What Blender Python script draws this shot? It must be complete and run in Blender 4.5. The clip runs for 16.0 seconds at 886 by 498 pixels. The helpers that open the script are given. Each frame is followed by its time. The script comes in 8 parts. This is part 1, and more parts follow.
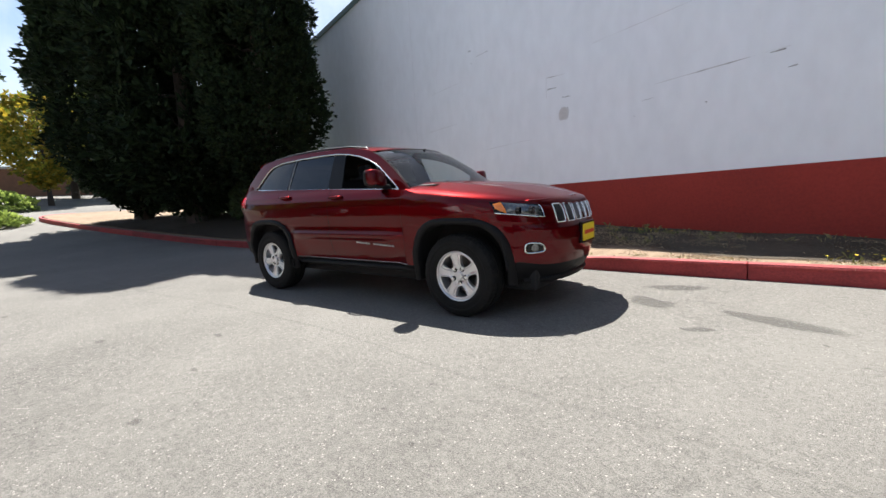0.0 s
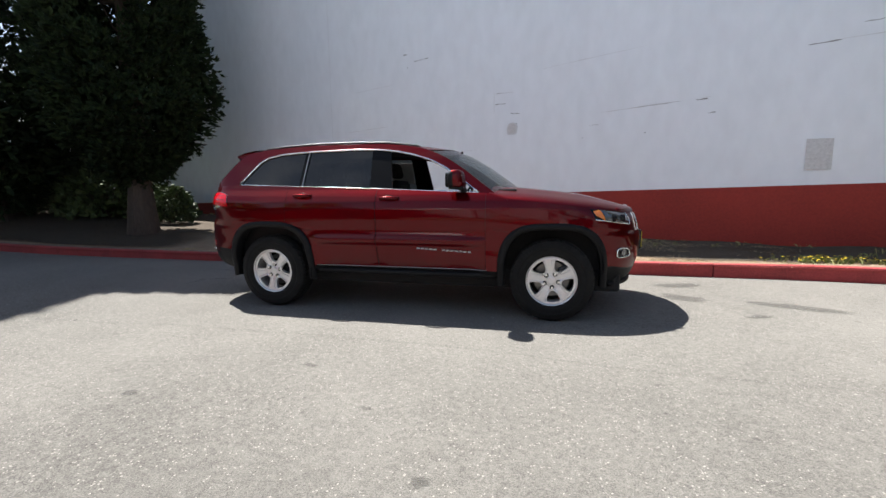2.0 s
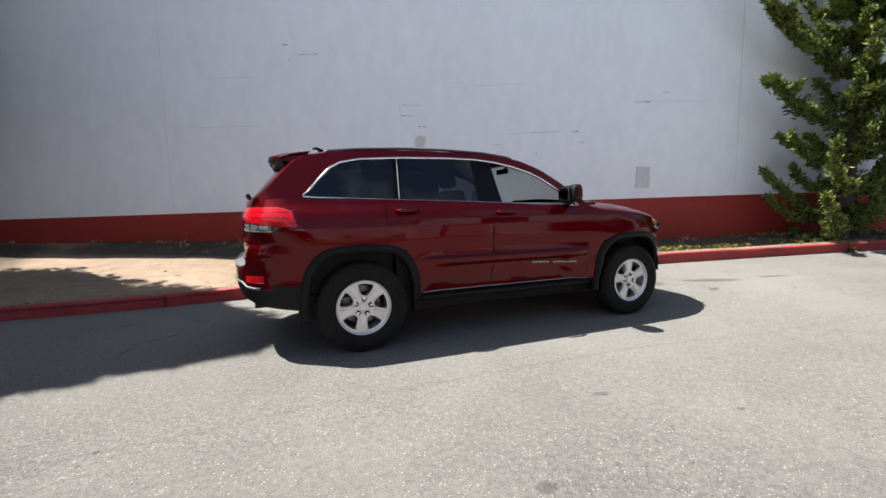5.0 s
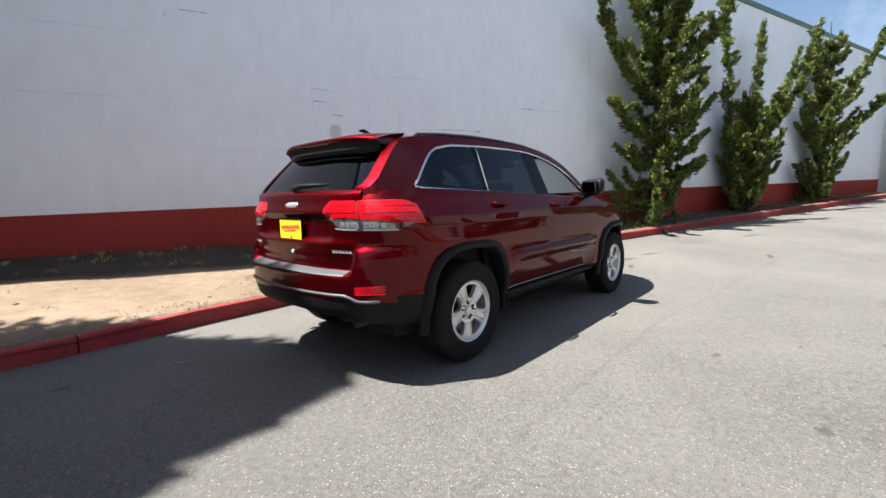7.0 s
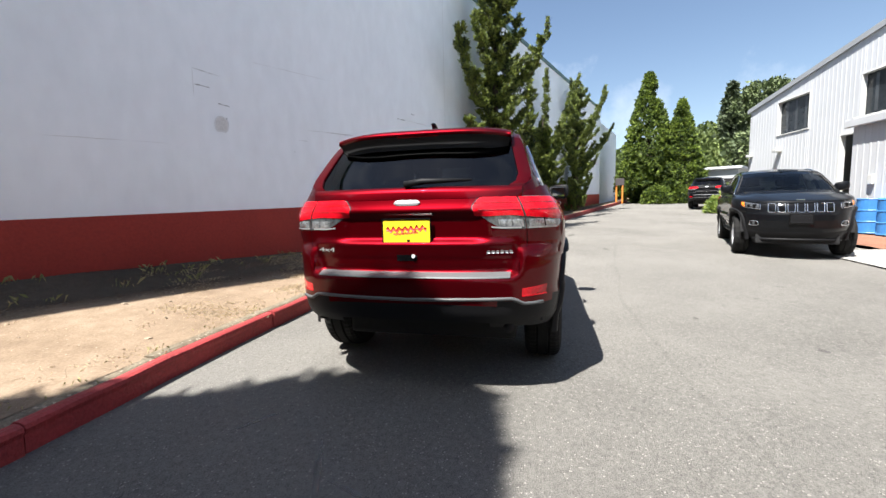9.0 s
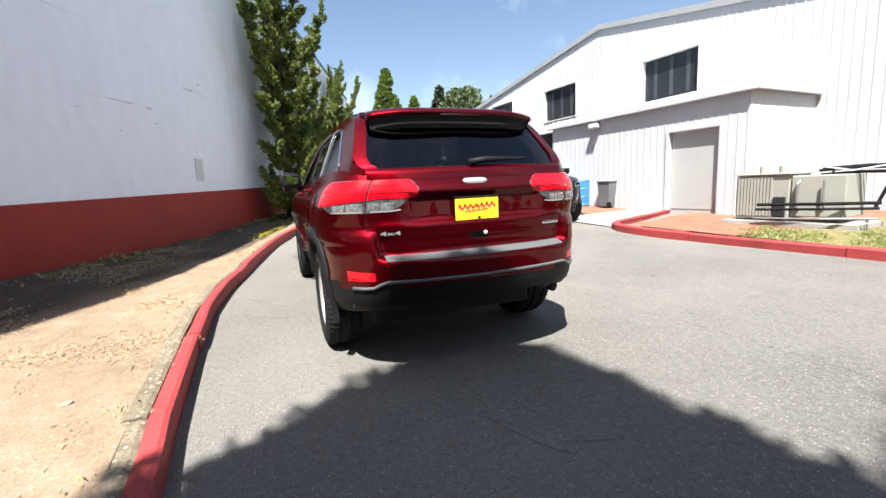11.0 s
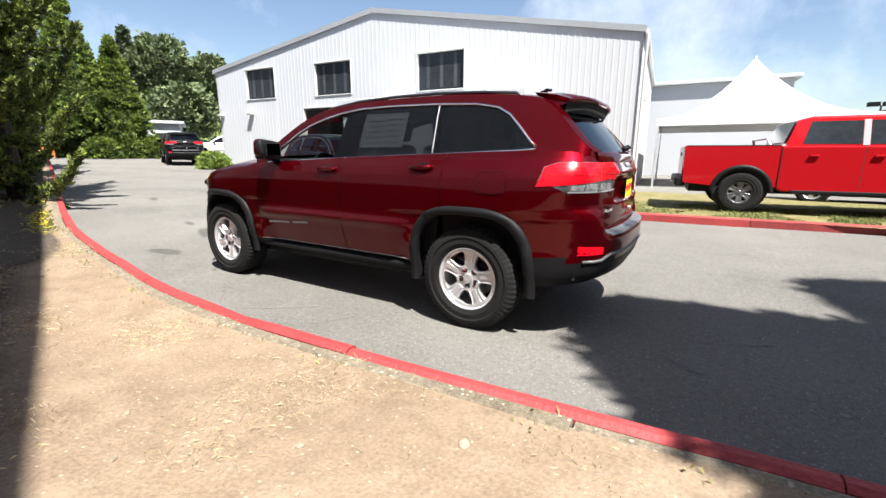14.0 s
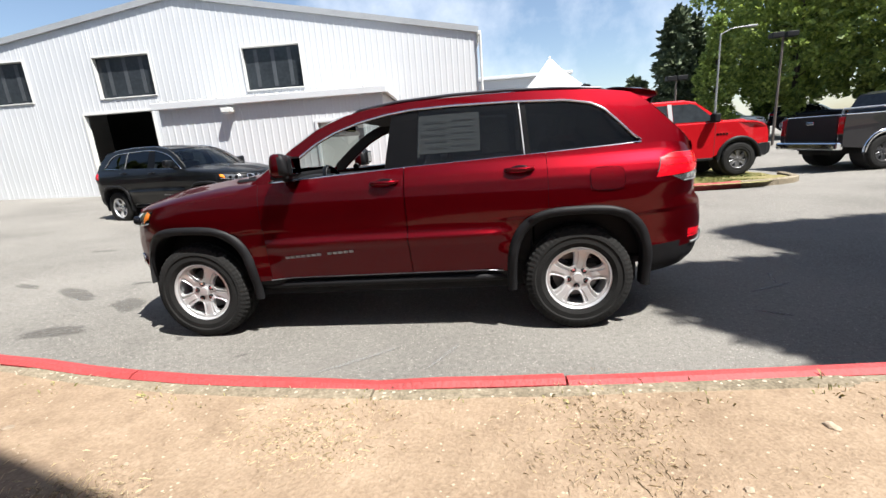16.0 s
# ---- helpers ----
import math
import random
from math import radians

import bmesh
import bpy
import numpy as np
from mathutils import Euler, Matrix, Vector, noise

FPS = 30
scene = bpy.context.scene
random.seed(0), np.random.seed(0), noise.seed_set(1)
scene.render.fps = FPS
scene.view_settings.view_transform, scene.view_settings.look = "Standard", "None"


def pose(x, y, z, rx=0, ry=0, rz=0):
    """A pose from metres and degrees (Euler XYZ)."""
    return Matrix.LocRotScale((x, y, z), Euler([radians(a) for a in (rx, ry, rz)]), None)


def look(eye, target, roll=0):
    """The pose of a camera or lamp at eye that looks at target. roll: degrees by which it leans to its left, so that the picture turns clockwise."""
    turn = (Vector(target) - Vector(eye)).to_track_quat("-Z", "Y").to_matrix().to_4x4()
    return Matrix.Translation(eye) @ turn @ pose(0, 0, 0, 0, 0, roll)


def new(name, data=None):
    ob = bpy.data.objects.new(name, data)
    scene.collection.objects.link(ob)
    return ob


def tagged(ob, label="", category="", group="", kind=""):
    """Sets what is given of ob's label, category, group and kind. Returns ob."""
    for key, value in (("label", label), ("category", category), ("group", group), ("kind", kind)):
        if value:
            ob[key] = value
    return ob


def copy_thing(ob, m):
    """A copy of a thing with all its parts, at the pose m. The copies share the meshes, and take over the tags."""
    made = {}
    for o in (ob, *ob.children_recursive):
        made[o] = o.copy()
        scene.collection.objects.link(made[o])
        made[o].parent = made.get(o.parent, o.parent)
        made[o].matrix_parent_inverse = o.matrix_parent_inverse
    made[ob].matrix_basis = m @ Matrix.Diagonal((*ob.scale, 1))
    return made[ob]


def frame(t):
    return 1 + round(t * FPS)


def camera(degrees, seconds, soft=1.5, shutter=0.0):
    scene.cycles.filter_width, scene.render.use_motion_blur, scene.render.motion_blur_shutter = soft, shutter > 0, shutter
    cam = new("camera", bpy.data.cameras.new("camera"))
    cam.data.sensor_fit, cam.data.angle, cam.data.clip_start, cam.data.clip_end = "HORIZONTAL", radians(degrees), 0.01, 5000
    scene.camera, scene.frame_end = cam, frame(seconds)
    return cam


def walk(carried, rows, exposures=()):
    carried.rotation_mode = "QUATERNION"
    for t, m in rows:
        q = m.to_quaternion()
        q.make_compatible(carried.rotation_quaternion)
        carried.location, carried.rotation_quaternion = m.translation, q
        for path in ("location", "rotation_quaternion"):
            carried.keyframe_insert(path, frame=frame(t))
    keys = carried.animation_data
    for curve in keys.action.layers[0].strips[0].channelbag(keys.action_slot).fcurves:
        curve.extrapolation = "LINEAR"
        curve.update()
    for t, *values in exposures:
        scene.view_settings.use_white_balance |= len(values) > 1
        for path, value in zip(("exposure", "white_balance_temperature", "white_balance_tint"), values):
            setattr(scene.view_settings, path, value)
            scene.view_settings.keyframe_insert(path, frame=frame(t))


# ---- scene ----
cam = camera(92.2, 16.0)

PATH = [
    (0, (3.631, -4.04, 1.153), (2.451, -2.447, 0.887), -3.2),
    (0.5, (3.11, -4.321, 1.168), (1.954, -2.706, 0.93), -2.3),
    (1, (2.559, -4.575, 1.171), (1.63, -2.818, 0.943), -2.2),
    (1.5, (1.971, -4.694, 1.175), (1.153, -2.881, 0.97), -1.0),
    (2, (1.394, -4.889, 1.194), (0.929, -2.96, 0.936), -0.5),
    (2.5, (0.797, -4.953, 1.212), (0.501, -3.001, 0.896), -0.7),
    (3, (0.178, -5.022, 1.215), (0.178, -3.041, 0.945), -1.8),
    (3.5, (-0.429, -4.951, 1.219), (-0.231, -2.98, 0.944), -2.3),
    (4, (-1.021, -4.856, 1.245), (-0.572, -2.919, 1.025), -1.4),
    (4.5, (-1.607, -4.661, 1.235), (-1.001, -2.777, 0.946), -3.6),
    (4.7, (-1.825, -4.56, 1.261), (-1.18, -2.683, 1.012), -2.0),
    (6.8, (-3.783, -3.01, 1.241), (-2.359, -1.636, 0.952), -2.0),
    (7, (-3.931, -2.838, 1.237), (-2.448, -1.517, 0.996), -1.0),
    (7.5, (-4.285, -2.394, 1.206), (-2.603, -1.338, 0.971), -1.9),
    (8, (-4.525, -1.875, 1.194), (-2.77, -0.937, 0.993), -0.8),
    (8.2, (-4.63, -1.665, 1.166), (-2.819, -0.833, 0.997), -1.5),
    (10.3, (-4.938, 0.561, 1.211), (-2.962, 0.386, 0.957), -0.9),
    (10.5, (-4.919, 0.752, 1.185), (-2.96, 0.418, 0.959), -2.8),
    (11, (-4.782, 1.2, 1.181), (-2.939, 0.48, 0.884), -2.7),
    (11.5, (-4.598, 1.673, 1.205), (-2.812, 0.815, 0.931), 0.1),
    (12, (-4.431, 2.167, 1.261), (-2.825, 1.022, 0.93), 0.7),
    (12.5, (-4.095, 2.579, 1.304), (-2.641, 1.264, 0.909), 1.4),
    (13, (-3.764, 2.996, 1.343), (-2.417, 1.563, 0.982), 1.2),
    (13.5, (-3.314, 3.303, 1.307), (-2.139, 1.733, 0.911), -3.5),
    (14, (-2.865, 3.56, 1.274), (-1.852, 1.891, 0.841), 0.1),
    (14.5, (-2.382, 3.799, 1.351), (-1.6, 2.027, 0.855), -0.8),
    (15, (-1.863, 3.85, 1.389), (-1.226, 2.022, 0.889), -2.6),
    (15.5, (-1.353, 3.93, 1.395), (-0.989, 2.016, 0.946), -3.5),
    (16, (-0.854, 3.911, 1.385), (-0.623, 1.982, 0.912), -4.3),
]
EXPOSURES = [(0.0, 1.58), (4.5, 1.53), (8.0, 1.55), (11.0, 1.80), (13.0, 1.68), (16.0, 1.57)]

walk(cam, [(t, look(e, g, r)) for t, e, g, r in PATH], EXPOSURES)

# ---- light ----
SUN_WAY = Vector((-0.485, 0.30, 1.0)).normalized()
sun = new("sun", bpy.data.lights.new("sun", "SUN"))
sun.data.energy, sun.data.angle, sun.data.color = 5.0, radians(0.53), (1.0, 0.975, 0.93)
sun.matrix_world = look(SUN_WAY * 50, (0, 0, 0))

world = bpy.data.worlds.new("sky")
scene.world = world
world.use_nodes = True
wt = world.node_tree
wt.nodes.clear()
sky = wt.nodes.new("ShaderNodeTexSky")
sky.sky_type, sky.sun_disc = "NISHITA", False
sky.sun_elevation = math.asin(SUN_WAY.z)
sky.sun_rotation = math.atan2(SUN_WAY.x, SUN_WAY.y)
sky.air_density, sky.dust_density, sky.ozone_density = 1.0, 0.8, 0.6
cl = wt.nodes.new("ShaderNodeTexNoise")
cl.inputs["Scale"].default_value, cl.inputs["Detail"].default_value, cl.inputs["Roughness"].default_value = 3.1, 9, 0.6
ramp = wt.nodes.new("ShaderNodeValToRGB")
ramp.color_ramp.elements[0].position, ramp.color_ramp.elements[1].position = 0.49, 0.78
ramp.color_ramp.elements[0].color, ramp.color_ramp.elements[1].color = (0, 0, 0, 1), (0.85, 0.85, 0.85, 1)
mixc = wt.nodes.new("ShaderNodeMix")
mixc.data_type = "RGBA"
mixc.inputs[7].default_value = (7.0, 7.5, 8.3, 1)
bg = wt.nodes.new("ShaderNodeBackground")
bg.inputs["Strength"].default_value = 0.057
wo = wt.nodes.new("ShaderNodeOutputWorld")
# more cloud on the side away from the drive's end
way = wt.nodes.new("ShaderNodeTexCoord")
axes = wt.nodes.new("ShaderNodeSeparateXYZ")
drift = wt.nodes.new("ShaderNodeMath")
drift.operation = "MULTIPLY_ADD"
drift.inputs[1].default_value = -0.07
wt.links.new(way.outputs["Generated"], axes.inputs[0])
wt.links.new(axes.outputs["X"], drift.inputs[0])
wt.links.new(cl.outputs["Fac"], drift.inputs[2])
wt.links.new(drift.outputs[0], ramp.inputs["Fac"])
wt.links.new(ramp.outputs["Color"], mixc.inputs[0])
wt.links.new(sky.outputs["Color"], mixc.inputs[6])
wt.links.new(mixc.outputs[2], bg.inputs["Color"])
wt.links.new(bg.outputs[0], wo.inputs["Surface"])


# ---- materials ----
def shade(name, colour, rough=0.6, metal=0.0, vary=0.25, scale=4.0, fine=60.0, bump=0.15, dark=None, coat=0.0, spec=0.5, per_object=0.0, per_island=0.0, stretch=(1, 1, 1)):
    """Principled surface with colour variation at two scales and a fine relief."""
    m = bpy.data.materials.new(name)
    m.use_nodes = True
    nt = m.node_tree
    b = nt.nodes["Principled BSDF"]
    b.inputs["Roughness"].default_value, b.inputs["Metallic"].default_value = rough, metal
    b.inputs["Coat Weight"].default_value, b.inputs["Coat Roughness"].default_value = coat, 0.03
    b.inputs["Specular IOR Level"].default_value = spec
    tc = nt.nodes.new("ShaderNodeTexCoord")
    mp = nt.nodes.new("ShaderNodeMapping")
    mp.inputs["Scale"].default_value = stretch
    nt.links.new(tc.outputs["Object"], mp.inputs["Vector"])
    big = nt.nodes.new("ShaderNodeTexNoise")
    big.inputs["Scale"].default_value, big.inputs["Detail"].default_value = scale, 6
    small = nt.nodes.new("ShaderNodeTexNoise")
    small.inputs["Scale"].default_value, small.inputs["Detail"].default_value = fine, 4
    nt.links.new(mp.outputs[0], big.inputs["Vector"])
    nt.links.new(mp.outputs[0], small.inputs["Vector"])
    add = nt.nodes.new("ShaderNodeMath")
    add.operation = "MULTIPLY_ADD"
    add.inputs[1].default_value = 0.5
    nt.links.new(small.outputs["Fac"], add.inputs[0])
    half = nt.nodes.new("ShaderNodeMath")
    half.operation = "MULTIPLY"
    half.inputs[1].default_value = 0.5
    nt.links.new(big.outputs["Fac"], half.inputs[0])
    nt.links.new(half.outputs[0], add.inputs[2])
    last = add.outputs[0]
    for use, node, out in ((per_object, "ShaderNodeObjectInfo", "Random"), (per_island, "ShaderNodeNewGeometry", "Random Per Island")):
        if use:
            info = nt.nodes.new(node)
            k = nt.nodes.new("ShaderNodeMath")
            k.operation = "MULTIPLY_ADD"
            k.inputs[1].default_value = use
            nt.links.new(info.outputs[out], k.inputs[0])
            nt.links.new(last, k.inputs[2])
            sub = nt.nodes.new("ShaderNodeMath")
            sub.operation = "SUBTRACT"
            sub.inputs[1].default_value = use / 2
            nt.links.new(k.outputs[0], sub.inputs[0])
            last = sub.outputs[0]
    r = nt.nodes.new("ShaderNodeValToRGB")
    lo = dark or tuple(c * (1 - vary) for c in colour)
    hi = tuple(min(1.0, c * (1 + vary)) for c in colour) if not dark else colour
    r.color_ramp.elements[0].position, r.color_ramp.elements[1].position = 0.32, 0.68
    r.color_ramp.elements[0].color, r.color_ramp.elements[1].color = (*lo, 1), (*hi, 1)
    nt.links.new(last, r.inputs["Fac"])
    nt.links.new(r.outputs["Color"], b.inputs["Base Color"])
    if bump:
        bp = nt.nodes.new("ShaderNodeBump")
        bp.inputs["Strength"].default_value, bp.inputs["Distance"].default_value = bump, 0.02
        nt.links.new(small.outputs["Fac"], bp.inputs["Height"])
        nt.links.new(bp.outputs[0], b.inputs["Normal"])
    return m


def pane(name, tint, gloss_rough=0.0):
    """Thin car or building glass: tinted see-through with a mirror-like skin."""
    m = bpy.data.materials.new(name)
    m.use_nodes = True
    nt = m.node_tree
    nt.nodes.clear()
    o = nt.nodes.new("ShaderNodeOutputMaterial")
    tr = nt.nodes.new("ShaderNodeBsdfTransparent")
    tr.inputs["Color"].default_value = (*tint, 1)
    gl = nt.nodes.new("ShaderNodeBsdfGlossy")
    gl.inputs["Roughness"].default_value = gloss_rough
    lw = nt.nodes.new("ShaderNodeLayerWeight")
    lw.inputs["Blend"].default_value = 0.5
    pw = nt.nodes.new("ShaderNodeMath")
    pw.operation = "POWER"
    pw.inputs[1].default_value = 4.5
    nt.links.new(lw.outputs["Facing"], pw.inputs[0])
    fr = nt.nodes.new("ShaderNodeMath")
    fr.operation = "MULTIPLY_ADD"
    fr.inputs[1].default_value, fr.inputs[2].default_value = 0.9, 0.055
    nt.links.new(pw.outputs[0], fr.inputs[0])
    mx = nt.nodes.new("ShaderNodeMixShader")
    nt.links.new(fr.outputs[0], mx.inputs[0])
    nt.links.new(tr.outputs[0], mx.inputs[1])
    nt.links.new(gl.outputs[0], mx.inputs[2])
    nt.links.new(mx.outputs[0], o.inputs["Surface"])
    return m


def grit(name, stops, stone, stone_scale, rough, bump, scales=(0.3, 5.0, 70.0), weights=(0.3, 0.25, 0.45), stone_share=0.12):
    """Ground with three sizes of mottling and scattered pale stones."""
    m = bpy.data.materials.new(name)
    m.use_nodes = True
    nt = m.node_tree
    b = nt.nodes["Principled BSDF"]
    b.inputs["Roughness"].default_value, b.inputs["Specular IOR Level"].default_value = rough, 0.25
    tc = nt.nodes.new("ShaderNodeTexCoord")
    total = None
    for sc, w in zip(scales, weights):
        n = nt.nodes.new("ShaderNodeTexNoise")
        n.inputs["Scale"].default_value, n.inputs["Detail"].default_value, n.inputs["Roughness"].default_value = sc, 5, 0.65
        nt.links.new(tc.outputs["Object"], n.inputs["Vector"])
        k = nt.nodes.new("ShaderNodeMath")
        k.operation = "MULTIPLY_ADD"
        k.inputs[1].default_value, k.inputs[2].default_value = w, 0.0
        nt.links.new(n.outputs["Fac"], k.inputs[0])
        if total:
            nt.links.new(total, k.inputs[2])
        total = k.outputs[0]
    r = nt.nodes.new("ShaderNodeValToRGB")
    els = r.color_ramp.elements
    els[0].position, els[1].position = 0.38, 0.62
    els[0].color, els[1].color = (*stops[0], 1), (*stops[-1], 1)
    if len(stops) > 2:
        mid = els.new(0.5)
        mid.color = (*stops[1], 1)
    nt.links.new(total, r.inputs["Fac"])
    vor = nt.nodes.new("ShaderNodeTexVoronoi")
    vor.inputs["Scale"].default_value = stone_scale
    nt.links.new(tc.outputs["Object"], vor.inputs["Vector"])
    sep = nt.nodes.new("ShaderNodeSeparateColor")
    nt.links.new(vor.outputs["Color"], sep.inputs[0])
    few = nt.nodes.new("ShaderNodeMath")
    few.operation = "LESS_THAN"
    few.inputs[1].default_value = stone_share
    nt.links.new(sep.outputs[0], few.inputs[0])
    near = nt.nodes.new("ShaderNodeMath")
    near.operation = "LESS_THAN"
    near.inputs[1].default_value = 0.42
    nt.links.new(vor.outputs["Distance"], near.inputs[0])
    both = nt.nodes.new("ShaderNodeMath")
    both.operation = "MULTIPLY"
    nt.links.new(few.outputs[0], both.inputs[0])
    nt.links.new(near.outputs[0], both.inputs[1])
    mix = nt.nodes.new("ShaderNodeMix")
    mix.data_type = "RGBA"
    mix.inputs[7].default_value = (*stone, 1)
    nt.links.new(both.outputs[0], mix.inputs[0])
    nt.links.new(r.outputs["Color"], mix.inputs[6])
    nt.links.new(mix.outputs[2], b.inputs["Base Color"])
    bp = nt.nodes.new("ShaderNodeBump")
    bp.inputs["Strength"].default_value, bp.inputs["Distance"].default_value = bump, 0.02
    nt.links.new(total, bp.inputs["Height"])
    nt.links.new(bp.outputs[0], b.inputs["Normal"])
    return m


ASPHALT = grit("asphalt", [(0.054, 0.0505, 0.0465), (0.127, 0.120, 0.109), (0.200, 0.190, 0.172)], (0.32, 0.30, 0.27), 90.0, 0.93, 1.0, (0.35, 30.0, 130.0), (0.26, 0.28, 0.56), 0.06)
DIRT = grit("dry_dirt", [(0.146, 0.103, 0.068), (0.217, 0.158, 0.107), (0.286, 0.217, 0.153)], (0.34, 0.28, 0.205), 70.0, 0.95, 1.0, (0.7, 5.0, 60.0), (0.30, 0.30, 0.40), 0.02)
BARK_MULCH = shade("bark_mulch", (0.21, 0.095, 0.055), 0.95, 0, 0.4, 2.0, 40.0, 0.8)
KERB_RED = shade("kerb_paint", (0.27, 0.030, 0.030), 0.7, 0, 0.35, 2.5, 45.0, 0.4, per_object=0.15)
CONCRETE_OLD = grit("old_concrete", [(0.085, 0.07, 0.048), (0.165, 0.137, 0.097), (0.26, 0.218, 0.158)], (0.36, 0.31, 0.24), 45.0, 0.95, 0.8, (2.0, 14.0, 60.0))
CONCRETE = shade("concrete", (0.30, 0.29, 0.27), 0.85, 0, 0.25, 3.0, 60.0, 0.3)
WALL_WHITE = shade("wall_paint", (0.87, 0.905, 0.95), 0.7, 0, 0.05, 0.35, 5.0, 0.05, stretch=(1, 1, 0.5))
WALL_RED = shade("wall_red_paint", (0.30, 0.028, 0.018), 0.75, 0, 0.18, 0.8, 30.0, 0.15)
SHED_WHITE = shade("painted_steel", (0.46, 0.47, 0.485), 0.5, 0, 0.05, 0.7, 20.0, 0.05)
TRIM_GREY = shade("grey_trim", (0.52, 0.52, 0.50), 0.55, 0, 0.1, 2.0, 30.0, 0.05)
DOOR_GREY = shade("roller_door_grey", (0.36, 0.36, 0.35), 0.6, 0, 0.06, 1.0, 20.0, 0.05)
# near-black: puts the shade of insides, wheel wells and gaps into the colour
SHADE_BLACK = shade("shade_black", (0.009, 0.009, 0.010), 0.85, 0, 0.3, 2.0, 20.0, 0)
STEEL = shade("galvanised_steel", (0.35, 0.35, 0.36), 0.45, 0.8, 0.15, 4.0, 60.0, 0.05)
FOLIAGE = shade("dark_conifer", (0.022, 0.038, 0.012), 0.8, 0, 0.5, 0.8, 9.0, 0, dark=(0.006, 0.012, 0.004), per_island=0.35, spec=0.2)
JUNIPER = shade("juniper_green", (0.22, 0.27, 0.045), 0.7, 0, 0.4, 1.6, 9.0, 0, dark=(0.010, 0.022, 0.008), per_island=0.5)
CEDAR = shade("cedar_green", (0.21, 0.28, 0.04), 0.7, 0, 0.4, 0.6, 6.0, 0, dark=(0.025, 0.05, 0.015), per_island=0.4)
LEAF = shade("broad_leaf", (0.36, 0.44, 0.10), 0.6, 0, 0.4, 0.5, 6.0, 0, dark=(0.11, 0.17, 0.04), per_island=0.4)
LEAF_GOLD = shade("gold_leaf", (0.42, 0.30, 0.03), 0.6, 0, 0.4, 0.7, 6.0, 0, dark=(0.13, 0.17, 0.02), per_island=0.5)
def leafy(m, share):
    """Lets some of the light through, as thin leaves do."""
    nt = m.node_tree
    b = nt.nodes["Principled BSDF"]
    tl = nt.nodes.new("ShaderNodeBsdfTranslucent")
    mx = nt.nodes.new("ShaderNodeMixShader")
    mx.inputs[0].default_value = share
    nt.links.new(b.inputs["Base Color"].links[0].from_socket, tl.inputs["Color"])
    nt.links.new(b.outputs[0], mx.inputs[1])
    nt.links.new(tl.outputs[0], mx.inputs[2])
    nt.links.new(mx.outputs[0], nt.nodes["Material Output"].inputs["Surface"])


for m in (LEAF, LEAF_GOLD, CEDAR):
    leafy(m, 0.4)
leafy(JUNIPER, 0.12)
BARK = shade("tree_bark", (0.055, 0.04, 0.03), 0.95, 0, 0.4, 5.0, 40.0, 0.6, stretch=(1, 1, 0.2))
GRASS = shade("dry_grass", (0.36, 0.30, 0.14), 0.8, 0, 0.4, 1.5, 12.0, 0, dark=(0.17, 0.18, 0.06), per_island=0.4)
STRAW = shade("straw_grass", (0.42, 0.335, 0.21), 0.85, 0, 0.3, 1.5, 12.0, 0, per_island=0.4)
WINDOW_DARK = shade("plant_window", (0.022, 0.026, 0.03), 0.12, 0, 0.3, 1.0, 8.0, 0, spec=0.3)


# ---- mesh helpers ----
def empty(name, at=(0, 0, 0), rz=0.0):
    e = new(name)
    e.empty_display_size = 0.1
    e.matrix_basis = pose(*at, 0, 0, rz)
    return e


def part(name, bm, material, parent=None, label="", smooth=False):
    """Links a bmesh as one mesh object, under a thing if one is given."""
    me = bpy.data.meshes.new(name)
    if smooth:
        for f in bm.faces:
            f.smooth = True
    bm.to_mesh(me)
    bm.free()
    for m in material if isinstance(material, (list, tuple)) else [material]:
        me.materials.append(m)
    ob = new(name, me)
    ob.parent = parent
    if label:
        tagged(ob, label)
    return ob


def raw(name, verts, faces, material, parent=None, label="", smooth=False):
    """As part, from plain lists of corners and faces."""
    me = bpy.data.meshes.new(name)
    me.from_pydata(verts, [], faces)
    if smooth:
        me.polygons.foreach_set("use_smooth", [True] * len(me.polygons))
    me.materials.append(material)
    ob = new(name, me)
    ob.parent = parent
    if label:
        tagged(ob, label)
    return ob


def add_box(bm, x0, x1, y0, y1, z0, z1, bevel=0.0, m=None):
    r = bmesh.ops.create_cube(bm, size=1.0)
    vs = r["verts"]
    bmesh.ops.transform(bm, matrix=Matrix.Translation(((x0 + x1) / 2, (y0 + y1) / 2, (z0 + z1) / 2)) @ Matrix.Diagonal((x1 - x0, y1 - y0, z1 - z0, 1)), verts=vs)
    if bevel:
        es = list({e for v in vs for e in v.link_edges})
        r = bmesh.ops.bevel(bm, geom=es, offset=bevel, segments=2, affect="EDGES", profile=0.5)
        vs = list({v for f in r["faces"] for v in f.verts} | {v for v in vs if v.is_valid})
    if m:
        bmesh.ops.transform(bm, matrix=m, verts=vs)
    return bm


def box(x0, x1, y0, y1, z0, z1, bevel=0.0, m=None):
    return add_box(bmesh.new(), x0, x1, y0, y1, z0, z1, bevel, m)


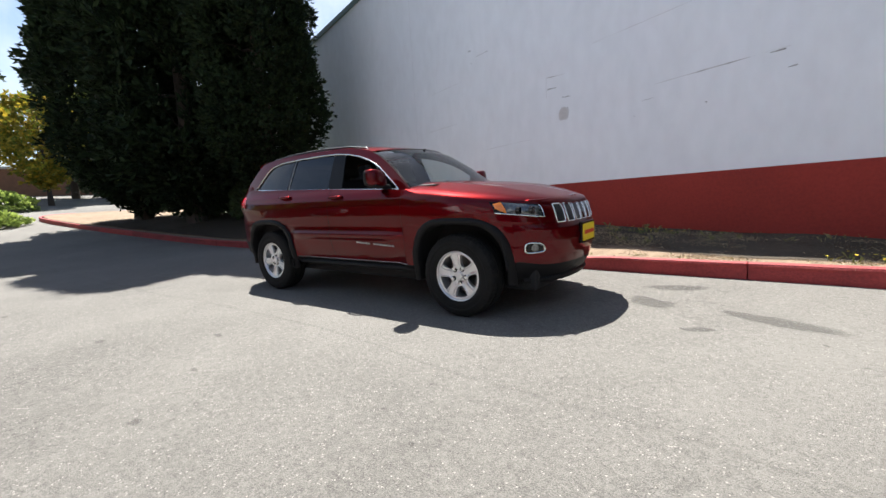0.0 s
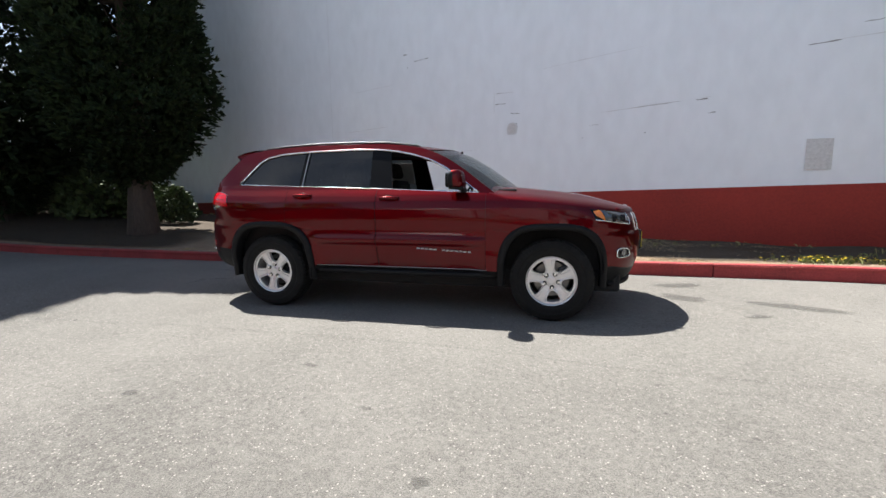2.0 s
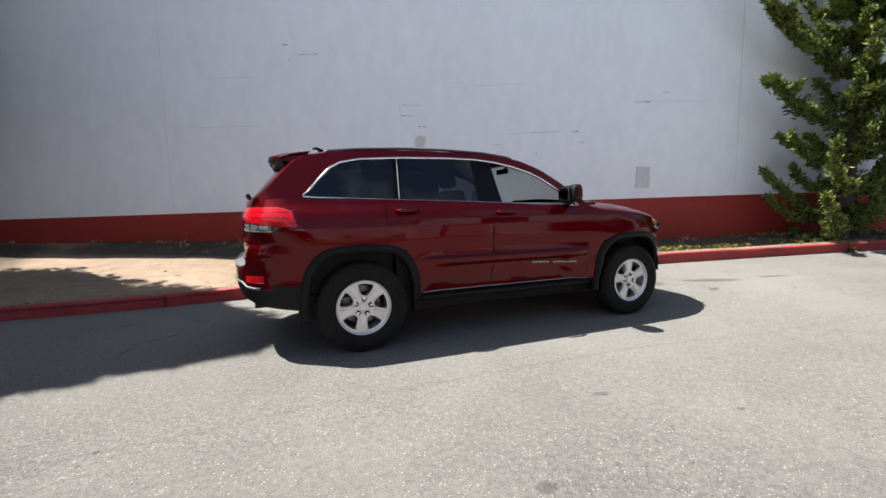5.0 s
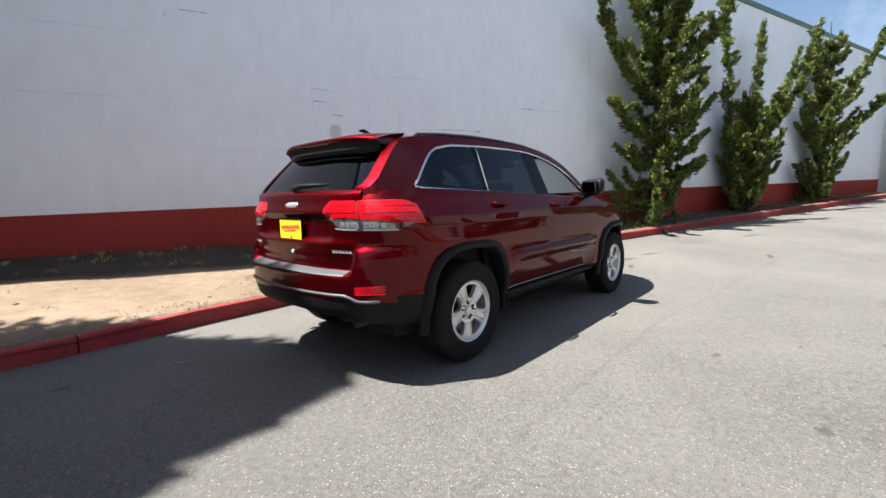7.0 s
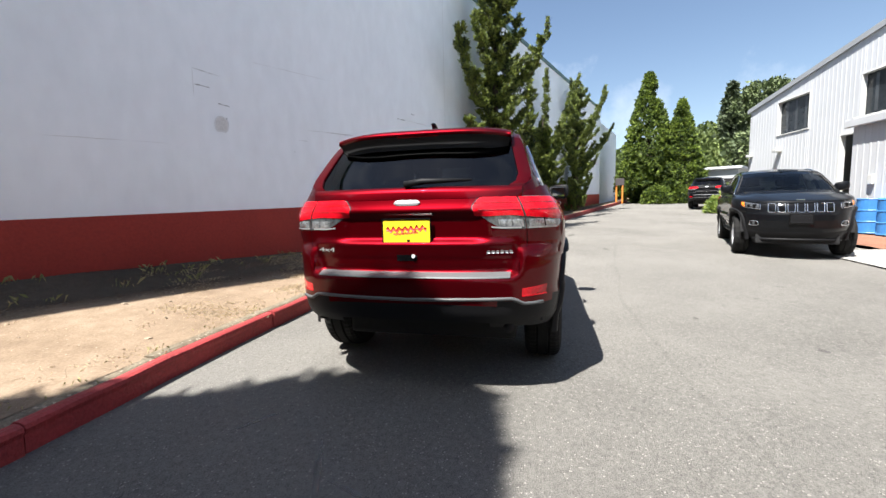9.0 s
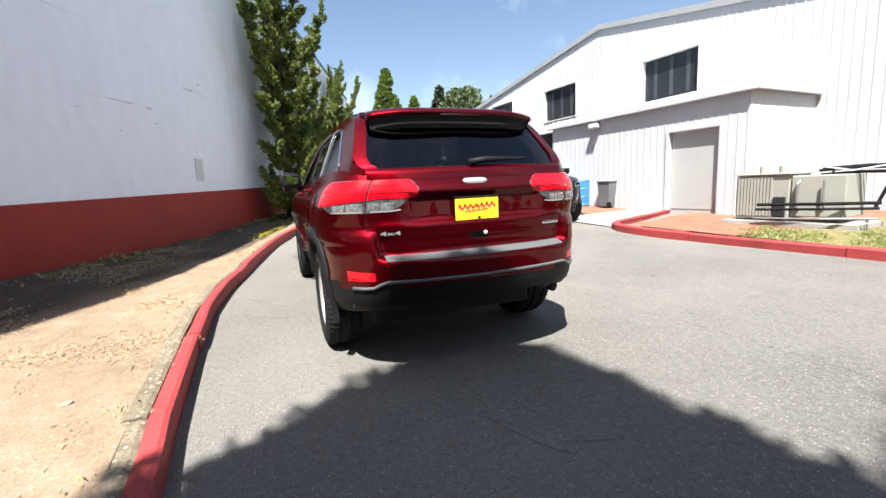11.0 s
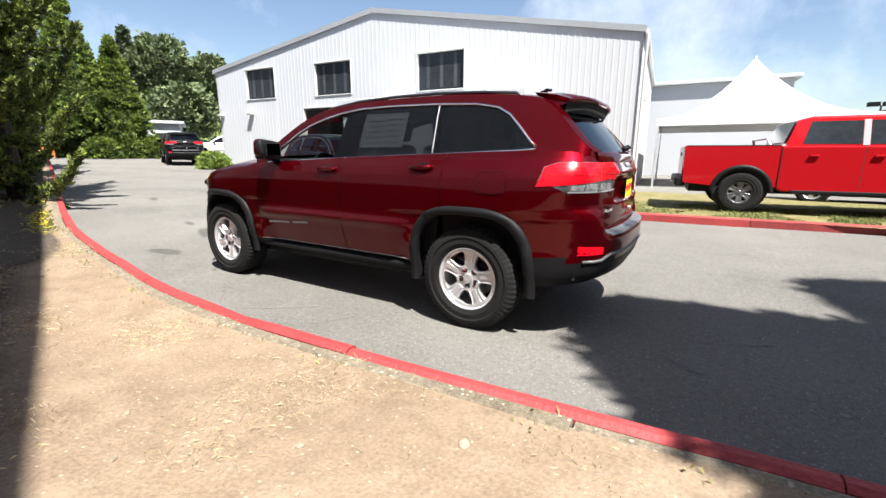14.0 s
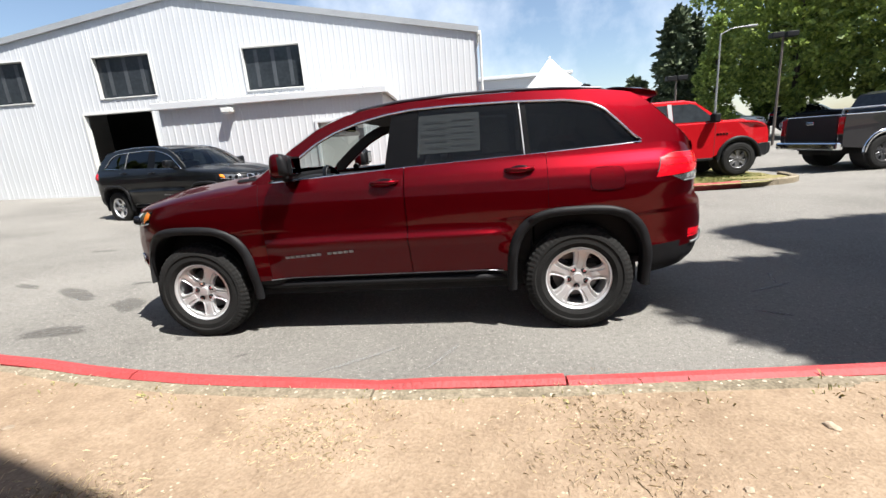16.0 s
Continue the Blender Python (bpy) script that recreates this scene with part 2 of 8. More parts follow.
def add_tube(bm, pts, radii, n=8, closed=False, cap=True):
    """A round tube along points, with a radius at each."""
    pts = [Vector(p) for p in pts]
    if not isinstance(radii, (list, tuple)):
        radii = [radii] * len(pts)
    rings, side = [], None
    for i, p in enumerate(pts):
        a, b = pts[i - 1 if (i or closed) else 0], pts[(i + 1) % len(pts) if (closed or i + 1 < len(pts)) else i]
        d = (b - a).normalized()
        if side is None:
            side = d.orthogonal().normalized()
        side = (side - d * side.dot(d)).normalized()
        up = d.cross(side)
        rings.append([bm.verts.new(p + radii[i] * (math.cos(k * math.tau / n) * side + math.sin(k * math.tau / n) * up)) for k in range(n)])
    for i in range(len(rings) - (0 if closed else 1)):
        a, b = rings[i], rings[(i + 1) % len(rings)]
        for k in range(n):
            bm.faces.new((a[k], a[(k + 1) % n], b[(k + 1) % n], b[k]))
    if cap and not closed:
        bm.faces.new(rings[0][::-1])
        bm.faces.new(rings[-1])
    return bm


def tube(pts, radii, n=8, closed=False):
    return add_tube(bmesh.new(), pts, radii, n, closed)


def lerp(table, x):
    """Straight-line reading of a small table of (x, value)."""
    return float(np.interp(x, [a for a, _ in table], [b for _, b in table]))


# ---- the lie of the land ----
KERB_LINE = [(-23.2, 2.2), (-22.6, 0.9), (-20.5, 0.55), (-15, 0.95), (-9.3, 1.45), (-6.5, 1.68), (-4.5, 1.66), (-3.4, 1.67), (-2.5, 1.74), (-1.2, 1.81), (-0.2, 1.83), (0.9, 1.775), (1.75, 1.655), (2.5, 1.555), (3.3, 1.42), (4.6, 1.17), (6.5, 0.65), (10, -0.36), (15, -1.85), (22, -3.9), (34, -7.4), (44, -10.4)]


def smooth_line(pts, step):
    """A rounded line through points, at even steps."""
    p = [Vector(a) for a in pts]
    out = []
    for i in range(len(p) - 1):
        a, b, c, d = p[max(i - 1, 0)], p[i], p[i + 1], p[min(i + 2, len(p) - 1)]
        n = max(2, int((c - b).length / step))
        for k in range(n):
            t = k / n
            out.append(0.5 * (2 * b + (c - a) * t + (2 * a - 5 * b + 4 * c - d) * t * t + (3 * b - a - 3 * c + d) * t ** 3))
    return out + [p[-1]]


def road_z(x, y):
    s, d = max(0.0, x - 1.0), max(0.0, -x - 6.0)
    z = 0.035 * s * s / (s + 1.5) + 0.075 * d * d / (d + 6.0) * max(0.2, min(1.0, 1.0 + 0.16 * (y + 2.0)))
    return z - 0.006 * max(0.0, -1 - y) * (1 if y > -6 else 5 / max(5.0, -1 - y)) + 0.006 * noise.noise((x * 0.5, y * 0.5, 0))


def wall_y(x):
    return 4.07 - 0.295 * x


def ground_sheet():
    def axis(fine0, fine1, step, far):
        v = list(np.arange(fine0, fine1 + 1e-6, step))
        g, s = [], step
        while (g[-1] if g else 0) < far:
            s *= 1.35
            g.append((g[-1] if g else 0) + s)
        return [fine0 - a for a in g[::-1]] + v + [fine1 + a for a in g]
    xs, ys = axis(-14, 24, 0.4, 900), axis(-14, 6, 0.4, 900)
    verts = []
    for y in ys:
        for x in xs:
            z = road_z(max(-60, min(x, 60)), y)
            far = max(0.0, x - 52)
            verts.append((x, y, z + 0.10 * far * (1 if far < 150 else 150 / far)))
    n = len(xs)
    faces = [(j * n + i, j * n + i + 1, (j + 1) * n + i + 1, (j + 1) * n + i) for j in range(len(ys) - 1) for i in range(n - 1)]
    ob = raw("ground", verts, faces, ASPHALT, smooth=True)
    return tagged(ob, "worn grey asphalt driveway with pale grit and dark oil spots", "ground", kind="structure")


ground_sheet()

KERB = smooth_line(KERB_LINE, 0.3)


def kerb_top(x):
    return road_z(x, 1.5) + 0.165 + (0.02 if x > 2 else 0)


def island_z(x, y, y0):
    """Dirt behind the kerb, rising to the foot of the wall."""
    w = max(0.4, wall_y(x) - y0)
    f = max(0.0, min(1.0, (y - y0) / w))
    foot = lerp([(-24, 1.0), (-16, 0.85), (-9, 0.6), (-3, 0.53), (0, 0.47), (2, 0.40), (5, 0.36), (8, 0.44), (14, 0.6), (31, 1.05), (44, 1.5)], x)
    k = kerb_top(x) - 0.01
    rise = f ** 2.0
    mound = 0.28 * math.exp(-((x + 11.5) / 5.5) ** 2) * math.sin(math.pi * min(1, f * 1.25))
    return k + (foot - k) * rise + mound + 0.025 * noise.noise((x * 1.3, y * 1.3, 3)) * min(1, f * 6)


def island():
    verts, faces, cols, prev = [], [], 26, 0
    line = [p for p in KERB if p.x > -22.5 or True]
    for p in line:
        for j in range(cols + 1):
            f = (j / cols) ** 1.25
            y0 = p.y + 0.185
            y = y0 + (wall_y(p.x) + 0.05 - y0) * f
            verts.append((p.x, y, island_z(p.x, y, y0)))
    n = cols + 1
    faces = [(i * n + j, (i + 1) * n + j, (i + 1) * n + j + 1, i * n + j + 1) for i in range(len(line) - 1) for j in range(cols)]
    return tagged(raw("dirt_strip", verts, faces, DIRT, smooth=True), "bare dry brown dirt strip between red kerb and wall", "ground", kind="structure")


island()


def kerb_run(name, line, top, width, label, joint=2.4, mats=(KERB_RED,), inner=1):
    """A kerb of cast lengths: each its own stone, with a rounded front edge and open joints."""
    root = empty(name, (line[0][0], line[0][1], 0))
    tagged(root, label, "kerb", kind="structure")
    run, acc, pieces = [line[0]], 0.0, []
    for a, b in zip(line, line[1:]):
        acc += (Vector(b) - Vector(a)).length
        run.append(b)
        if acc > joint:
            pieces.append(run)
            run, acc = [b], 0.0
    if len(run) > 1:
        pieces.append(run)
    rng = random.Random(5)
    for k, run in enumerate(pieces):
        verts, faces = [], []
        dz, dy = rng.uniform(-0.006, 0.006), rng.uniform(-0.008, 0.008)
        prof = [(0.012, -0.30), (0.012, 0.10 - 0.165), (0.0, -0.035), (0.006, -0.012), (0.028, 0.0), (width - 0.03, 0.0), (width, -0.02), (width, -0.30)]
        for i, p in enumerate(run):
            a, b = Vector(run[max(i - 1, 0)]), Vector(run[min(i + 1, len(run) - 1)])
            d = (b - a).normalized()
            nrm = Vector((-d.y, d.x)) * inner
            q = Vector(p) + d * ((0.006 if i == 0 else -0.006) if i in (0, len(run) - 1) else 0)
            for off, z in prof:
                w = 0.006 * noise.noise((q.x * 3, q.y * 3, z * 9))
                v = q + nrm * (off + dy + w)
                verts.append((v.x - line[0][0], v.y - line[0][1], top(p[0]) + z + dz + w))
        m = len(prof)
        for i in range(len(run) - 1):
            for j in range(m - 1):
                f = (i * m + j, (i + 1) * m + j, (i + 1) * m + j + 1, i * m + j + 1)
                faces.append(f[::-1] if inner < 0 else f)
        faces += [tuple(range(m)), tuple(range((len(run) - 1) * m, len(run) * m))[::-1]]
        raw("kerb_stone", verts, faces, mats[k % len(mats)], root)
    return root


kerb_run("kerb_near", [(p.x, p.y + 0.05 * math.exp(-((p.x + 0.05) / 0.13) ** 2)) for p in KERB], lambda x: kerb_top(x) - 0.03 * math.exp(-((x + 0.05) / 0.13) ** 2), 0.10, "red-painted concrete kerb, chipped and uneven, along the dirt strip", 2.2)

kerb_run("kerb_back", [(p.x, p.y + 0.103) for p in KERB if p.x > -12], lambda x: kerb_top(x) - 0.008, 0.125, "bare weathered concrete back of the kerb", 2.2, (CONCRETE_OLD,))


# ---- long wall ----
def slab(name, p0, p1, z0, z1, thick, material, parent=None, label=""):
    """An upright slab from p0 to p1 whose foot and top may slope."""
    d = (Vector(p1) - Vector(p0)).normalized()
    nrm = Vector((-d.y, d.x))
    verts = []
    for p, zl, zh in ((p0, z0[0], z1[0]), (p1, z0[1], z1[1])):
        for off in (0, thick):
            for z in (zl, zh):
                v = Vector(p) + nrm * off
                verts.append((v.x, v.y, z))
    faces = [(0, 4, 5, 1), (2, 3, 7, 6), (0, 1, 3, 2), (4, 6, 7, 5), (1, 5, 7, 3), (0, 2, 6, 4)]
    return raw(name, verts, faces, material, parent, label)


def wall_top(x):
    return 7.3 + 0.03 * x


X0, X1 = -26.0, 31.0
wall = slab("wall_long", (X0, wall_y(X0)), (X1, wall_y(X1)), (-1, -1), (wall_top(X0), wall_top(X1)), 0.3, WALL_WHITE)
tagged(wall, "tall off-white painted concrete building wall, streaked and patched", "wall", kind="structure")
band = slab("wall_band", (X0, wall_y(X0) - 0.012), (X1, wall_y(X1) - 0.012), (-0.5, -0.2), (0.60, 1.83), 0.011, WALL_RED)
tagged(band, "dark red painted band along the foot of the wall", "trim", kind="structure")
cop = slab("wall_coping", (X0, wall_y(X0) - 0.05), (X1, wall_y(X1) - 0.05), (wall_top(X0), wall_top(X1)), (wall_top(X0) + 0.16, wall_top(X1) + 0.16), 0.4, shade("green_coping", (0.10, 0.17, 0.14), 0.5))
tagged(cop, "dark green metal coping along the wall top", "trim", kind="structure")
far_wall = slab("wall_far", (31.0, wall_y(31.0) + 0.4), (42.0, wall_y(42.0) + 0.4), (-1, -1), (7.7, 7.9), 0.3, WALL_WHITE)
tagged(far_wall, "lower stretch of off-white wall beyond the tall one", "wall", kind="structure")


# ---- workshop building across the drive ----
SHED = Matrix.Translation((-0.63, -12.8, 0)) @ Matrix.Rotation(math.atan2(1.14, 14.11), 4, "Z")


def siding(u0, u1, foot, top, openings=(), pitch=0.22, deep=0.008, out=0.0):
    """Ribbed steel sheet in the plane of u (along) and z (up), facing +v, with openings left through it."""
    verts, faces = [], []
    cuts = sorted({u0, u1, *[o for a in openings for o in a[:2]], *np.arange(u0 + pitch, u1, pitch)})
    for a, b in zip(cuts, cuts[1:]):
        if b - a < 1e-4:
            continue
        mid = (a + b) / 2
        spans, lo = [], foot(mid)
        for o in sorted([o for o in openings if o[0] - 1e-6 <= mid <= o[1] + 1e-6], key=lambda o: o[2]):
            if o[2] > lo:
                spans.append((lo, o[2]))
            lo = o[3]
        spans.append((lo, None))
        rib = min(0.07, (b - a) * 0.4)
        for z0, z1 in spans:
            prof = [(a, 0), (a + rib * 0.25, deep), (a + rib * 0.75, deep), (a + rib, 0), (b, 0)]
            base = len(verts)
            for u, v in prof:
                verts.append((u, v + out, z0 if z0 is not None else foot(u)))
                verts.append((u, v + out, z1 if z1 is not None else top(u)))
            for k in range(4):
                q = base + 2 * k
                faces.append((q, q + 2, q + 3, q + 1))
    # neighbouring sheets share their corners
    seen, index, one = {}, [], []
    for p in verts:
        key = tuple(round(c, 4) for c in p)
        if key not in seen:
            seen[key] = len(one)
            one.append(p)
        index.append(seen[key])
    return one, [tuple(index[i] for i in f) for f in faces]


EDGE_GREY = shade("roof_edge_grey", (0.26, 0.27, 0.28), 0.5, 0, 0.1, 2.0, 30.0, 0.05)


def shed():
    root = empty("workshop_building")
    root.matrix_basis = SHED
    tagged(root, "white ribbed-steel workshop building with low gable roof", "building")
    L, D, PK = 21.2, 12.0, 10.72
    E0, E1, EP = 5.24, 5.58, 7.21
    top = lambda u: E0 + (EP - E0) * (u / PK) if u < PK else EP - (EP - E1) * (u - PK) / (L - PK)
    wins = [(6.44, 8.56, 3.88, 5.33), (12.04, 14.16, 4.0, 5.42), (16.82, 18.88, 4.06, 5.5)]
    bay = (12.36, 14.98, -1.0, 3.44)
    v, f = siding(0, L, lambda u: -0.6, top, wins + [bay])
    raw("front_wall", v, f, SHED_WHITE, root)
    # side wall to the yard, ribbed as well
    v, f = siding(0, D, lambda u: -0.6, lambda u: E0)
    raw("side_wall", [(-b, a - D, c) for a, b, c in v], f, SHED_WHITE, root)
    part("far_side_wall", box(L - 0.1, L, -D, 0, -0.6, E1), SHED_WHITE, root)
    part("back_wall", box(0, L, -D, -D + 0.1, -0.6, E0), SHED_WHITE, root)
    part("floor_slab", box(0.1, L - 0.1, -D + 0.1, -0.02, 0.0, 0.32), CONCRETE, root)
    # added near-black panels, painted as the unlit depth behind the open bay
    part("bay_shade_side", box(11.0, 11.1, -9, -0.1, 0.3, 5), SHADE_BLACK, root)
    part("bay_shade_back", box(11.1, L - 0.1, -9, -8.9, 0.3, 5), SHADE_BLACK, root)
    roof = []
    for (ua, za), (ub, zb) in (((-0.08, E0 - 0.015), (PK, EP)), ((PK, EP), (L + 0.12, E1 - 0.022))):
        vs = [(ua, 0.075, za + 0.06), (ub, 0.075, zb + 0.06), (ub, -D - 0.2, zb + 0.06), (ua, -D - 0.2, za + 0.06)]
        vs += [(x, y, z + 0.09) for x, y, z in vs]
        raw("roof_slope", vs, [(0, 3, 2, 1), (4, 5, 6, 7), (0, 1, 5, 4), (2, 3, 7, 6), (1, 2, 6, 5), (3, 0, 4, 7)], TRIM_GREY, root)
        t = [(ua, 0.012, za - 0.05), (ub, 0.012, zb - 0.05), (ub, 0.012, zb + 0.15), (ua, 0.012, za + 0.15)]
        t += [(x, 0.09, z) for x, y, z in t]
        raw("rake_trim", t, [(4, 5, 6, 7), (0, 3, 2, 1), (0, 1, 5, 4), (2, 3, 7, 6), (3, 0, 4, 7), (1, 2, 6, 5)], EDGE_GREY, root)
    part("eave_gutter", box(-0.16, -0.03, -D, 0.12, E0 - 0.15, E0 - 0.01, 0.03), TRIM_GREY, root)
    part("downpipe", tube([(-0.12, 0.12, E0 - 0.12), (-0.12, 0.10, E0 - 0.47), (-0.12, 0.10, 0.1)], 0.045), TRIM_GREY, root)
    for a, b, z0, z1 in wins:
        w = part("window", box(a, b, -0.16, -0.13, z0, z1), WINDOW_DARK, root, "dark window with hanging strips behind")
        for s in range(7):
            u = a + 0.12 + (b - a - 0.24) * s / 6
            part("strip", box(u - 0.07, u + 0.07, -0.128, -0.120, z0 + 0.1, z1 - 0.05), shade("window_strip", (0.05, 0.055, 0.06), 0.2), w) if s % 2 else None
        for x0, x1, zz0, zz1 in ((a - 0.04, a, z0 - 0.04, z1 + 0.04), (b, b + 0.04, z0 - 0.04, z1 + 0.04), (a, b, z1, z1 + 0.04), (a, b, z0 - 0.04, z0)):
            part("window_frame", box(x0, x1, -0.13, 0.045, zz0, zz1, 0.008), TRIM_GREY, w)
    for x0, x1 in ((bay[0] - 0.08, bay[0]), (bay[1], bay[1] + 0.08)):
        part("bay_jamb", box(x0, x1, -0.15, 0.05, 0, 3.52, 0.01), TRIM_GREY, root)
    part("bay_head", box(bay[0], bay[1], -0.15, 0.05, 3.44, 3.52, 0.01), TRIM_GREY, root)
    part("shop_lamp", box(12.9, 14.1, -4.0, -3.9, 3.38, 3.44), STRIP_LIGHT, root, "lit fluorescent strip lamp inside")
    part("shop_lamp", box(13.5, 14.5, -6.0, -5.9, 3.38, 3.44), STRIP_LIGHT, root, "lit fluorescent strip lamp inside")
    # low annex
    A0, A1, AV, AZ = 3.14, 10.15, 2.98, 3.2
    dr = (3.83, 5.23, -1, 2.33)
    v, f = siding(A0, A1, lambda u: -0.5, lambda u: AZ - 0.1, [dr])
    raw("annex_front", [(a, b + AV, c) for a, b, c in v], f, SHED_WHITE, root)
    v, f = siding(0, AV, lambda u: -0.5, lambda u: AZ - 0.1)
    raw("annex_side", [(A0 - b, a, c) for a, b, c in v], f, SHED_WHITE, root)
    raw("annex_side", [(A1 + b, AV - a, c) for a, b, c in v], f, SHED_WHITE, root)
    vs = [(A0 - 0.13, -0.02, AZ + 0.14), (A1 + 0.1, -0.02, AZ + 0.14), (A1 + 0.1, AV + 0.13, AZ + 0.05), (A0 - 0.13, AV + 0.13, AZ + 0.05)]
    vs += [(x, y, z - 0.05) for x, y, z in vs]
    raw("annex_roof", vs, [(0, 3, 2, 1), (4, 5, 6, 7), (0, 1, 5, 4), (2, 3, 7, 6), (1, 2, 6, 5), (3, 0, 4, 7)], SHED_WHITE, root)
    part("annex_fascia", box(A0 - 0.15, A1 + 0.12, AV + 0.07, AV + 0.17, AZ - 0.15, AZ + 0.06, 0.02), SHED_WHITE, root)
    part("annex_fascia", box(A0 - 0.16, A0 - 0.07, 0.04, AV + 0.07, AZ - 0.13, AZ + 0.09, 0.02), SHED_WHITE, root)
    n = int((A1 - A0 + 0.2) / 0.3)
    for k in range(n):
        u = A0 - 0.1 + k * 0.3
        vs = [(u, 0.0, AZ + 0.15), (u + 0.06, 0.0, AZ + 0.15), (u + 0.06, AV + 0.17, AZ + 0.06), (u, AV + 0.17, AZ + 0.06)]
        vs += [(x, y, z + 0.035) for x, y, z in vs]
        raw("roof_rib", vs, [(4, 5, 6, 7)[::-1], (0, 4, 7, 3), (1, 2, 6, 5), (2, 3, 7, 6)], TRIM_GREY, root)
    d = part("roller_door", box(dr[0], dr[1], AV - 0.16, AV - 0.12, 0, dr[3]), DOOR_GREY, root, "closed flat grey roller door")
    for k in range(14):
        z = 0.2 + k * 0.155
        part("slat", box(dr[0] + 0.01, dr[1] - 0.01, AV - 0.122, AV - 0.108, z + 0.0005, z + 0.1545, 0.001), DOOR_GREY, d)
    for x0, x1 in ((dr[0] - 0.09, dr[0]), (dr[1], dr[1] + 0.09)):
        part("door_jamb", box(x0, x1, AV - 0.16, AV + 0.05, 0, dr[3] + 0.09, 0.01), SHED_WHITE, d)
    part("door_head", box(dr[0], dr[1], AV - 0.16, AV + 0.05, dr[3], dr[3] + 0.09, 0.01), SHED_WHITE, d)
    for u, v, z, s in ((7.9, AV + 0.03, 2.82, 1), (18.6, 0.03, 3.3, 1), (20.9, 0.03, 3.3, 0.8)):
        lamp = part("wall_lamp", box(u - 0.16 * s, u + 0.16 * s, v, v + 0.26 * s, z, z + 0.14 * s, 0.02), TRIM_GREY, root, "grey flood lamp on the wall")
        part("lens", box(u - 0.13 * s, u + 0.13 * s, v + 0.04, v + 0.24 * s, z - 0.02, z - 0.001), shade("lamp_lens", (0.7, 0.7, 0.65), 0.3), lamp)
    part("meter_box", box(9.3, 9.45, AV + 0.03, AV + 0.1, 1.5, 1.75, 0.01), TRIM_GREY, root)
    part("sign_box", box(-0.20, -0.03, -1.6, -1.3, 3.2, 3.32, 0.01), TRIM_GREY, root)
    part("sign_box", box(-0.20, -0.03, -4.6, -4.3, 2.9, 3.05, 0.01), TRIM_GREY, root)
    return root


STRIP_LIGHT = shade("strip_light", (0.9, 0.9, 0.9), 0.5, bump=0)
_p = STRIP_LIGHT.node_tree.nodes["Principled BSDF"]
_p.inputs["Emission Color"].default_value, _p.inputs["Emission Strength"].default_value = (1, 0.95, 0.85, 1), 6.0
shed()


# ---- trees ----
def tufts(rng, spots, size, n_blade, droop=0.0, up=None, wide=0.35):
    """Sprays of thin leaf blades round given spots: one mesh's corners and faces."""
    verts, faces = [], []
    for p, d, s in spots:
        d = Vector(d).normalized()
        for _ in range(n_blade):
            w = (d + Vector((rng.gauss(0, 0.55), rng.gauss(0, 0.55), rng.gauss(0, 0.45) - droop))).normalized()
            L = size * s * rng.uniform(0.6, 1.25)
            side = w.cross(Vector((rng.gauss(0, 1), rng.gauss(0, 1), rng.gauss(0, 1)))).normalized() * L * wide * rng.uniform(0.6, 1.2)
            bend = w.cross(side).normalized() * L * rng.uniform(-0.25, 0.25)
            b = len(verts)
            q = Vector(p) + Vector((rng.gauss(0, 0.25), rng.gauss(0, 0.25), rng.gauss(0, 0.25))) * size * s
            verts += [q - w * L * 0.15, q + w * L * 0.45 + side + bend, q + w * L, q + w * L * 0.45 - side + bend * 0.3]
            faces.append((b, b + 1, b + 2, b + 3))
    return verts, faces


def limb_points(base, tip, sag, n, rng, wob):
    pts = []
    for i in range(n + 1):
        t = i / n
        p = Vector(base).lerp(Vector(tip), t) + Vector((0, 0, -sag * math.sin(math.pi * t)))
        if 0 < i < n:
            p += Vector((rng.gauss(0, wob), rng.gauss(0, wob), rng.gauss(0, wob)))
        pts.append(p)
    return pts


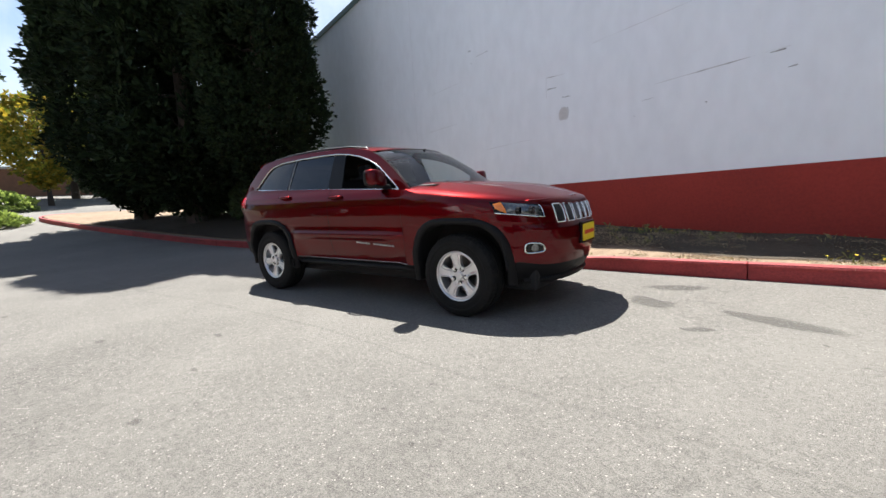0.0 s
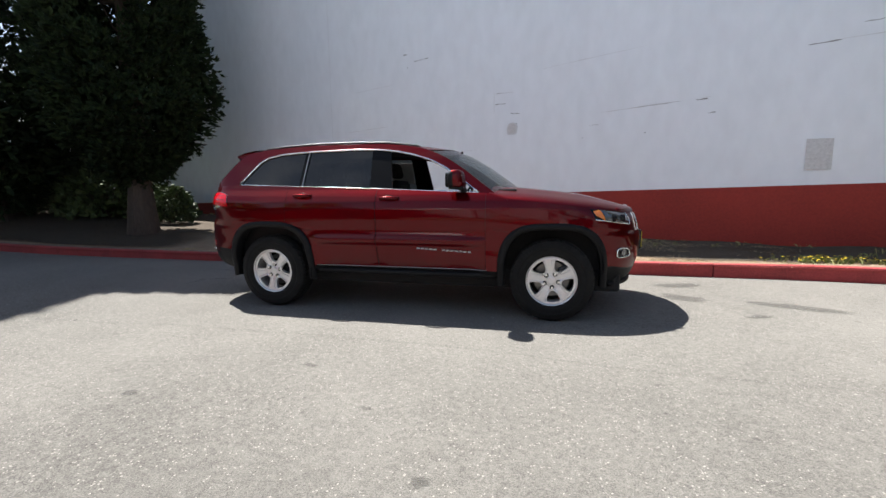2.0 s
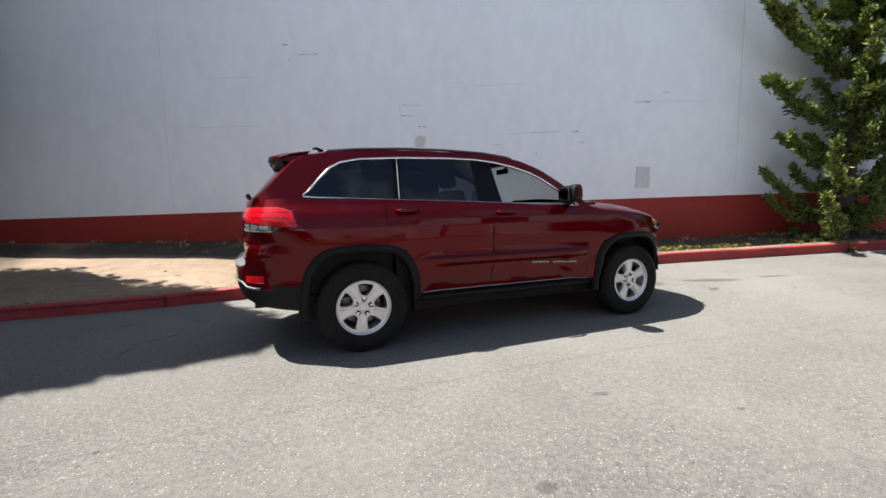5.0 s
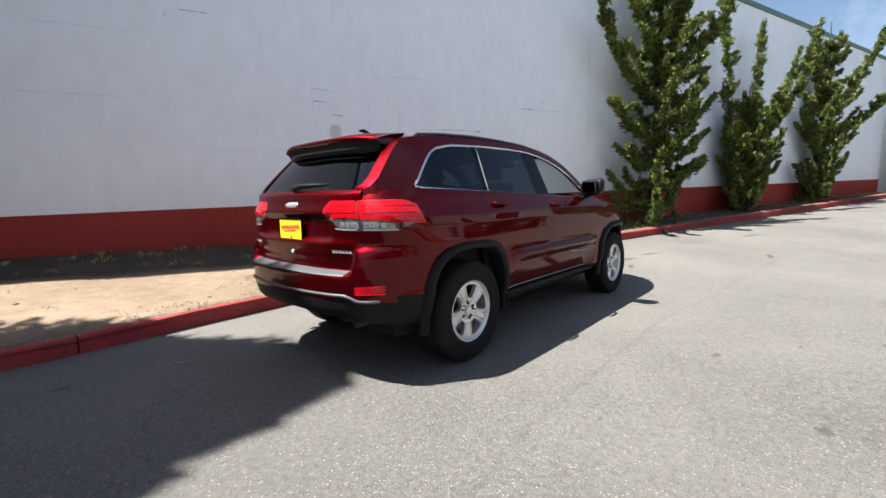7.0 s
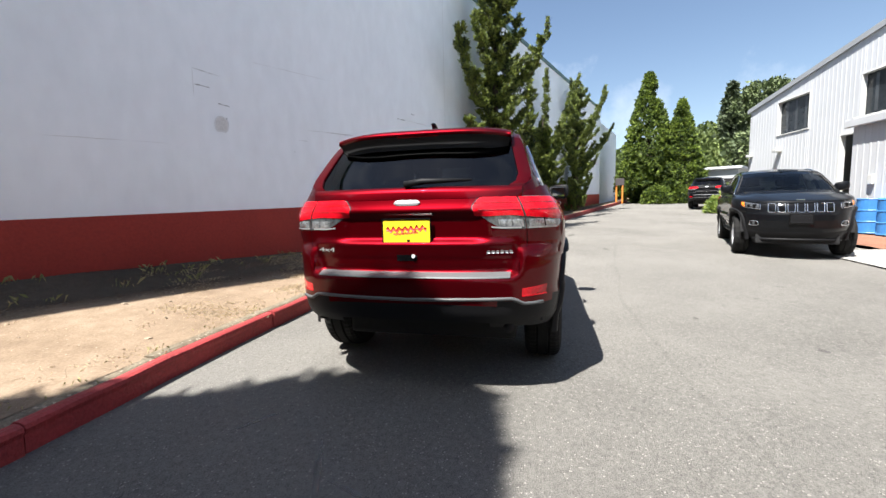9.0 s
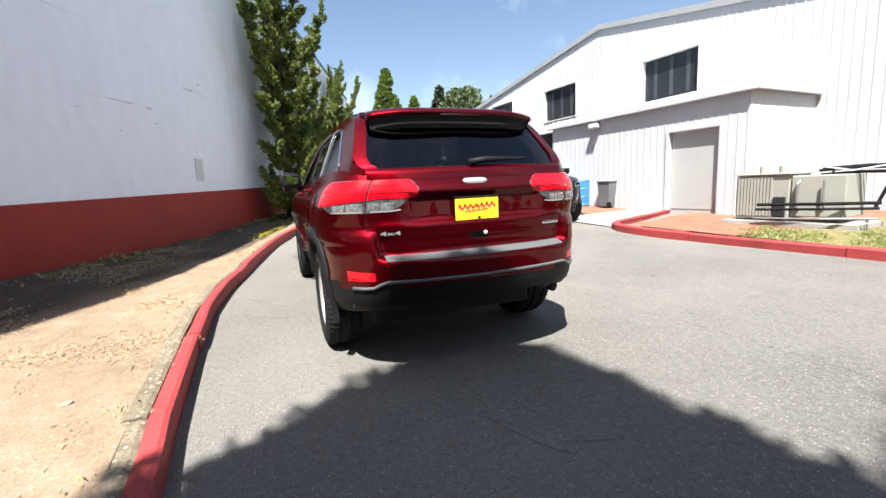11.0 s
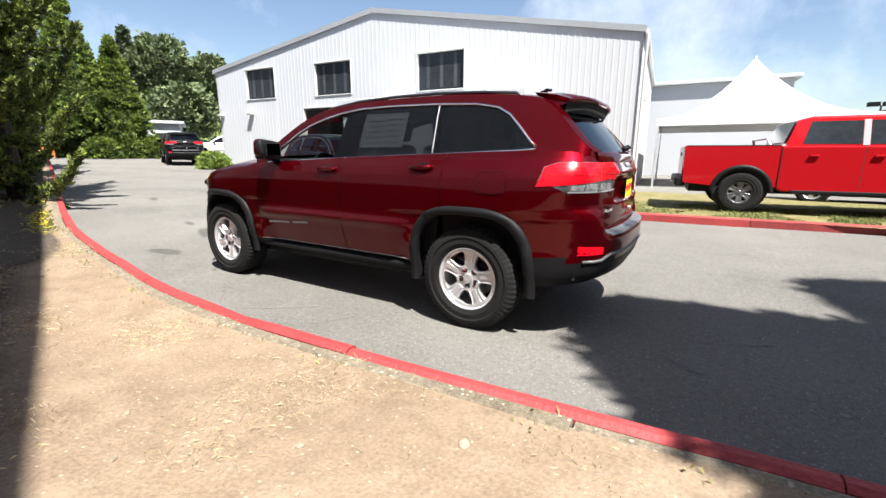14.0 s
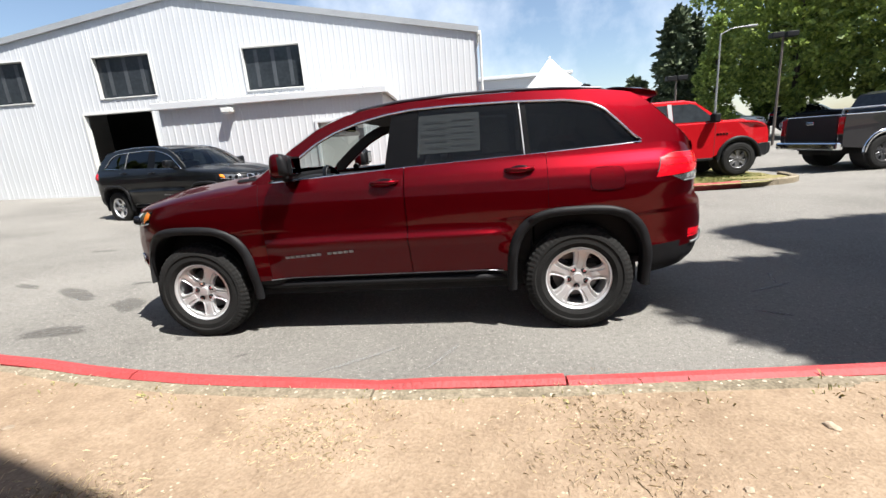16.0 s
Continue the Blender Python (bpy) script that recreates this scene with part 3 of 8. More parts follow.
def tree(name, at, label, category, seed, profile, height, trunk_r, leaf, size, count, blades, crown_base, lean=(0, 0), fork=1, droop=0.0, rough=0.35, limbs=26, wide=0.35, clump=0.3):
    """A tree with tapered trunk, limbs and a crown of leaf sprays that fills profile(f) x noise."""
    rng = random.Random(seed)
    root = empty(name, at)
    tagged(root, label, category)
    bm = bmesh.new()
    stems = []
    for k in range(fork):
        a = rng.uniform(0, 6.28)
        off = Vector((math.cos(a), math.sin(a), 0)) * (trunk_r * 0.8 if fork > 1 else 0)
        pts = [off + Vector((lean[0] * t * t + rng.gauss(0, 0.05) * height * 0.03, lean[1] * t * t, height * 0.94 * t - 0.3 * (t == 0))) for t in [i / 10 for i in range(11)]]
        rr = [trunk_r * (1.35 if i == 0 else 1.0) * (1 - 0.93 * i / 10) / (1 if fork == 1 else 1.5) for i in range(11)]
        add_tube(bm, pts, rr, 9)
        stems.append(pts)
    for i in range(limbs):
        f = crown_base / height + (0.92 - crown_base / height) * (i + rng.random()) / limbs
        a = i * 2.4 + rng.uniform(-0.4, 0.4)
        st = stems[i % fork]
        b = st[min(9, int(f * 10))].lerp(st[min(10, int(f * 10) + 1)], f * 10 - int(f * 10))
        r = profile(f) * rng.uniform(0.6, 0.9)
        tip = b + Vector((math.cos(a) * r, math.sin(a) * r, r * rng.uniform(0.15, 0.5) - droop * r))
        add_tube(bm, limb_points(b, tip, 0.08 * r, 4, rng, 0.03 * r), [trunk_r * 0.28 * (1 - f) + 0.02, trunk_r * 0.2 * (1 - f) + 0.016, 0.02, 0.014, 0.008], 5)
    part("trunk", bm, BARK, root)
    spots = []
    tries = 0
    while len(spots) < count and tries < count:
        tries += 1
        f = crown_base / height + (1 - crown_base / height) * rng.random() ** 0.9
        a = rng.uniform(0, math.tau)
        R = profile(f) * (1 + rough * noise.noise((math.cos(a) * 1.7 + seed, math.sin(a) * 1.7, f * height * 0.55)) + 0.5 * rough * noise.noise((math.cos(a) * 5 + seed, math.sin(a) * 5, f * height * 1.6)))
        r = R * (1 - 0.5 * rng.random() ** 2.2)
        if noise.noise((math.cos(a) * r * 0.9 + seed, math.sin(a) * r * 0.9, f * height * 0.8)) < -0.38:
            continue
        c = Vector((lean[0] * f * f + math.cos(a) * r, lean[1] * f * f + math.sin(a) * r, f * height))
        out = Vector((math.cos(a), math.sin(a), 0.55 - droop))
        for _ in range(7):
            o = Vector((rng.gauss(0, 1), rng.gauss(0, 1), rng.gauss(0, 1))).normalized() * clump * rng.uniform(0.4, 1.0)
            spots.append((c + o, out + o.normalized(), rng.uniform(0.7, 1.3)))
    v, fc = tufts(rng, spots, size, blades, droop * 0.4, wide=wide)
    raw("crown", v, fc, leaf, root, smooth=False)
    return root


column = lambda R, e=1.8, b=0.03: (lambda f: R * min(1, (0.04 + max(0, f - b) / 0.16) ** 0.6) * (1 - max(0, (f - 0.35) / 0.65) ** e))
cone = lambda R: (lambda f: R * min(1, (max(0, f) / 0.10) ** 0.5) * (1 - f) ** 0.8)
ball = lambda R: (lambda f: R * math.sqrt(max(0.0, 1 - ((f - 0.62) / 0.42) ** 2)) if abs(f - 0.62) < 0.42 else 0.05)


def isl(x, y):
    return island_z(x, y, lerp([(p.x, p.y) for p in KERB[2:]], x) + 0.1) - 0.02


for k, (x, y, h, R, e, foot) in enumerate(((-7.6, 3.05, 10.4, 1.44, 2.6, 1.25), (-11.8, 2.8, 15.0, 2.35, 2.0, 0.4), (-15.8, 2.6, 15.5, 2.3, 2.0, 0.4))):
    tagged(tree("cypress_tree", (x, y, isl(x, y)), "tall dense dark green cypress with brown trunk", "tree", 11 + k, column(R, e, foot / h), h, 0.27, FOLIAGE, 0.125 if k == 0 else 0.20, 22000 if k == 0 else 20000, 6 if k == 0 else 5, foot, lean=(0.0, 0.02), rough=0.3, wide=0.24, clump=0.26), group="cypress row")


def juniper(at, seed, h, R, label, arms, lean=0.0):
    """A twisted juniper: a dense skirt below, then upswept arms that end in points."""
    rng = random.Random(seed)
    root = empty("juniper_tree", at)
    tagged(root, label, "tree", "junipers along the wall")
    bm = bmesh.new()
    stem = [Vector((lean * t * t + 0.12 * math.sin(t * 6 + seed), -0.05 * t, h * t - 0.3 * (t == 0))) for t in [i / 14 for i in range(15)]]
    add_tube(bm, stem, [0.16 * (1 - 0.92 * i / 14) for i in range(15)], 8)
    spots = []

    def clothe(pts, thick, n):
        m = len(pts) - 1
        for q in range(n):
            t = (q + rng.random()) / n
            k = min(m - 1, int(t * m))
            p = pts[k].lerp(pts[k + 1], t * m - k)
            along = (pts[k + 1] - pts[k]).normalized()
            bunch = 0.65 + 0.55 * math.sin(t * n * 0.11 + seed) * rng.random()
            th = thick * bunch * (1.0 - 0.85 * t ** 1.6)
            o = Vector((rng.gauss(0, 1), rng.gauss(0, 1), rng.gauss(0, 0.8)))
            o = o.normalized() * th * rng.uniform(0.3, 1.0)
            d = along * 0.9 + o.normalized() * 0.7 + Vector((0, 0, 0.35))
            spots.append((p + o, d, 0.55 + 0.6 * rng.random()))

    for f0, dx, dy, dz, thick in arms:
        b = stem[int(f0 * 14)]
        dy -= 0.295 * dx
        tip = b + Vector((dx, dy, dz))
        mid = b + Vector((dx * 0.68, dy * 0.6, dz * 0.16))
        pts = [b.lerp(mid, t).lerp(mid.lerp(tip, t), t) + Vector((rng.gauss(0, 0.03), rng.gauss(0, 0.03), rng.gauss(0, 0.03))) for t in [i / 8 for i in range(9)]]
        add_tube(bm, pts, [0.05 - 0.005 * i for i in range(9)], 5)
        clothe(pts, thick * 1.2, int(130 * (tip - b).length * (0.6 + thick)))
        # side sprays along the arm, each ending in an upturned tuft
        for q in range(int(5 * (tip - b).length)):
            t = rng.uniform(0.2, 0.95)
            k = min(7, int(t * 8))
            p = pts[k].lerp(pts[k + 1], t * 8 - k)
            a = rng.uniform(0, math.tau)
            L = rng.uniform(0.25, 0.6) * (1.15 - 0.7 * t)
            e = p + Vector((math.cos(a) * L, math.sin(a) * L * 0.7 - 0.04, L * rng.uniform(0.2, 0.9)))
            e.y = min(e.y, 0.5 - 0.295 * e.x)
            sp = limb_points(p, e, 0.1 * L, 3, rng, 0.02)
            add_tube(bm, sp, [0.018, 0.014, 0.01, 0.005], 4)
            clothe(sp, 0.13, int(90 * L) + 14)
    # short branches all round the stem, forming layered shelves
    for i in range(88):
        f0 = 0.02 + 0.93 * (i // 8 + 0.4 * rng.random()) / 11
        a = i * 2.4 + rng.uniform(-0.5, 0.5)
        b = stem[int(f0 * 14)]
        r = R * (1.2 - 0.9 * f0) * min(1.0, 0.5 + 3.0 * f0) * rng.uniform(0.4, 1.25)
        tip = b + Vector((math.cos(a) * r, math.sin(a) * r * 0.8 - 0.05, r * rng.uniform(0.1, 0.5)))
        tip.y = max(-0.5 - 0.6 * min(1.0, max(0.0, (b.z - 0.5) / 1.6)), min(tip.y, 0.34 - 0.295 * tip.x))
        pts = limb_points(b, tip, 0.22 * r, 5, rng, 0.04 * r)
        add_tube(bm, pts, [0.035, 0.03, 0.024, 0.018, 0.012, 0.006], 5)
        clothe(pts, 0.23, int(125 * r) + 24)
    part("trunk", bm, BARK, root)
    v, fc = tufts(rng, spots, 0.10, 9, 0, wide=0.18)
    raw("crown", v, fc, JUNIPER, root)
    return root


JUN = "twisted green juniper with upswept arms against the white wall"
for k, (x, off, h, R, lean, arms) in enumerate((
        (8.75, 0.8, 8.0, 2.1, 0.0, ((0.55, 2.3, 0.2, 0.5, 0.30), (0.66, 1.9, 0.1, 0.6, 0.26), (0.42, 2.2, 0.1, 0.3, 0.32), (0.48, -2.35, 0.1, 2.0, 0.20), (0.60, -1.4, 0.0, 1.5, 0.2), (0.52, 1.9, -1.1, 3.0, 0.24), (0.66, 0.9, -0.4, 1.6, 0.18), (0.34, -1.9, 0.0, 0.9, 0.28), (0.36, 1.2, -0.4, 1.0, 0.28), (0.2, 2.2, -0.1, 0.7, 0.34), (0.8, 0.6, 0.0, 1.1, 0.13), (0.78, -0.7, 0.0, 1.1, 0.13))),
        (14.2, 0.6, 4.2, 1.5, 0.0, ((0.30, -1.7, 0.1, 5.2, 0.32), (0.45, 0.5, 0.0, 4.6, 0.3), (0.5, 2.2, -1.0, 4.4, 0.26), (0.55, 1.2, -0.8, 3.4, 0.24), (0.25, 1.8, 0.0, 1.6, 0.32), (0.2, -1.4, 0.0, 2.2, 0.3))),
        (20.4, 0.6, 7.4, 1.9, 0.3, ((0.55, 1.6, -1.2, 3.4, 0.28), (0.6, -1.4, 0.0, 2.6, 0.24), (0.4, 2.6, -1.5, 2.4, 0.28), (0.35, -2.0, 0.0, 2.2, 0.3), (0.25, 2.8, 0.0, 1.6, 0.3), (0.72, 1.0, 0.0, 1.8, 0.2))))):
    y = wall_y(x) - off
    juniper((x, y, isl(x, y)), 31 + k, h, R, JUN, arms, lean)

CED = "conical bright green cedar at the end of the drive"
tree("cedar_tree", (33.1, -9.0, 0.95), CED, "tree", 51, cone(2.75), 10.4, 0.22, CEDAR, 0.16, 8500, 5, 0.3, rough=0.12, clump=0.17)
tree("cedar_tree", (32.6, -11.3, 0.95), CED, "tree", 52, cone(2.2), 7.9, 0.22, CEDAR, 0.16, 7000, 5, 0.3, rough=0.12, clump=0.17)
tree("cedar_tree", (33.4, -8.3, 0.95), CED, "tree", 53, ball(1.55), 3.3, 0.16, CEDAR, 0.19, 4500, 5, 0.1, rough=0.25)


# ---- vehicles: materials ----
def paint(name, colour, flake=0.35, rough=0.32):
    m = shade(name, colour, rough, flake, 0.05, 1.5, 900.0, 0.0, coat=0.7, spec=0.1)
    m.node_tree.nodes["Principled BSDF"].inputs["Coat Roughness"].default_value = 0.01
    m.node_tree.nodes["Principled BSDF"].inputs["Coat IOR"].default_value = 1.4 if max(colour) > 0.01 else 1.28
    if flake:
        m.node_tree.nodes["Principled BSDF"].inputs["Specular Tint"].default_value = (0.3 + colour[0], 0.05 + colour[1], 0.06 + colour[2], 1)
    return m


CHERRY = paint("cherry_pearl_paint", (0.088, 0.0009, 0.0034), 0.8, 0.38)
BLACK_PAINT = paint("black_paint", (0.0035, 0.004, 0.005), 0.0, 0.4)
BRIGHT_RED = paint("flame_red_paint", (0.34, 0.007, 0.011), 0.05, 0.35)
GREY_PAINT = paint("granite_paint", (0.022, 0.022, 0.024), 0.2, 0.35)
WHITE_PAINT = paint("white_paint", (0.75, 0.75, 0.74), 0.0, 0.35)
PLASTIC = shade("black_plastic", (0.009, 0.009, 0.010), 0.52, 0, 0.2, 3.0, 250.0, 0.08, spec=0.14)
GLOSS_BLACK = shade("gloss_black_trim", (0.004, 0.004, 0.0045), 0.12, 0, 0.1, 3.0, 50.0, 0, spec=0.3)
RUBBER = shade("tyre_rubber", (0.011, 0.0108, 0.0105), 0.85, 0, 0.3, 6.0, 120.0, 0.2, spec=0.2)
PILLAR = shade("black_pillar_film", (0.003, 0.003, 0.0035), 0.3, 0, 0.1, 3.0, 50.0, 0, spec=0.12)
MIRROR = shade("mirror_glass", (0.35, 0.36, 0.38), 0.02, 1.0, 0.02, 3.0, 50.0, 0)
CHROME = shade("chrome", (0.78, 0.79, 0.80), 0.07, 1.0, 0.02, 3.0, 50.0, 0)
BADGE = shade("bright_badge", (0.42, 0.42, 0.43), 0.3, 0.5, 0.02, 3.0, 50.0, 0)
ALLOY = shade("silver_alloy", (0.66, 0.66, 0.67), 0.30, 0.7, 0.05, 5.0, 80.0, 0.02)
WHEEL_DARK = shade("machined_dark_wheel", (0.16, 0.16, 0.165), 0.35, 0.7, 0.4, 9.0, 80.0, 0)
ALLOY_DARK = shade("dark_alloy", (0.06, 0.06, 0.065), 0.35, 0.7, 0.1, 5.0, 80.0, 0)
SATIN = shade("satin_grey_plastic", (0.085, 0.087, 0.09), 0.42, 0, 0.15, 5.0, 160.0, 0.1, spec=0.4)
DISC = shade("brake_disc", (0.18, 0.175, 0.17), 0.4, 0.9, 0.2, 8.0, 80.0, 0)
SEAT = shade("dark_seat_cloth", (0.016, 0.016, 0.018), 0.9, 0, 0.2, 6.0, 120.0, 0.2, spec=0.2)
LINER = shade("dark_headliner", (0.06, 0.056, 0.052), 0.9, 0, 0.08, 4.0, 90.0, 0.05)
LAMP_RED = shade("red_lamp_lens", (0.46, 0.003, 0.010), 0.22, 0, 0.3, 14.0, 60.0, 0, coat=0.6, spec=0.2)
LAMP_DEEP = shade("deep_red_lens", (0.22, 0.006, 0.008), 0.10, 0, 0.12, 6.0, 30.0, 0, coat=1.0)
LAMP_CLEAR = shade("clear_lamp_lens", (0.30, 0.31, 0.32), 0.15, 0.6, 0.75, 30.0, 90.0, 0.15, coat=1.0)
LAMP_SMOKE = shade("headlamp_lens", (0.10, 0.105, 0.11), 0.08, 0.5, 0.7, 14.0, 50.0, 0, coat=1.0)
LAMP_AMBER = shade("amber_lens", (0.75, 0.20, 0.02), 0.15, 0, 0.1, 8.0, 40.0, 0, coat=1.0)
PLATE_YELLOW = shade("yellow_plate", (0.80, 0.60, 0.02), 0.45, 0, 0.04, 3.0, 40.0, 0)
PLATE_RED = shade("red_plate_mark", (0.55, 0.03, 0.02), 0.5, 0, 0.05, 3.0, 40.0, 0)
PAPER = shade("sticker_paper", (0.30, 0.305, 0.31), 0.7, 0, 0.12, 9.0, 40.0, 0)
TINT = pane("tinted_glass", (0.035, 0.04, 0.042))
DOOR_TINT = pane("tinted_door_glass", (0.055, 0.061, 0.063))
CLEAR = pane("clear_glass", (0.50, 0.56, 0.54))


# ---- the sport utility vehicle ----
HUB_X, HUB_Z, TYRE_R = 1.4575, 0.385, 0.385
Z_TOP = [(-2.5, 1.255), (-2.28, 1.265), (-2.15, 1.29), (-1.87, 1.305), (-0.28, 1.25), (0.74, 1.20), (0.92, 1.195), (1.3, 1.165), (1.6, 1.135), (1.9, 1.098), (2.1, 1.068), (2.25, 1.043), (2.4, 1.025)]
Z_BOT = [(-2.5, 0.50), (-2.3, 0.43), (-1.95, 0.38), (-1.8, 0.42), (1.85, 0.42), (1.95, 0.36), (2.2, 0.30), (2.4, 0.30)]
SIDE_W = [(0.25, 0.82), (0.40, 0.875), (0.46, 0.905), (0.58, 0.918), (0.655, 0.922), (0.69, 0.930), (0.715, 0.955), (0.755, 0.966), (0.785, 0.936), (0.83, 0.930), (0.95, 0.940), (1.05, 0.940), (1.12, 0.927), (1.18, 0.898), (1.25, 0.850), (1.32, 0.822)]
NOSE_X = [(0.25, 2.14), (0.32, 2.22), (0.42, 2.285), (0.55, 2.325), (0.68, 2.34), (0.79, 2.335), (0.84, 2.315), (0.92, 2.295), (0.97, 2.275), (1.0, 2.25), (1.03, 2.215), (1.06, 2.16), (1.12, 2.06)]
NOSE_N = 2.5
TAIL_X = [(0.38, -2.26), (0.43, -2.36), (0.50, -2.425), (0.60, -2.45), (0.72, -2.455), (0.82, -2.45), (0.87, -2.442), (0.905, -2.425), (0.93, -2.39), (0.95, -2.374), (1.05, -2.368), (1.15, -2.365), (1.24, -2.335), (1.29, -2.31), (1.4, -2.28)]
XF, XR = 1.2, -1.5
BELT = [(-2.0, 1.318), (-1.8, 1.303), (-1.15, 1.276), (-0.28, 1.246), (0.74, 1.203), (0.9, 1.198)]
WIN_TOP = [(-1.90, 1.318), (-1.86, 1.345), (-1.76, 1.455), (-1.67, 1.545), (-1.58, 1.595), (-1.41, 1.628), (-1.03, 1.648), (-0.6, 1.655), (-0.3, 1.648), (-0.1, 1.625), (0.09, 1.585), (0.27, 1.528), (0.42, 1.455), (0.61, 1.322), (0.77, 1.203)]
ROOF_EDGE = [(-2.30, 1.25), (-2.25, 1.29), (-2.2, 1.33), (-2.1, 1.44), (-2.0, 1.545), (-1.93, 1.61), (-1.85, 1.655), (-1.6, 1.69), (-1.2, 1.712), (-0.8, 1.718), (-0.3, 1.71), (0.0, 1.685), (0.2, 1.645), (0.4, 1.565), (0.6, 1.44), (0.8, 1.29), (0.92, 1.20)]
ARCH_IN, ARCH_OUT = (0.435, 0.475), (0.505, 0.535)


SHOULDER = 0.055


def skin_top(x):
    """Where the flank ends: lower along the bonnet, whose rolled edge takes over."""
    f = max(0.0, min(1.0, (x - 0.86) / 0.22))
    return lerp(Z_TOP, x) - SHOULDER * f * f * (3 - 2 * f)


def bulge(x, z):
    """Body width at a place along the side: fuller over the wheels, drawn in at the waist of the doors."""
    w = lerp(SIDE_W, z)
    over = math.exp(-((x - HUB_X) / 0.55) ** 2) + math.exp(-((x + HUB_X) / 0.6) ** 2)
    w += 0.022 * over * math.exp(-((z - 0.85) / 0.28) ** 2)
    door = max(0.0, min(1, (x + 0.98) / 0.12)) * max(0.0, min(1, (0.86 - x) / 0.12))
    flat = lerp([(0.25, 0.82), (0.40, 0.875), (0.46, 0.905), (0.9, 0.937), (1.05, 0.940), (1.12, 0.927), (1.18, 0.898), (1.25, 0.850), (1.32, 0.822)], z)
    tuck = lerp([(0.40, 0.062), (0.46, 0.050), (0.54, 0.030), (0.62, 0.010), (0.66, 0.0)], z)
    return flat + (w - flat) * (door if 0.64 < z < 0.85 else 1) - tuck * door


# how far the tailgate between the bumper's corners lies ahead of them, and the plate's hollow in it
GATE_IN = [(0.757, 0.0), (0.764, 0.03), (0.777, 0.072), (0.79, 0.08), (0.86, 0.068), (0.905, 0.042), (0.93, 0.006), (0.95, -0.014), (0.985, 0.0)]
HOLLOW = [(0.945, 0.0), (0.985, 0.026), (1.10, 0.028), (1.135, 0.004), (1.15, -0.006), (1.19, 0.0)]


def tail_dent(y, z):
    f = max(0.0, min(1.0, (0.705 - abs(y) - 0.25 * max(0.0, 0.86 - z)) / 0.09))
    g = max(0.0, min(1.0, (0.50 - abs(y)) / 0.10))
    return lerp(GATE_IN, z) * f * f * (3 - 2 * f) + lerp(HOLLOW, z) * g * g * (3 - 2 * g)


def tail_square(z):
    """How squarely the tail turns its corner in plan."""
    return lerp([(0.9, 4.2), (1.25, 7.5)], z)


def ring(s, z):
    """A place on the lower body: s 0..1 round the nose, 1..2 along the side, 2..3 round the tail."""
    if s < 1:
        q = (1 - s) * math.pi / 2
        return XF + (lerp(NOSE_X, z) - XF) * math.sin(q) ** (2 / NOSE_N), max(0, math.cos(q)) ** 0.8
    if s < 2:
        return XF + (XR - XF) * (s - 1), 1.0
    q = (s - 2) * math.pi / 2
    return XR + (lerp(TAIL_X, z) - XR) * math.sin(q) ** (2 / tail_square(z)), max(0, math.cos(q)) ** (2 / 3.2)


def on_body(s, z, side=-1, out=0.0):
    """The body's skin at (s, z) on one side, moved outwards a little if asked."""
    x, k = ring(s, z)
    y = bulge(x, z) * k
    if s > 2.4:
        x += tail_dent(y, z)
    if out:
        e = 0.01
        xa, ka = ring(max(0, s - e), z)
        xb, kb = ring(min(3, s + e), z)
        t = Vector((xb - xa, bulge(xb, z) * kb - bulge(xa, z) * ka))
        n = Vector((-t.y, t.x)).normalized()
        n = n if n.x * x + n.y * y > 0 or s in (0, 3) else -n
        if s <= 1e-6:
            n = Vector((1, 0))
        if s >= 3 - 1e-6:
            n = Vector((-1, 0))
        x, y = x + n.x * out, y + n.y * out
    return Vector((x, side * y, z))


def tail_p(y, z, out=0.0):
    """The tail's skin at a place across it."""
    k = min(1.0, abs(y) / bulge(-2.3, z))
    x = XR + (lerp(TAIL_X, z) - XR) * (1 - k ** 3.2) ** (1 / tail_square(z))
    return Vector((x + tail_dent(y, z) - out, y, z))


def cab_y(x, z):
    """Half width of the cabin at a height: it leans in towards the roof and narrows to the tail."""
    w = 0.852 - (z - 1.2) * 0.40 - 0.12 * max(0, z - 1.55) ** 1.2
    if x < -1.1:
        w *= 1 - 0.075 * ((-1.1 - x) / 1.1) ** 2
    if x > 0.2:
        w *= 1 + 0.01 * (x - 0.2)
    if x < -1.75:
        w = min(w, body_w(x, 1.25) - 0.40 * (z - 1.25) - 0.004)
    return w


def arch_r(dx, dz, ab):
    return (abs(dx / ab[0]) ** 3.0 + abs(dz / ab[1]) ** 3.0) ** (1 / 3.0)


def grid_mesh(rows, close=False):
    """Corners and faces of a net of points."""
    n = len(rows[0])
    verts = [tuple(p) for r in rows for p in r]
    faces = [(i * n + j, i * n + j + 1, (i + 1) * n + j + 1, (i + 1) * n + j) for i in range(len(rows) - 1) for j in range(n - 1)]
    return verts, faces


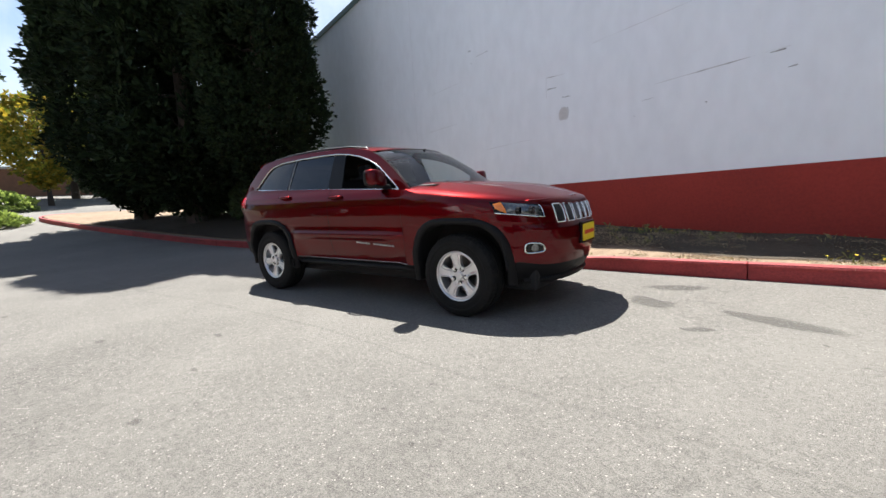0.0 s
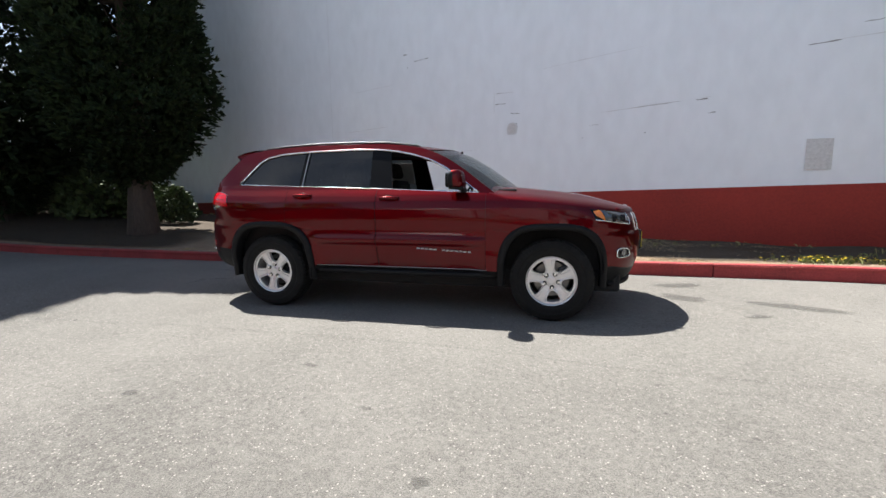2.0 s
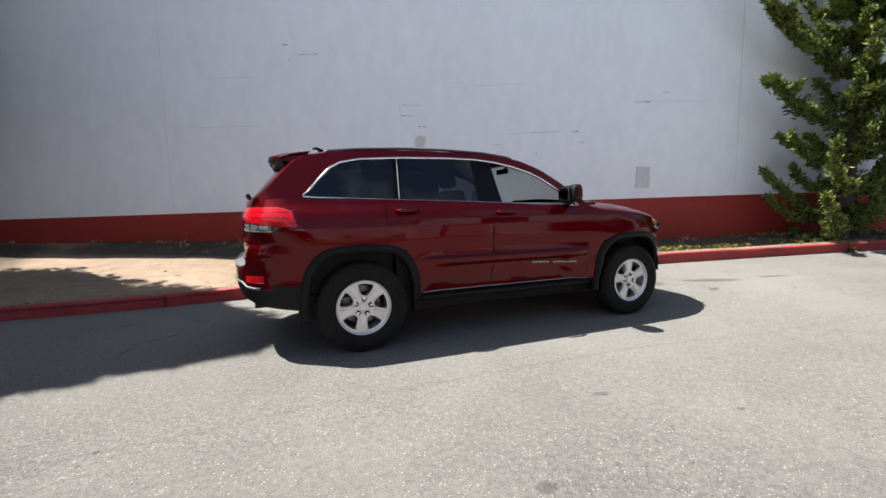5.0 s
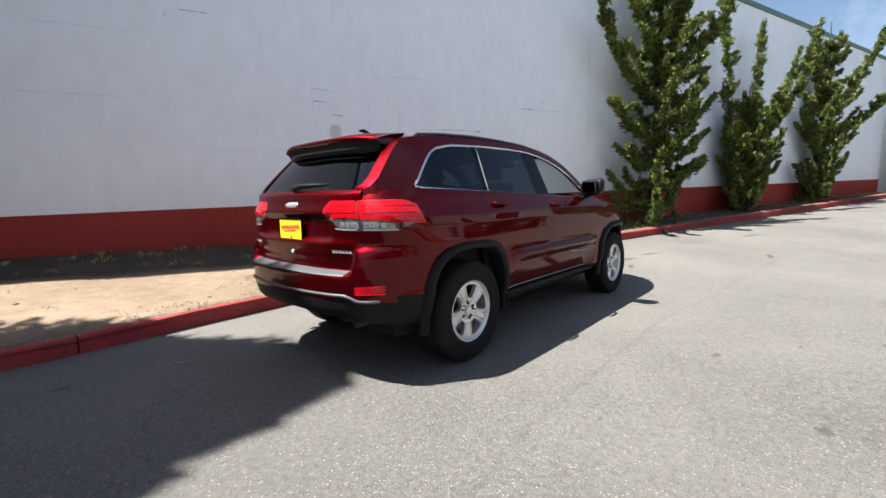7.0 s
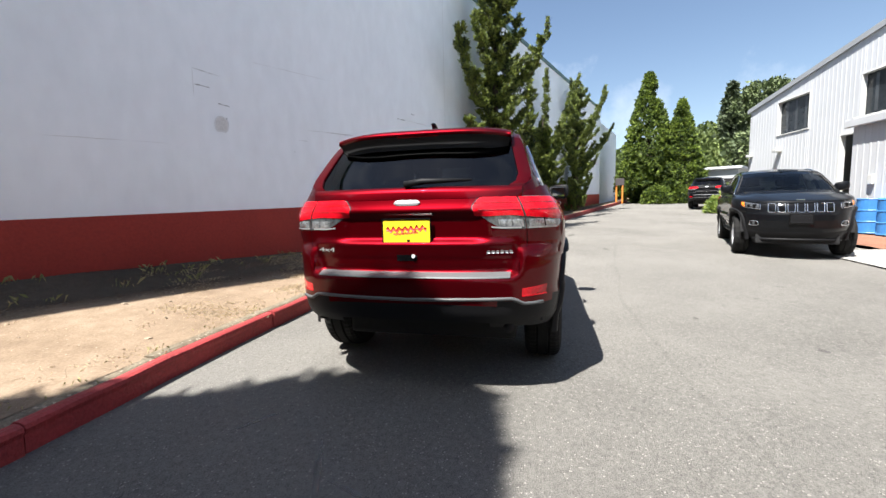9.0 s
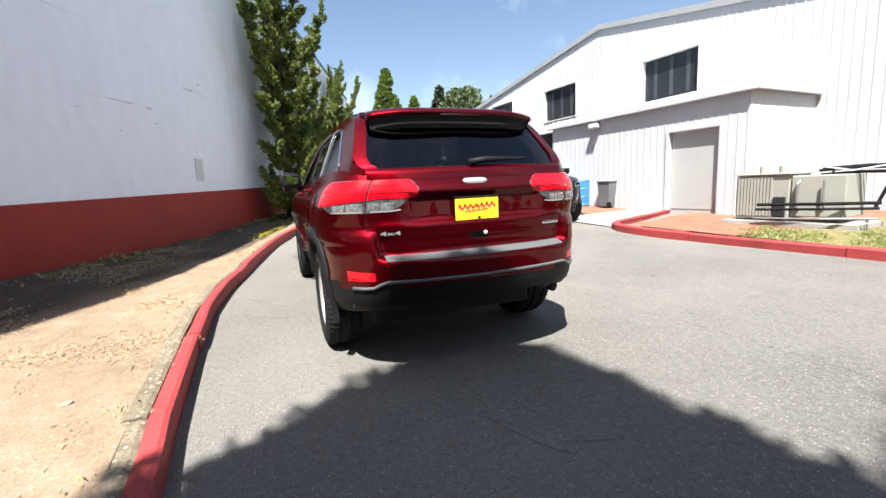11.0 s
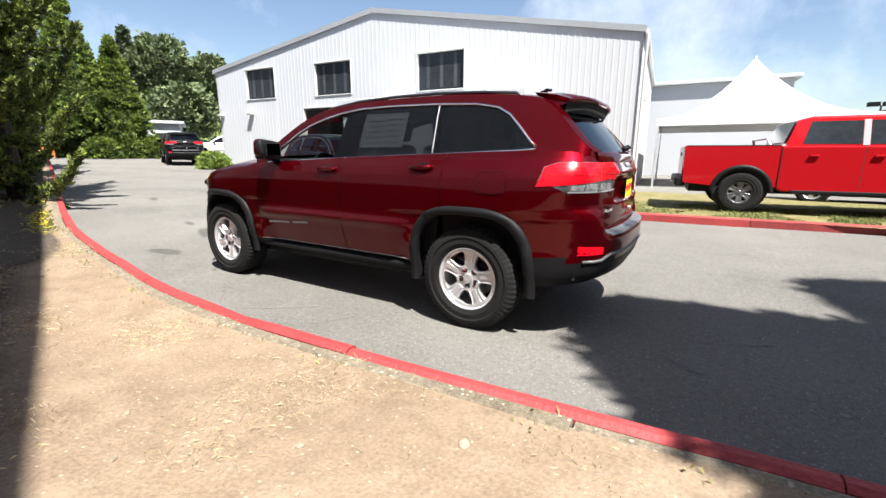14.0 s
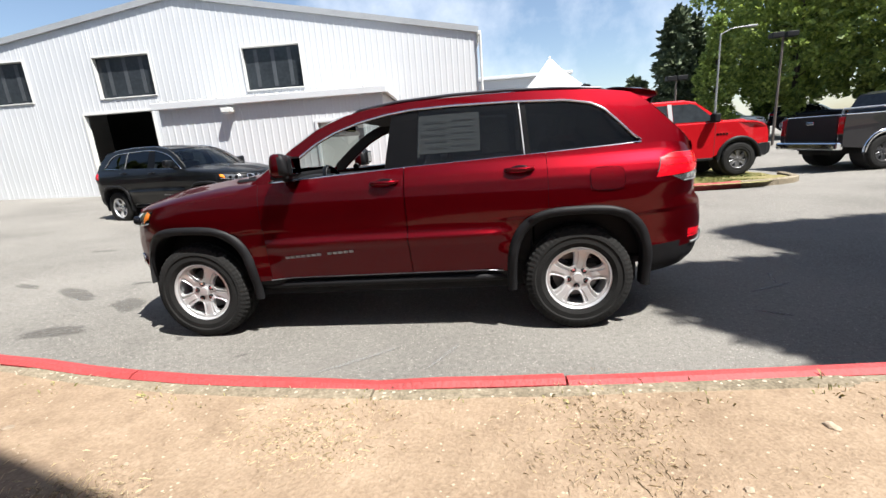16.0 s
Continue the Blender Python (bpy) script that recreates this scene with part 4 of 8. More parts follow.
def thick_net(name, rows, material, parent, thick, label="", smooth=True):
    """A net of points given a thickness, as one closed shell."""
    v, f = grid_mesh(rows)
    v = [Vector(p) for p in v]
    nrm = [Vector() for _ in v]
    lean = 0.0
    for q in f:
        k = (v[q[2]] - v[q[0]]).cross(v[q[3]] - v[q[1]])
        c = (v[q[0]] + v[q[2]]) / 2
        lean += k.dot(Vector((c.x - max(-1.4, min(1.4, c.x)), c.y, 0.0)))
        for i in q:
            nrm[i] += k
    s = 1 if lean >= 0 else -1
    back = [p - s * abs(thick) * (n.normalized() if n.length else n) for p, n in zip(v, nrm)]
    m, n = len(rows), len(rows[0])
    e = m * n
    faces = [q if s > 0 else q[::-1] for q in f] + [tuple(i + e for i in (q[::-1] if s > 0 else q)) for q in f]
    rim = [j for j in range(n)] + [i * n + n - 1 for i in range(1, m)] + [(m - 1) * n + j for j in range(n - 2, -1, -1)] + [i * n for i in range(m - 2, 0, -1)]
    for a, b in zip(rim, rim[1:] + rim[:1]):
        faces.append((a, a + e, b + e, b) if s < 0 else (b, b + e, a + e, a))
    ob = raw(name, [tuple(p) for p in v + back], faces, material, parent, label)
    ob.data.polygons.foreach_set("use_smooth", [smooth and i < 2 * len(f) for i in range(len(faces))])
    # the rim keeps its own hard edge
    ob.data.edges.foreach_set("use_edge_sharp", [min(x.vertices) in hard and max(x.vertices) in hard for hard in (set(rim) | {i + e for i in rim},) for x in ob.data.edges])
    return ob


def five_spoke(bm, rot, rim, h):
    """One fifth of a cast wheel face: a spoke with raised lips between two hexagonal windows."""
    cols = ((-1, -0.034), (-0.99, -0.006), (-0.93, 0.0), (-0.84, 0.0), (-0.76, -0.008), (-0.45, -0.011), (-0.36, -0.003), (0.36, -0.003), (0.45, -0.011), (0.76, -0.008), (0.84, 0.0), (0.93, 0.0), (0.99, -0.006), (1, -0.034))
    rings = ((0.034, 0, 0.56), (0.05, 0, 0.62), (0.074, 0, 0.66), (0.096, 0, 0.68), (0.097, 5, 0.68), (0.106, 11.5, 0.70), (0.125, 16, 0.73), (0.155, 18.5, 0.75), (0.180, 19, 0.765), (0.194, 18, 0.77), (0.201, 14, 0.77), (0.202, 0, 0.77), (0.214, 0, 0.77), (rim - 0.012, 0, 0.74))
    prev = None
    for r, gap, z in rings:
        row = []
        for u, dz in cols:
            a = math.radians(36 - gap) * u
            d = dz if gap else (0.0 if r > 0.15 else (-0.008 if abs(u) < 0.5 else 0.0))
            row.append(bm.verts.new(rot @ Vector((r * math.cos(a), r * math.sin(a), h * z + d))))
        if prev:
            for i in range(len(cols) - 1):
                bm.faces.new((prev[i], row[i], row[i + 1], prev[i + 1]))
        prev = row


def round_wheel(parent, x, y, side, alloy, spokes=5, r_out=TYRE_R, rim=0.236, name="wheel", at_z=HUB_Z, width=0.25, seg=44):
    """A wheel of tyre, rim, spokes, nuts and brake disc; +w is outwards."""
    w = empty(name, (x, y, at_z))
    w.parent = parent
    w.matrix_basis = Matrix.Translation((x, y, at_z)) @ Matrix.Rotation(radians(90 if side < 0 else -90), 4, "X") @ Matrix.Rotation(0.3 * x, 4, "Z")
    n = seg
    h = width / 2
    prof = [(rim - 0.012, -h * 0.9), (rim + 0.012, -h * 0.98), (rim + 0.06, -h * 1.06), (r_out - 0.05, -h * 1.04), (r_out - 0.016, -h * 0.92), (r_out - 0.002, -h * 0.72), (r_out, -h * 0.4), (r_out - 0.012, -h * 0.36), (r_out - 0.012, -h * 0.3), (r_out, -h * 0.26), (r_out, h * 0.26), (r_out - 0.012, h * 0.3), (r_out - 0.012, h * 0.36), (r_out, h * 0.4), (r_out - 0.002, h * 0.72), (r_out - 0.016, h * 0.92), (r_out - 0.05, h * 1.04), (rim + 0.075, h * 1.07), (rim + 0.066, h * 1.02), (rim + 0.03, h * 1.04), (rim + 0.012, h * 0.98), (rim - 0.004, h * 0.92)]
    rows = []
    for k in range(n + 1):
        a = k * math.tau / n
        cut = 0.005 if k % 2 else 0.0
        rows.append([((r - (cut if r > r_out - 0.055 and abs(z) > h * 0.35 else 0)) * math.cos(a), (r - (cut if r > r_out - 0.055 and abs(z) > h * 0.35 else 0)) * math.sin(a), z) for r, z in prof])
    v, f = grid_mesh(rows)
    raw("tyre", v, f, RUBBER, w)
    rp = [(rim - 0.012, -h * 0.9), (rim - 0.03, -h * 0.5), (rim - 0.035, h * 0.35), (rim - 0.016, h * 0.72), (rim - 0.010, h * 0.86), (rim + 0.002, h * 0.93), (rim + 0.006, h * 0.9)]
    v, f = grid_mesh([[(r * math.cos(k * math.tau / 48), r * math.sin(k * math.tau / 48), z) for r, z in rp] for k in range(49)])
    raw("rim", v, f, alloy, w, smooth=True)
    for k in range(spokes):
        a = k * math.tau / spokes
        rot = Matrix.Rotation(a, 4, "Z")
        bm = bmesh.new()
        if spokes == 5:
            five_spoke(bm, rot, rim, h)
        else:
            # flared spoke with a sunk middle
            sec = []
            for r, wd, z, th in ((0.04, 0.034, h * 0.58, 0.03), (0.09, 0.052, h * 0.68, 0.04), (0.13, 0.053, h * 0.74, 0.045), (rim - 0.045, 0.070, h * 0.76, 0.04), (rim - 0.006, 0.098, h * 0.74, 0.04)):
                cs = [(-wd, z - th), (-wd * 0.96, z - 0.008), (-wd * 0.82, z), (-wd * 0.5, z - 0.001), (-wd * 0.3, z - 0.006), (wd * 0.3, z - 0.006), (wd * 0.5, z - 0.001), (wd * 0.82, z), (wd * 0.96, z - 0.008), (wd, z - th)]
                sec.append([bm.verts.new(rot @ Vector((r, c, zz))) for c, zz in cs])
            for p, q in zip(sec, sec[1:]):
                for i in range(9):
                    bm.faces.new((p[i], q[i], q[i + 1], p[i + 1]))
        part("spoke", bm, alloy, w)
        if spokes == 5:
            part("nut_pocket", tube([rot @ Matrix.Rotation(math.pi / spokes, 4, "Z") @ Vector((0.066, 0, h * 0.5)), rot @ Matrix.Rotation(math.pi / spokes, 4, "Z") @ Vector((0.066, 0, h * 0.657))], 0.0215, 12), SHADE_BLACK, w)
        part("wheel_nut", tube([rot @ Matrix.Rotation(math.pi / spokes, 4, "Z") @ Vector((0.066, 0, h * 0.42)), rot @ Matrix.Rotation(math.pi / spokes, 4, "Z") @ Vector((0.066, 0, h * 0.69))], 0.0105, 6), CHROME, w)
    bm = bmesh.new()
    add_tube(bm, [(0, 0, h * 0.3), (0, 0, h * 0.56), (0, 0, h * (0.6 if spokes == 5 else 0.66))], [0.07, 0.07, 0.05] if spokes == 5 else [0.1, 0.1, 0.092], 24)
    part("hub", bm, alloy, w, smooth=False)
    part("centre_cap", tube([(0, 0, h * 0.6), (0, 0, h * 0.70), (0, 0, h * 0.73)], [0.036, 0.036, 0.030], 20), alloy, w)
    part("brake_disc", tube([(0, 0, -h * 0.3), (0, 0, -h * 0.1)], 0.165, 32), DISC, w)
    part("caliper", box(0.09, 0.19, -0.07, 0.07, -h * 0.45, h * 0.1, 0.015), ALLOY_DARK, w)
    part("wheel_back", tube([(0, 0, -h * 0.7), (0, 0, -h * 0.6)], rim - 0.03, 32), SHADE_BLACK, w)
    return w


def flare(parent, hx, side, material, name="wheel_arch_trim"):
    """Moulded black lip round a wheel opening, rolled over its edge."""
    rows = []
    for k in range(41):
        a = math.radians(-3 + 186 * k / 40)
        c, s_ = math.cos(a), math.sin(a)
        e = 2 / 3.0
        ux, uz = math.copysign(abs(c) ** e, c), math.copysign(abs(s_) ** e, s_)
        row = []
        for f, out in ((0.0, -0.07), (0.0, 0.006), (0.08, 0.024), (0.5, 0.030), (0.9, 0.022), (1.0, -0.004)):
            x = hx + ux * (ARCH_IN[0] + f * (ARCH_OUT[0] - ARCH_IN[0]))
            z = HUB_Z + uz * (ARCH_IN[1] + f * (ARCH_OUT[1] - ARCH_IN[1]))
            y = body_w(x, max(0.42, z)) + out
            row.append((x, side * y, z))
        rows.append(row)
    v, f = grid_mesh(rows)
    return raw(name, v, f if side < 0 else [q[::-1] for q in f], material, parent, "black plastic wheel arch trim", smooth=True)


def body_w(x, z):
    """Half width of the lower body at any place along it."""
    if x > XF:
        u = min(1.0, (x - XF) / (lerp(NOSE_X, z) - XF))
        return bulge(x, z) * max(0.0, 1 - u ** NOSE_N) ** 0.4
    if x < XR:
        u = min(1.0, (x - XR) / (lerp(TAIL_X, z) - XR))
        return bulge(x, z) * max(0.0, 1 - u ** tail_square(z)) ** (1 / 3.2)
    return bulge(x, z)


def patch(name, s0, s1, zlo, zhi, side, out, material, parent, label="", n=16, m=6, dome=0.0, thick=0.02):
    """A piece that follows the body's skin, such as a lamp lens: zlo and zhi give its edges along s."""
    rows = []
    for i in range(n + 1):
        t = i / n
        s = s0 + (s1 - s0) * t
        row = []
        for j in range(m + 1):
            f = j / m
            z = zlo(t) + (zhi(t) - zlo(t)) * f
            row.append(on_body(s, z, side, out + dome * math.sin(math.pi * f) ** 0.5 * min(1, 6 * t, 6 * (1 - t))))
        rows.append(row)
    return thick_net(name, rows, material, parent, thick, label)


def bars_of_text(parent, text, place, size, material, name="lettering"):
    """Raised lettering, made of mesh from the built-in font."""
    cu = bpy.data.curves.new(name, "FONT")
    cu.body, cu.size, cu.extrude, cu.align_x, cu.align_y = text, size, 0.002, "CENTER", "CENTER"
    ob = new(name, cu)
    dg = bpy.context.evaluated_depsgraph_get()
    me = bpy.data.meshes.new_from_object(ob.evaluated_get(dg))
    bpy.data.objects.remove(ob)
    me.materials.clear()
    me.materials.append(material)
    o = new(name, me)
    o.parent = parent
    o.matrix_basis = place
    return o


def suv(at, rz, coat, label, lead=True, windows_down=True):
    """The estate-bodied off-roader. x ahead, y to its left."""
    root = empty("suv", at, rz)
    tagged(root, label, "car")
    # skin of the lower body as a net, sorted into panels
    ss = [0, .04, .08, .12, .17, .22, .28, .34, .40, .46, .52, .58, .64, .70, .76, .82, .88, .94]
    xs = [1.2, 1.12, 1.04, 0.96, 0.90, 0.85, 0.72, 0.55, 0.38, 0.2, 0.0, -0.13, -0.25, -0.37, -0.55, -0.72, -0.86, -0.94, -1.0, -1.06, -1.12, -1.19, -1.25, -1.31, -1.38, -1.45]
    ss += [1 + (XF - x) / (XF - XR) for x in xs]
    ss += [2.0, 2.06, 2.12, 2.18, 2.24, 2.30, 2.36, 2.42, 2.46, 2.50, 2.53, 2.56, 2.58, 2.60, 2.62, 2.64, 2.66, 2.69, 2.72, 2.75, 2.78, 2.81, 2.84, 2.90, 2.95, 3.0]
    zz = [0.42, 0.46, 0.50, 0.54, 0.58, 0.625, 0.665, 0.69, 0.715, 0.735] + [0.745 + 0.0125 * k for k in range(34)] + [1.17, 1.19, 1.205, 1.22, 1.235, 1.25]
    ff = [(z - 0.42) / (1.25 - 0.42) for z in zz]
    for side in (-1, 1):
        pts = {}
        for i, s in enumerate(ss):
            for j, f in enumerate(ff):
                x, k = ring(s, 0.8)
                zb, zt = lerp(Z_BOT, x), skin_top(x)
                z = zb + (zt - zb) * f
                pts[i, j] = on_body(s, z, side)
        gone, panels = set(), {}
        for i in range(len(ss) - 1):
            for j in range(len(ff) - 1):
                c = (pts[i, j] + pts[i + 1, j] + pts[i, j + 1] + pts[i + 1, j + 1]) / 4
                if any(arch_r(c.x - h, max(0, c.z - HUB_Z) if c.z > HUB_Z else (c.z - HUB_Z) * 0.6, (0.47, 0.505)) < 1 for h in (HUB_X, -HUB_X)):
                    gone.add((i, j))
                    continue
                sm = (ss[i] + ss[i + 1]) / 2
                if c.x > 1.93 and c.z < 0.83:
                    key = "front_bumper" if (ff[j] + ff[j + 1]) / 2 > 0.23 else "front_lower_bumper"
                elif c.x < -1.86 and c.z < 0.60:
                    key = "rear_lower_bumper"
                elif c.x < -1.86 and c.z < (0.775 if abs(c.y) < 0.66 else 0.93):
                    key = "rear_bumper"
                elif sm > 2.56:
                    key = "tailgate"
                elif c.z < 0.46 and -1.1 < c.x < 1.1:
                    key = "sill"
                elif -0.25 < c.x < 0.85 and 1 < sm < 2:
                    key = "front_door"
                elif -1.25 < c.x < -0.25 and 1 < sm < 2:
                    key = "rear_door"
                elif c.x > 0.85:
                    key = "front_wing" if c.x < 1.93 else "nose_panel"
                else:
                    key = "rear_quarter"
                panels.setdefault(key, []).append((i, j))
        edge = {}
        for (i, j) in gone:
            for a in ((i, j), (i + 1, j), (i, j + 1), (i + 1, j + 1)):
                edge[a] = 1
        for key, cells in panels.items():
            use = sorted({a for i, j in cells for a in ((i, j), (i + 1, j), (i, j + 1), (i + 1, j + 1))})
            cnt = {}
            for i, j in cells:
                for a in ((i, j), (i + 1, j), (i, j + 1), (i + 1, j + 1)):
                    cnt[a] = cnt.get(a, 0) + 1
            idx, verts = {}, []
            cen = sum((pts[a] for a in use), Vector()) / len(use)
            for a in use:
                p = pts[a].copy()
                if a in edge:
                    h = HUB_X if p.x > 0 else -HUB_X
                    r = arch_r(p.x - h, p.z - HUB_Z, (0.47, 0.505))
                    if 0.55 < r < 1.5 and p.z > HUB_Z - 0.05:
                        p.x, p.z = h + (p.x - h) / r, HUB_Z + (p.z - HUB_Z) / r
                        p.y = side * body_w(p.x, p.z)
                elif cnt[a] < 4 and key in ("front_door", "rear_door"):
                    if abs(p.x - (-0.25)) < 0.01 or abs(p.x - 0.85) < 0.01 or abs(p.x + 1.25) < 0.01:
                        p.x += 0.0035 * (1 if cen.x > p.x else -1)
                elif cnt[a] < 4 and key == "tailgate" and ss[a[0]] < 2.61:
                    p.y -= side * 0.004
                idx[a] = len(verts)
                verts.append(tuple(p))
            faces = []
            for i, j in cells:
                q = [idx[i, j], idx[i + 1, j], idx[i + 1, j + 1], idx[i, j + 1]]
                faces.append(q if side > 0 else q[::-1])
            mat = PLASTIC if key in ("rear_lower_bumper", "sill", "front_lower_bumper") else coat
            raw(key, verts, faces, mat, root, smooth=True)
    # dark shell a little inside, seen in the gaps
    rows = []
    for i, s in enumerate(ss[12:-6]):
        x, k = ring(s, 0.8)
        zt = skin_top(x)
        rows.append([on_body(s, z, -1, -0.022) for z in (0.43, 0.5, 0.58, 0.64, 0.67, 0.69, 0.715, 0.735, 0.755, 0.785, 0.83, 0.9, 0.97, 1.05, 1.11, min(1.17, zt - 0.03), zt - 0.02)])
    if lead:
        for side in (1, -1):
            rr = [[(p.x, p.y * side, p.z) for p in r] for r in rows if not any(abs(r[0].x - h) < 0.52 for h in (HUB_X, -HUB_X))]
            cut = [k for k in range(len(rr) - 1) if abs(rr[k][0][0] - rr[k + 1][0][0]) > 0.4]
            a = 0
            for c in cut + [len(rr) - 1]:
                if c - a > 0:
                    v, f = grid_mesh(rr[a:c + 1])
                    raw("inner_shell", v, f, SHADE_BLACK, root)
                a = c + 1
    # bonnet, spanning the two flanks
    rows = []
    for s in [0.0, .04, .08, .12, .17, .22, .28, .34, .40, .46, .52, .58, .64, .70, .76, .82, .88, .94, 1.0, 1.03, 1.06, 1.09, 1.12]:
        x, k = ring(s, 0.8)
        zt = skin_top(x)
        p = on_body(s, zt, 1)
        d = lerp(Z_TOP, x) - zt
        up = 0.075 * min(1, (lerp(NOSE_X, zt) - p.x) / 0.5 + 0.10)
        row = []
        for v in range(-18, 19):
            t = math.sin(v / 18 * math.pi / 2)
            z = p.z + d * max(0.0, 1 - abs(t) ** 9) ** 0.5 * min(1.0, 0.25 + p.y / 0.5) + up * (1 - abs(t) ** 2.2)
            z += 0.014 * math.exp(-((abs(t) - 0.60) / 0.10) ** 2) * min(1, max(0, (2.15 - p.x) / 0.5))
            row.append((p.x, p.y * t, z))
        rows.append(row)
    v, f = grid_mesh(rows)
    raw("bonnet", v, f, coat, root, smooth=True)
    # cabin sides above the glass
    for side in (-1, 1):
        xs2 = [-2.285, -2.25, -2.2, -2.15, -2.1, -2.05, -2.0, -1.95, -1.9, -1.86, -1.8, -1.76, -1.7, -1.67, -1.62, -1.58, -1.5, -1.41, -1.2, -1.03, -0.8, -0.6, -0.3, -0.1, 0.0, 0.09, 0.2, 0.27, 0.36, 0.42, 0.5, 0.61, 0.7, 0.77, 0.84, 0.92]
        rows = []
        for x in xs2:
            zl = lerp(WIN_TOP, x) if -1.90 < x < 0.77 else min(lerp(Z_TOP, x) - 0.02 if x < 0 else lerp(BELT, x) - 0.01, lerp(ROOF_EDGE, x))
            zh = max(zl + 0.002, lerp(ROOF_EDGE, x))
            rows.append([(x, side * cab_y(x, zl + (zh - zl) * t), zl + (zh - zl) * t) for t in (0, 0.25, 0.5, 0.75, 1)])
        thick_net("cabin_side", rows, coat, root, 0.02)
        thick_net("pillar_lining", [[(x, y - side * 0.026, z + 0.004) for x, y, z in r] for r in rows if -2.0 < r[0][0] < 0.88], LINER, root, 0.008)
        # glass, pillars and bright surround
        def glass(x0, x1, mat, name, n=10, out=-0.006, lab=""):
            rows = []
            for i in range(n + 1):
                x = x0 + (x1 - x0) * i / n
                zl, zh = lerp(BELT, x) - 0.01, max(lerp(BELT, x), lerp(WIN_TOP, x)) + 0.004
                rows.append([(x, side * (cab_y(x, zl + (zh - zl) * t) + out), zl + (zh - zl) * t) for t in (0, 0.33, 0.66, 1)])
            v, f = grid_mesh(rows)
            o = raw(name, v, f, mat, root, lab, smooth=True)
            o.visible_shadow = mat is not CLEAR
            return o
        glass(-1.885, -1.118, TINT, "quarter_glass", 16, lab="dark tinted quarter glass")
        rg = glass(-1.114, -0.27, DOOR_TINT if lead else TINT, "rear_door_glass", lab="dark tinted rear door glass")
        rg.visible_shadow = not lead
        if not windows_down:
            glass(-0.16, 0.765, TINT, "front_door_glass", 14)
        def slant(xa, xb, name):
            """An upright that leans from (bottom xa) to (top xb): pairs of edges."""
            (a0, a1), (b0, b1) = xa, xb
            rows = []
            for t in [i / 6 for i in range(7)]:
                row = []
                for u0, u1 in ((a0, b0), (a1, b1)):
                    x = u0 + (u1 - u0) * t
                    zl, zh = lerp(BELT, x) - 0.005, lerp(WIN_TOP, x) + 0.003
                    z = zl + (zh - zl) * t
                    row.append((x, side * (cab_y(x, z) - 0.004), z))
                rows.append(row)
            thick_net(name, rows, PILLAR, root, 0.02, smooth=False)
        slant((-1.15, -1.09), (-1.125, -1.06), "c_pillar")
        slant((-0.34, -0.10), (-0.36, -0.16), "b_pillar")
        edge = [(-1.105 + 0.022 * t, lerp(BELT, -1.1) + (lerp(WIN_TOP, -1.08) - lerp(BELT, -1.1)) * t) for t in [k / 8 for k in range(9)]]
        part("pillar_trim", tube([(x, side * (cab_y(x, z) + 0.001), z) for x, z in edge], 0.005, 6), BADGE, root, smooth=True)
        top = [(x, side * (cab_y(x, lerp(WIN_TOP, x)) + 0.004), lerp(WIN_TOP, x)) for x in np.linspace(-1.895, 0.768, 60)]
        part("window_chrome", tube(top, 0.010, 6), CHROME, root, "bright chrome window surround", smooth=True)
        low = [(x, side * (cab_y(x, lerp(BELT, x)) + 0.006), lerp(BELT, x) - 0.002) for x in np.linspace(-1.895, 0.775, 40)]
        part("window_chrome", tube(low, 0.010, 6), CHROME, root, "bright chrome window surround", smooth=True)
        # roof rail on feet
        rail = [(x, side * (cab_y(x, lerp(ROOF_EDGE, x)) - 0.055), lerp(ROOF_EDGE, x) + 0.016 + 0.008 * math.sin((x + 1.75) / 1.95 * math.pi) - (0.035 if x in (-1.75, 0.2) else 0)) for x in (-1.75, -1.66, -1.4, -1.0, -0.6, -0.2, 0.1, 0.2)]
        part("roof_rail", tube(rail, 0.012, 8), ALLOY_DARK if lead else CHROME, root, smooth=True)
        # door handles
        for hx, hz in ((-0.11, 1.155), (-1.065, 1.185)):
            pts = [on_body(1 + (XF - x) / (XF - XR), hz + 0.006 * (x - hx), side, o) for x, o in ((hx - 0.095, -0.004), (hx - 0.08, 0.026), (hx - 0.03, 0.036), (hx + 0.04, 0.036), (hx + 0.085, 0.026), (hx + 0.10, -0.004))]
            part("door_handle", tube(pts, [0.012, 0.015, 0.017, 0.017, 0.015, 0.012], 8), coat, root, smooth=True)
            bm = bmesh.new()
            bmesh.ops.create_uvsphere(bm, u_segments=14, v_segments=8, radius=1)
            c = on_body(1 + (XF - hx) / (XF - XR), hz, side, -0.006)
            bmesh.ops.transform(bm, matrix=Matrix.Translation(c) @ Matrix.Diagonal((0.07, 0.012, 0.028, 1)), verts=bm.verts)
            part("handle_recess", bm, GLOSS_BLACK, root, smooth=True)
        # door mirror
        mir = empty("door_mirror", (0.60, side * 0.86, 1.22))
        mir.parent = root
        bm = bmesh.new()
        bmesh.ops.create_cube(bm, size=1)
        bmesh.ops.subdivide_edges(bm, edges=bm.edges[:], cuts=5, use_grid_fill=True)
        for v in bm.verts:
            q = v.co * 2
            L = (abs(q.x) ** 4 + abs(q.y) ** 4 + abs(q.z) ** 4) ** 0.25
            q = q / L
            v.co = (q.x * 0.068 * (1 - 0.15 * q.z) - 0.03 * q.y * q.y, q.y * 0.118, q.z * 0.085 + 0.015 * q.y)
        bmesh.ops.transform(bm, matrix=Matrix.Translation((0, side * 0.12, 0.098)) @ Matrix.Diagonal((1, side, 1, 1)), verts=bm.verts)
        cap = part("mirror_cap", bm, [coat, PLASTIC], mir, smooth=True)
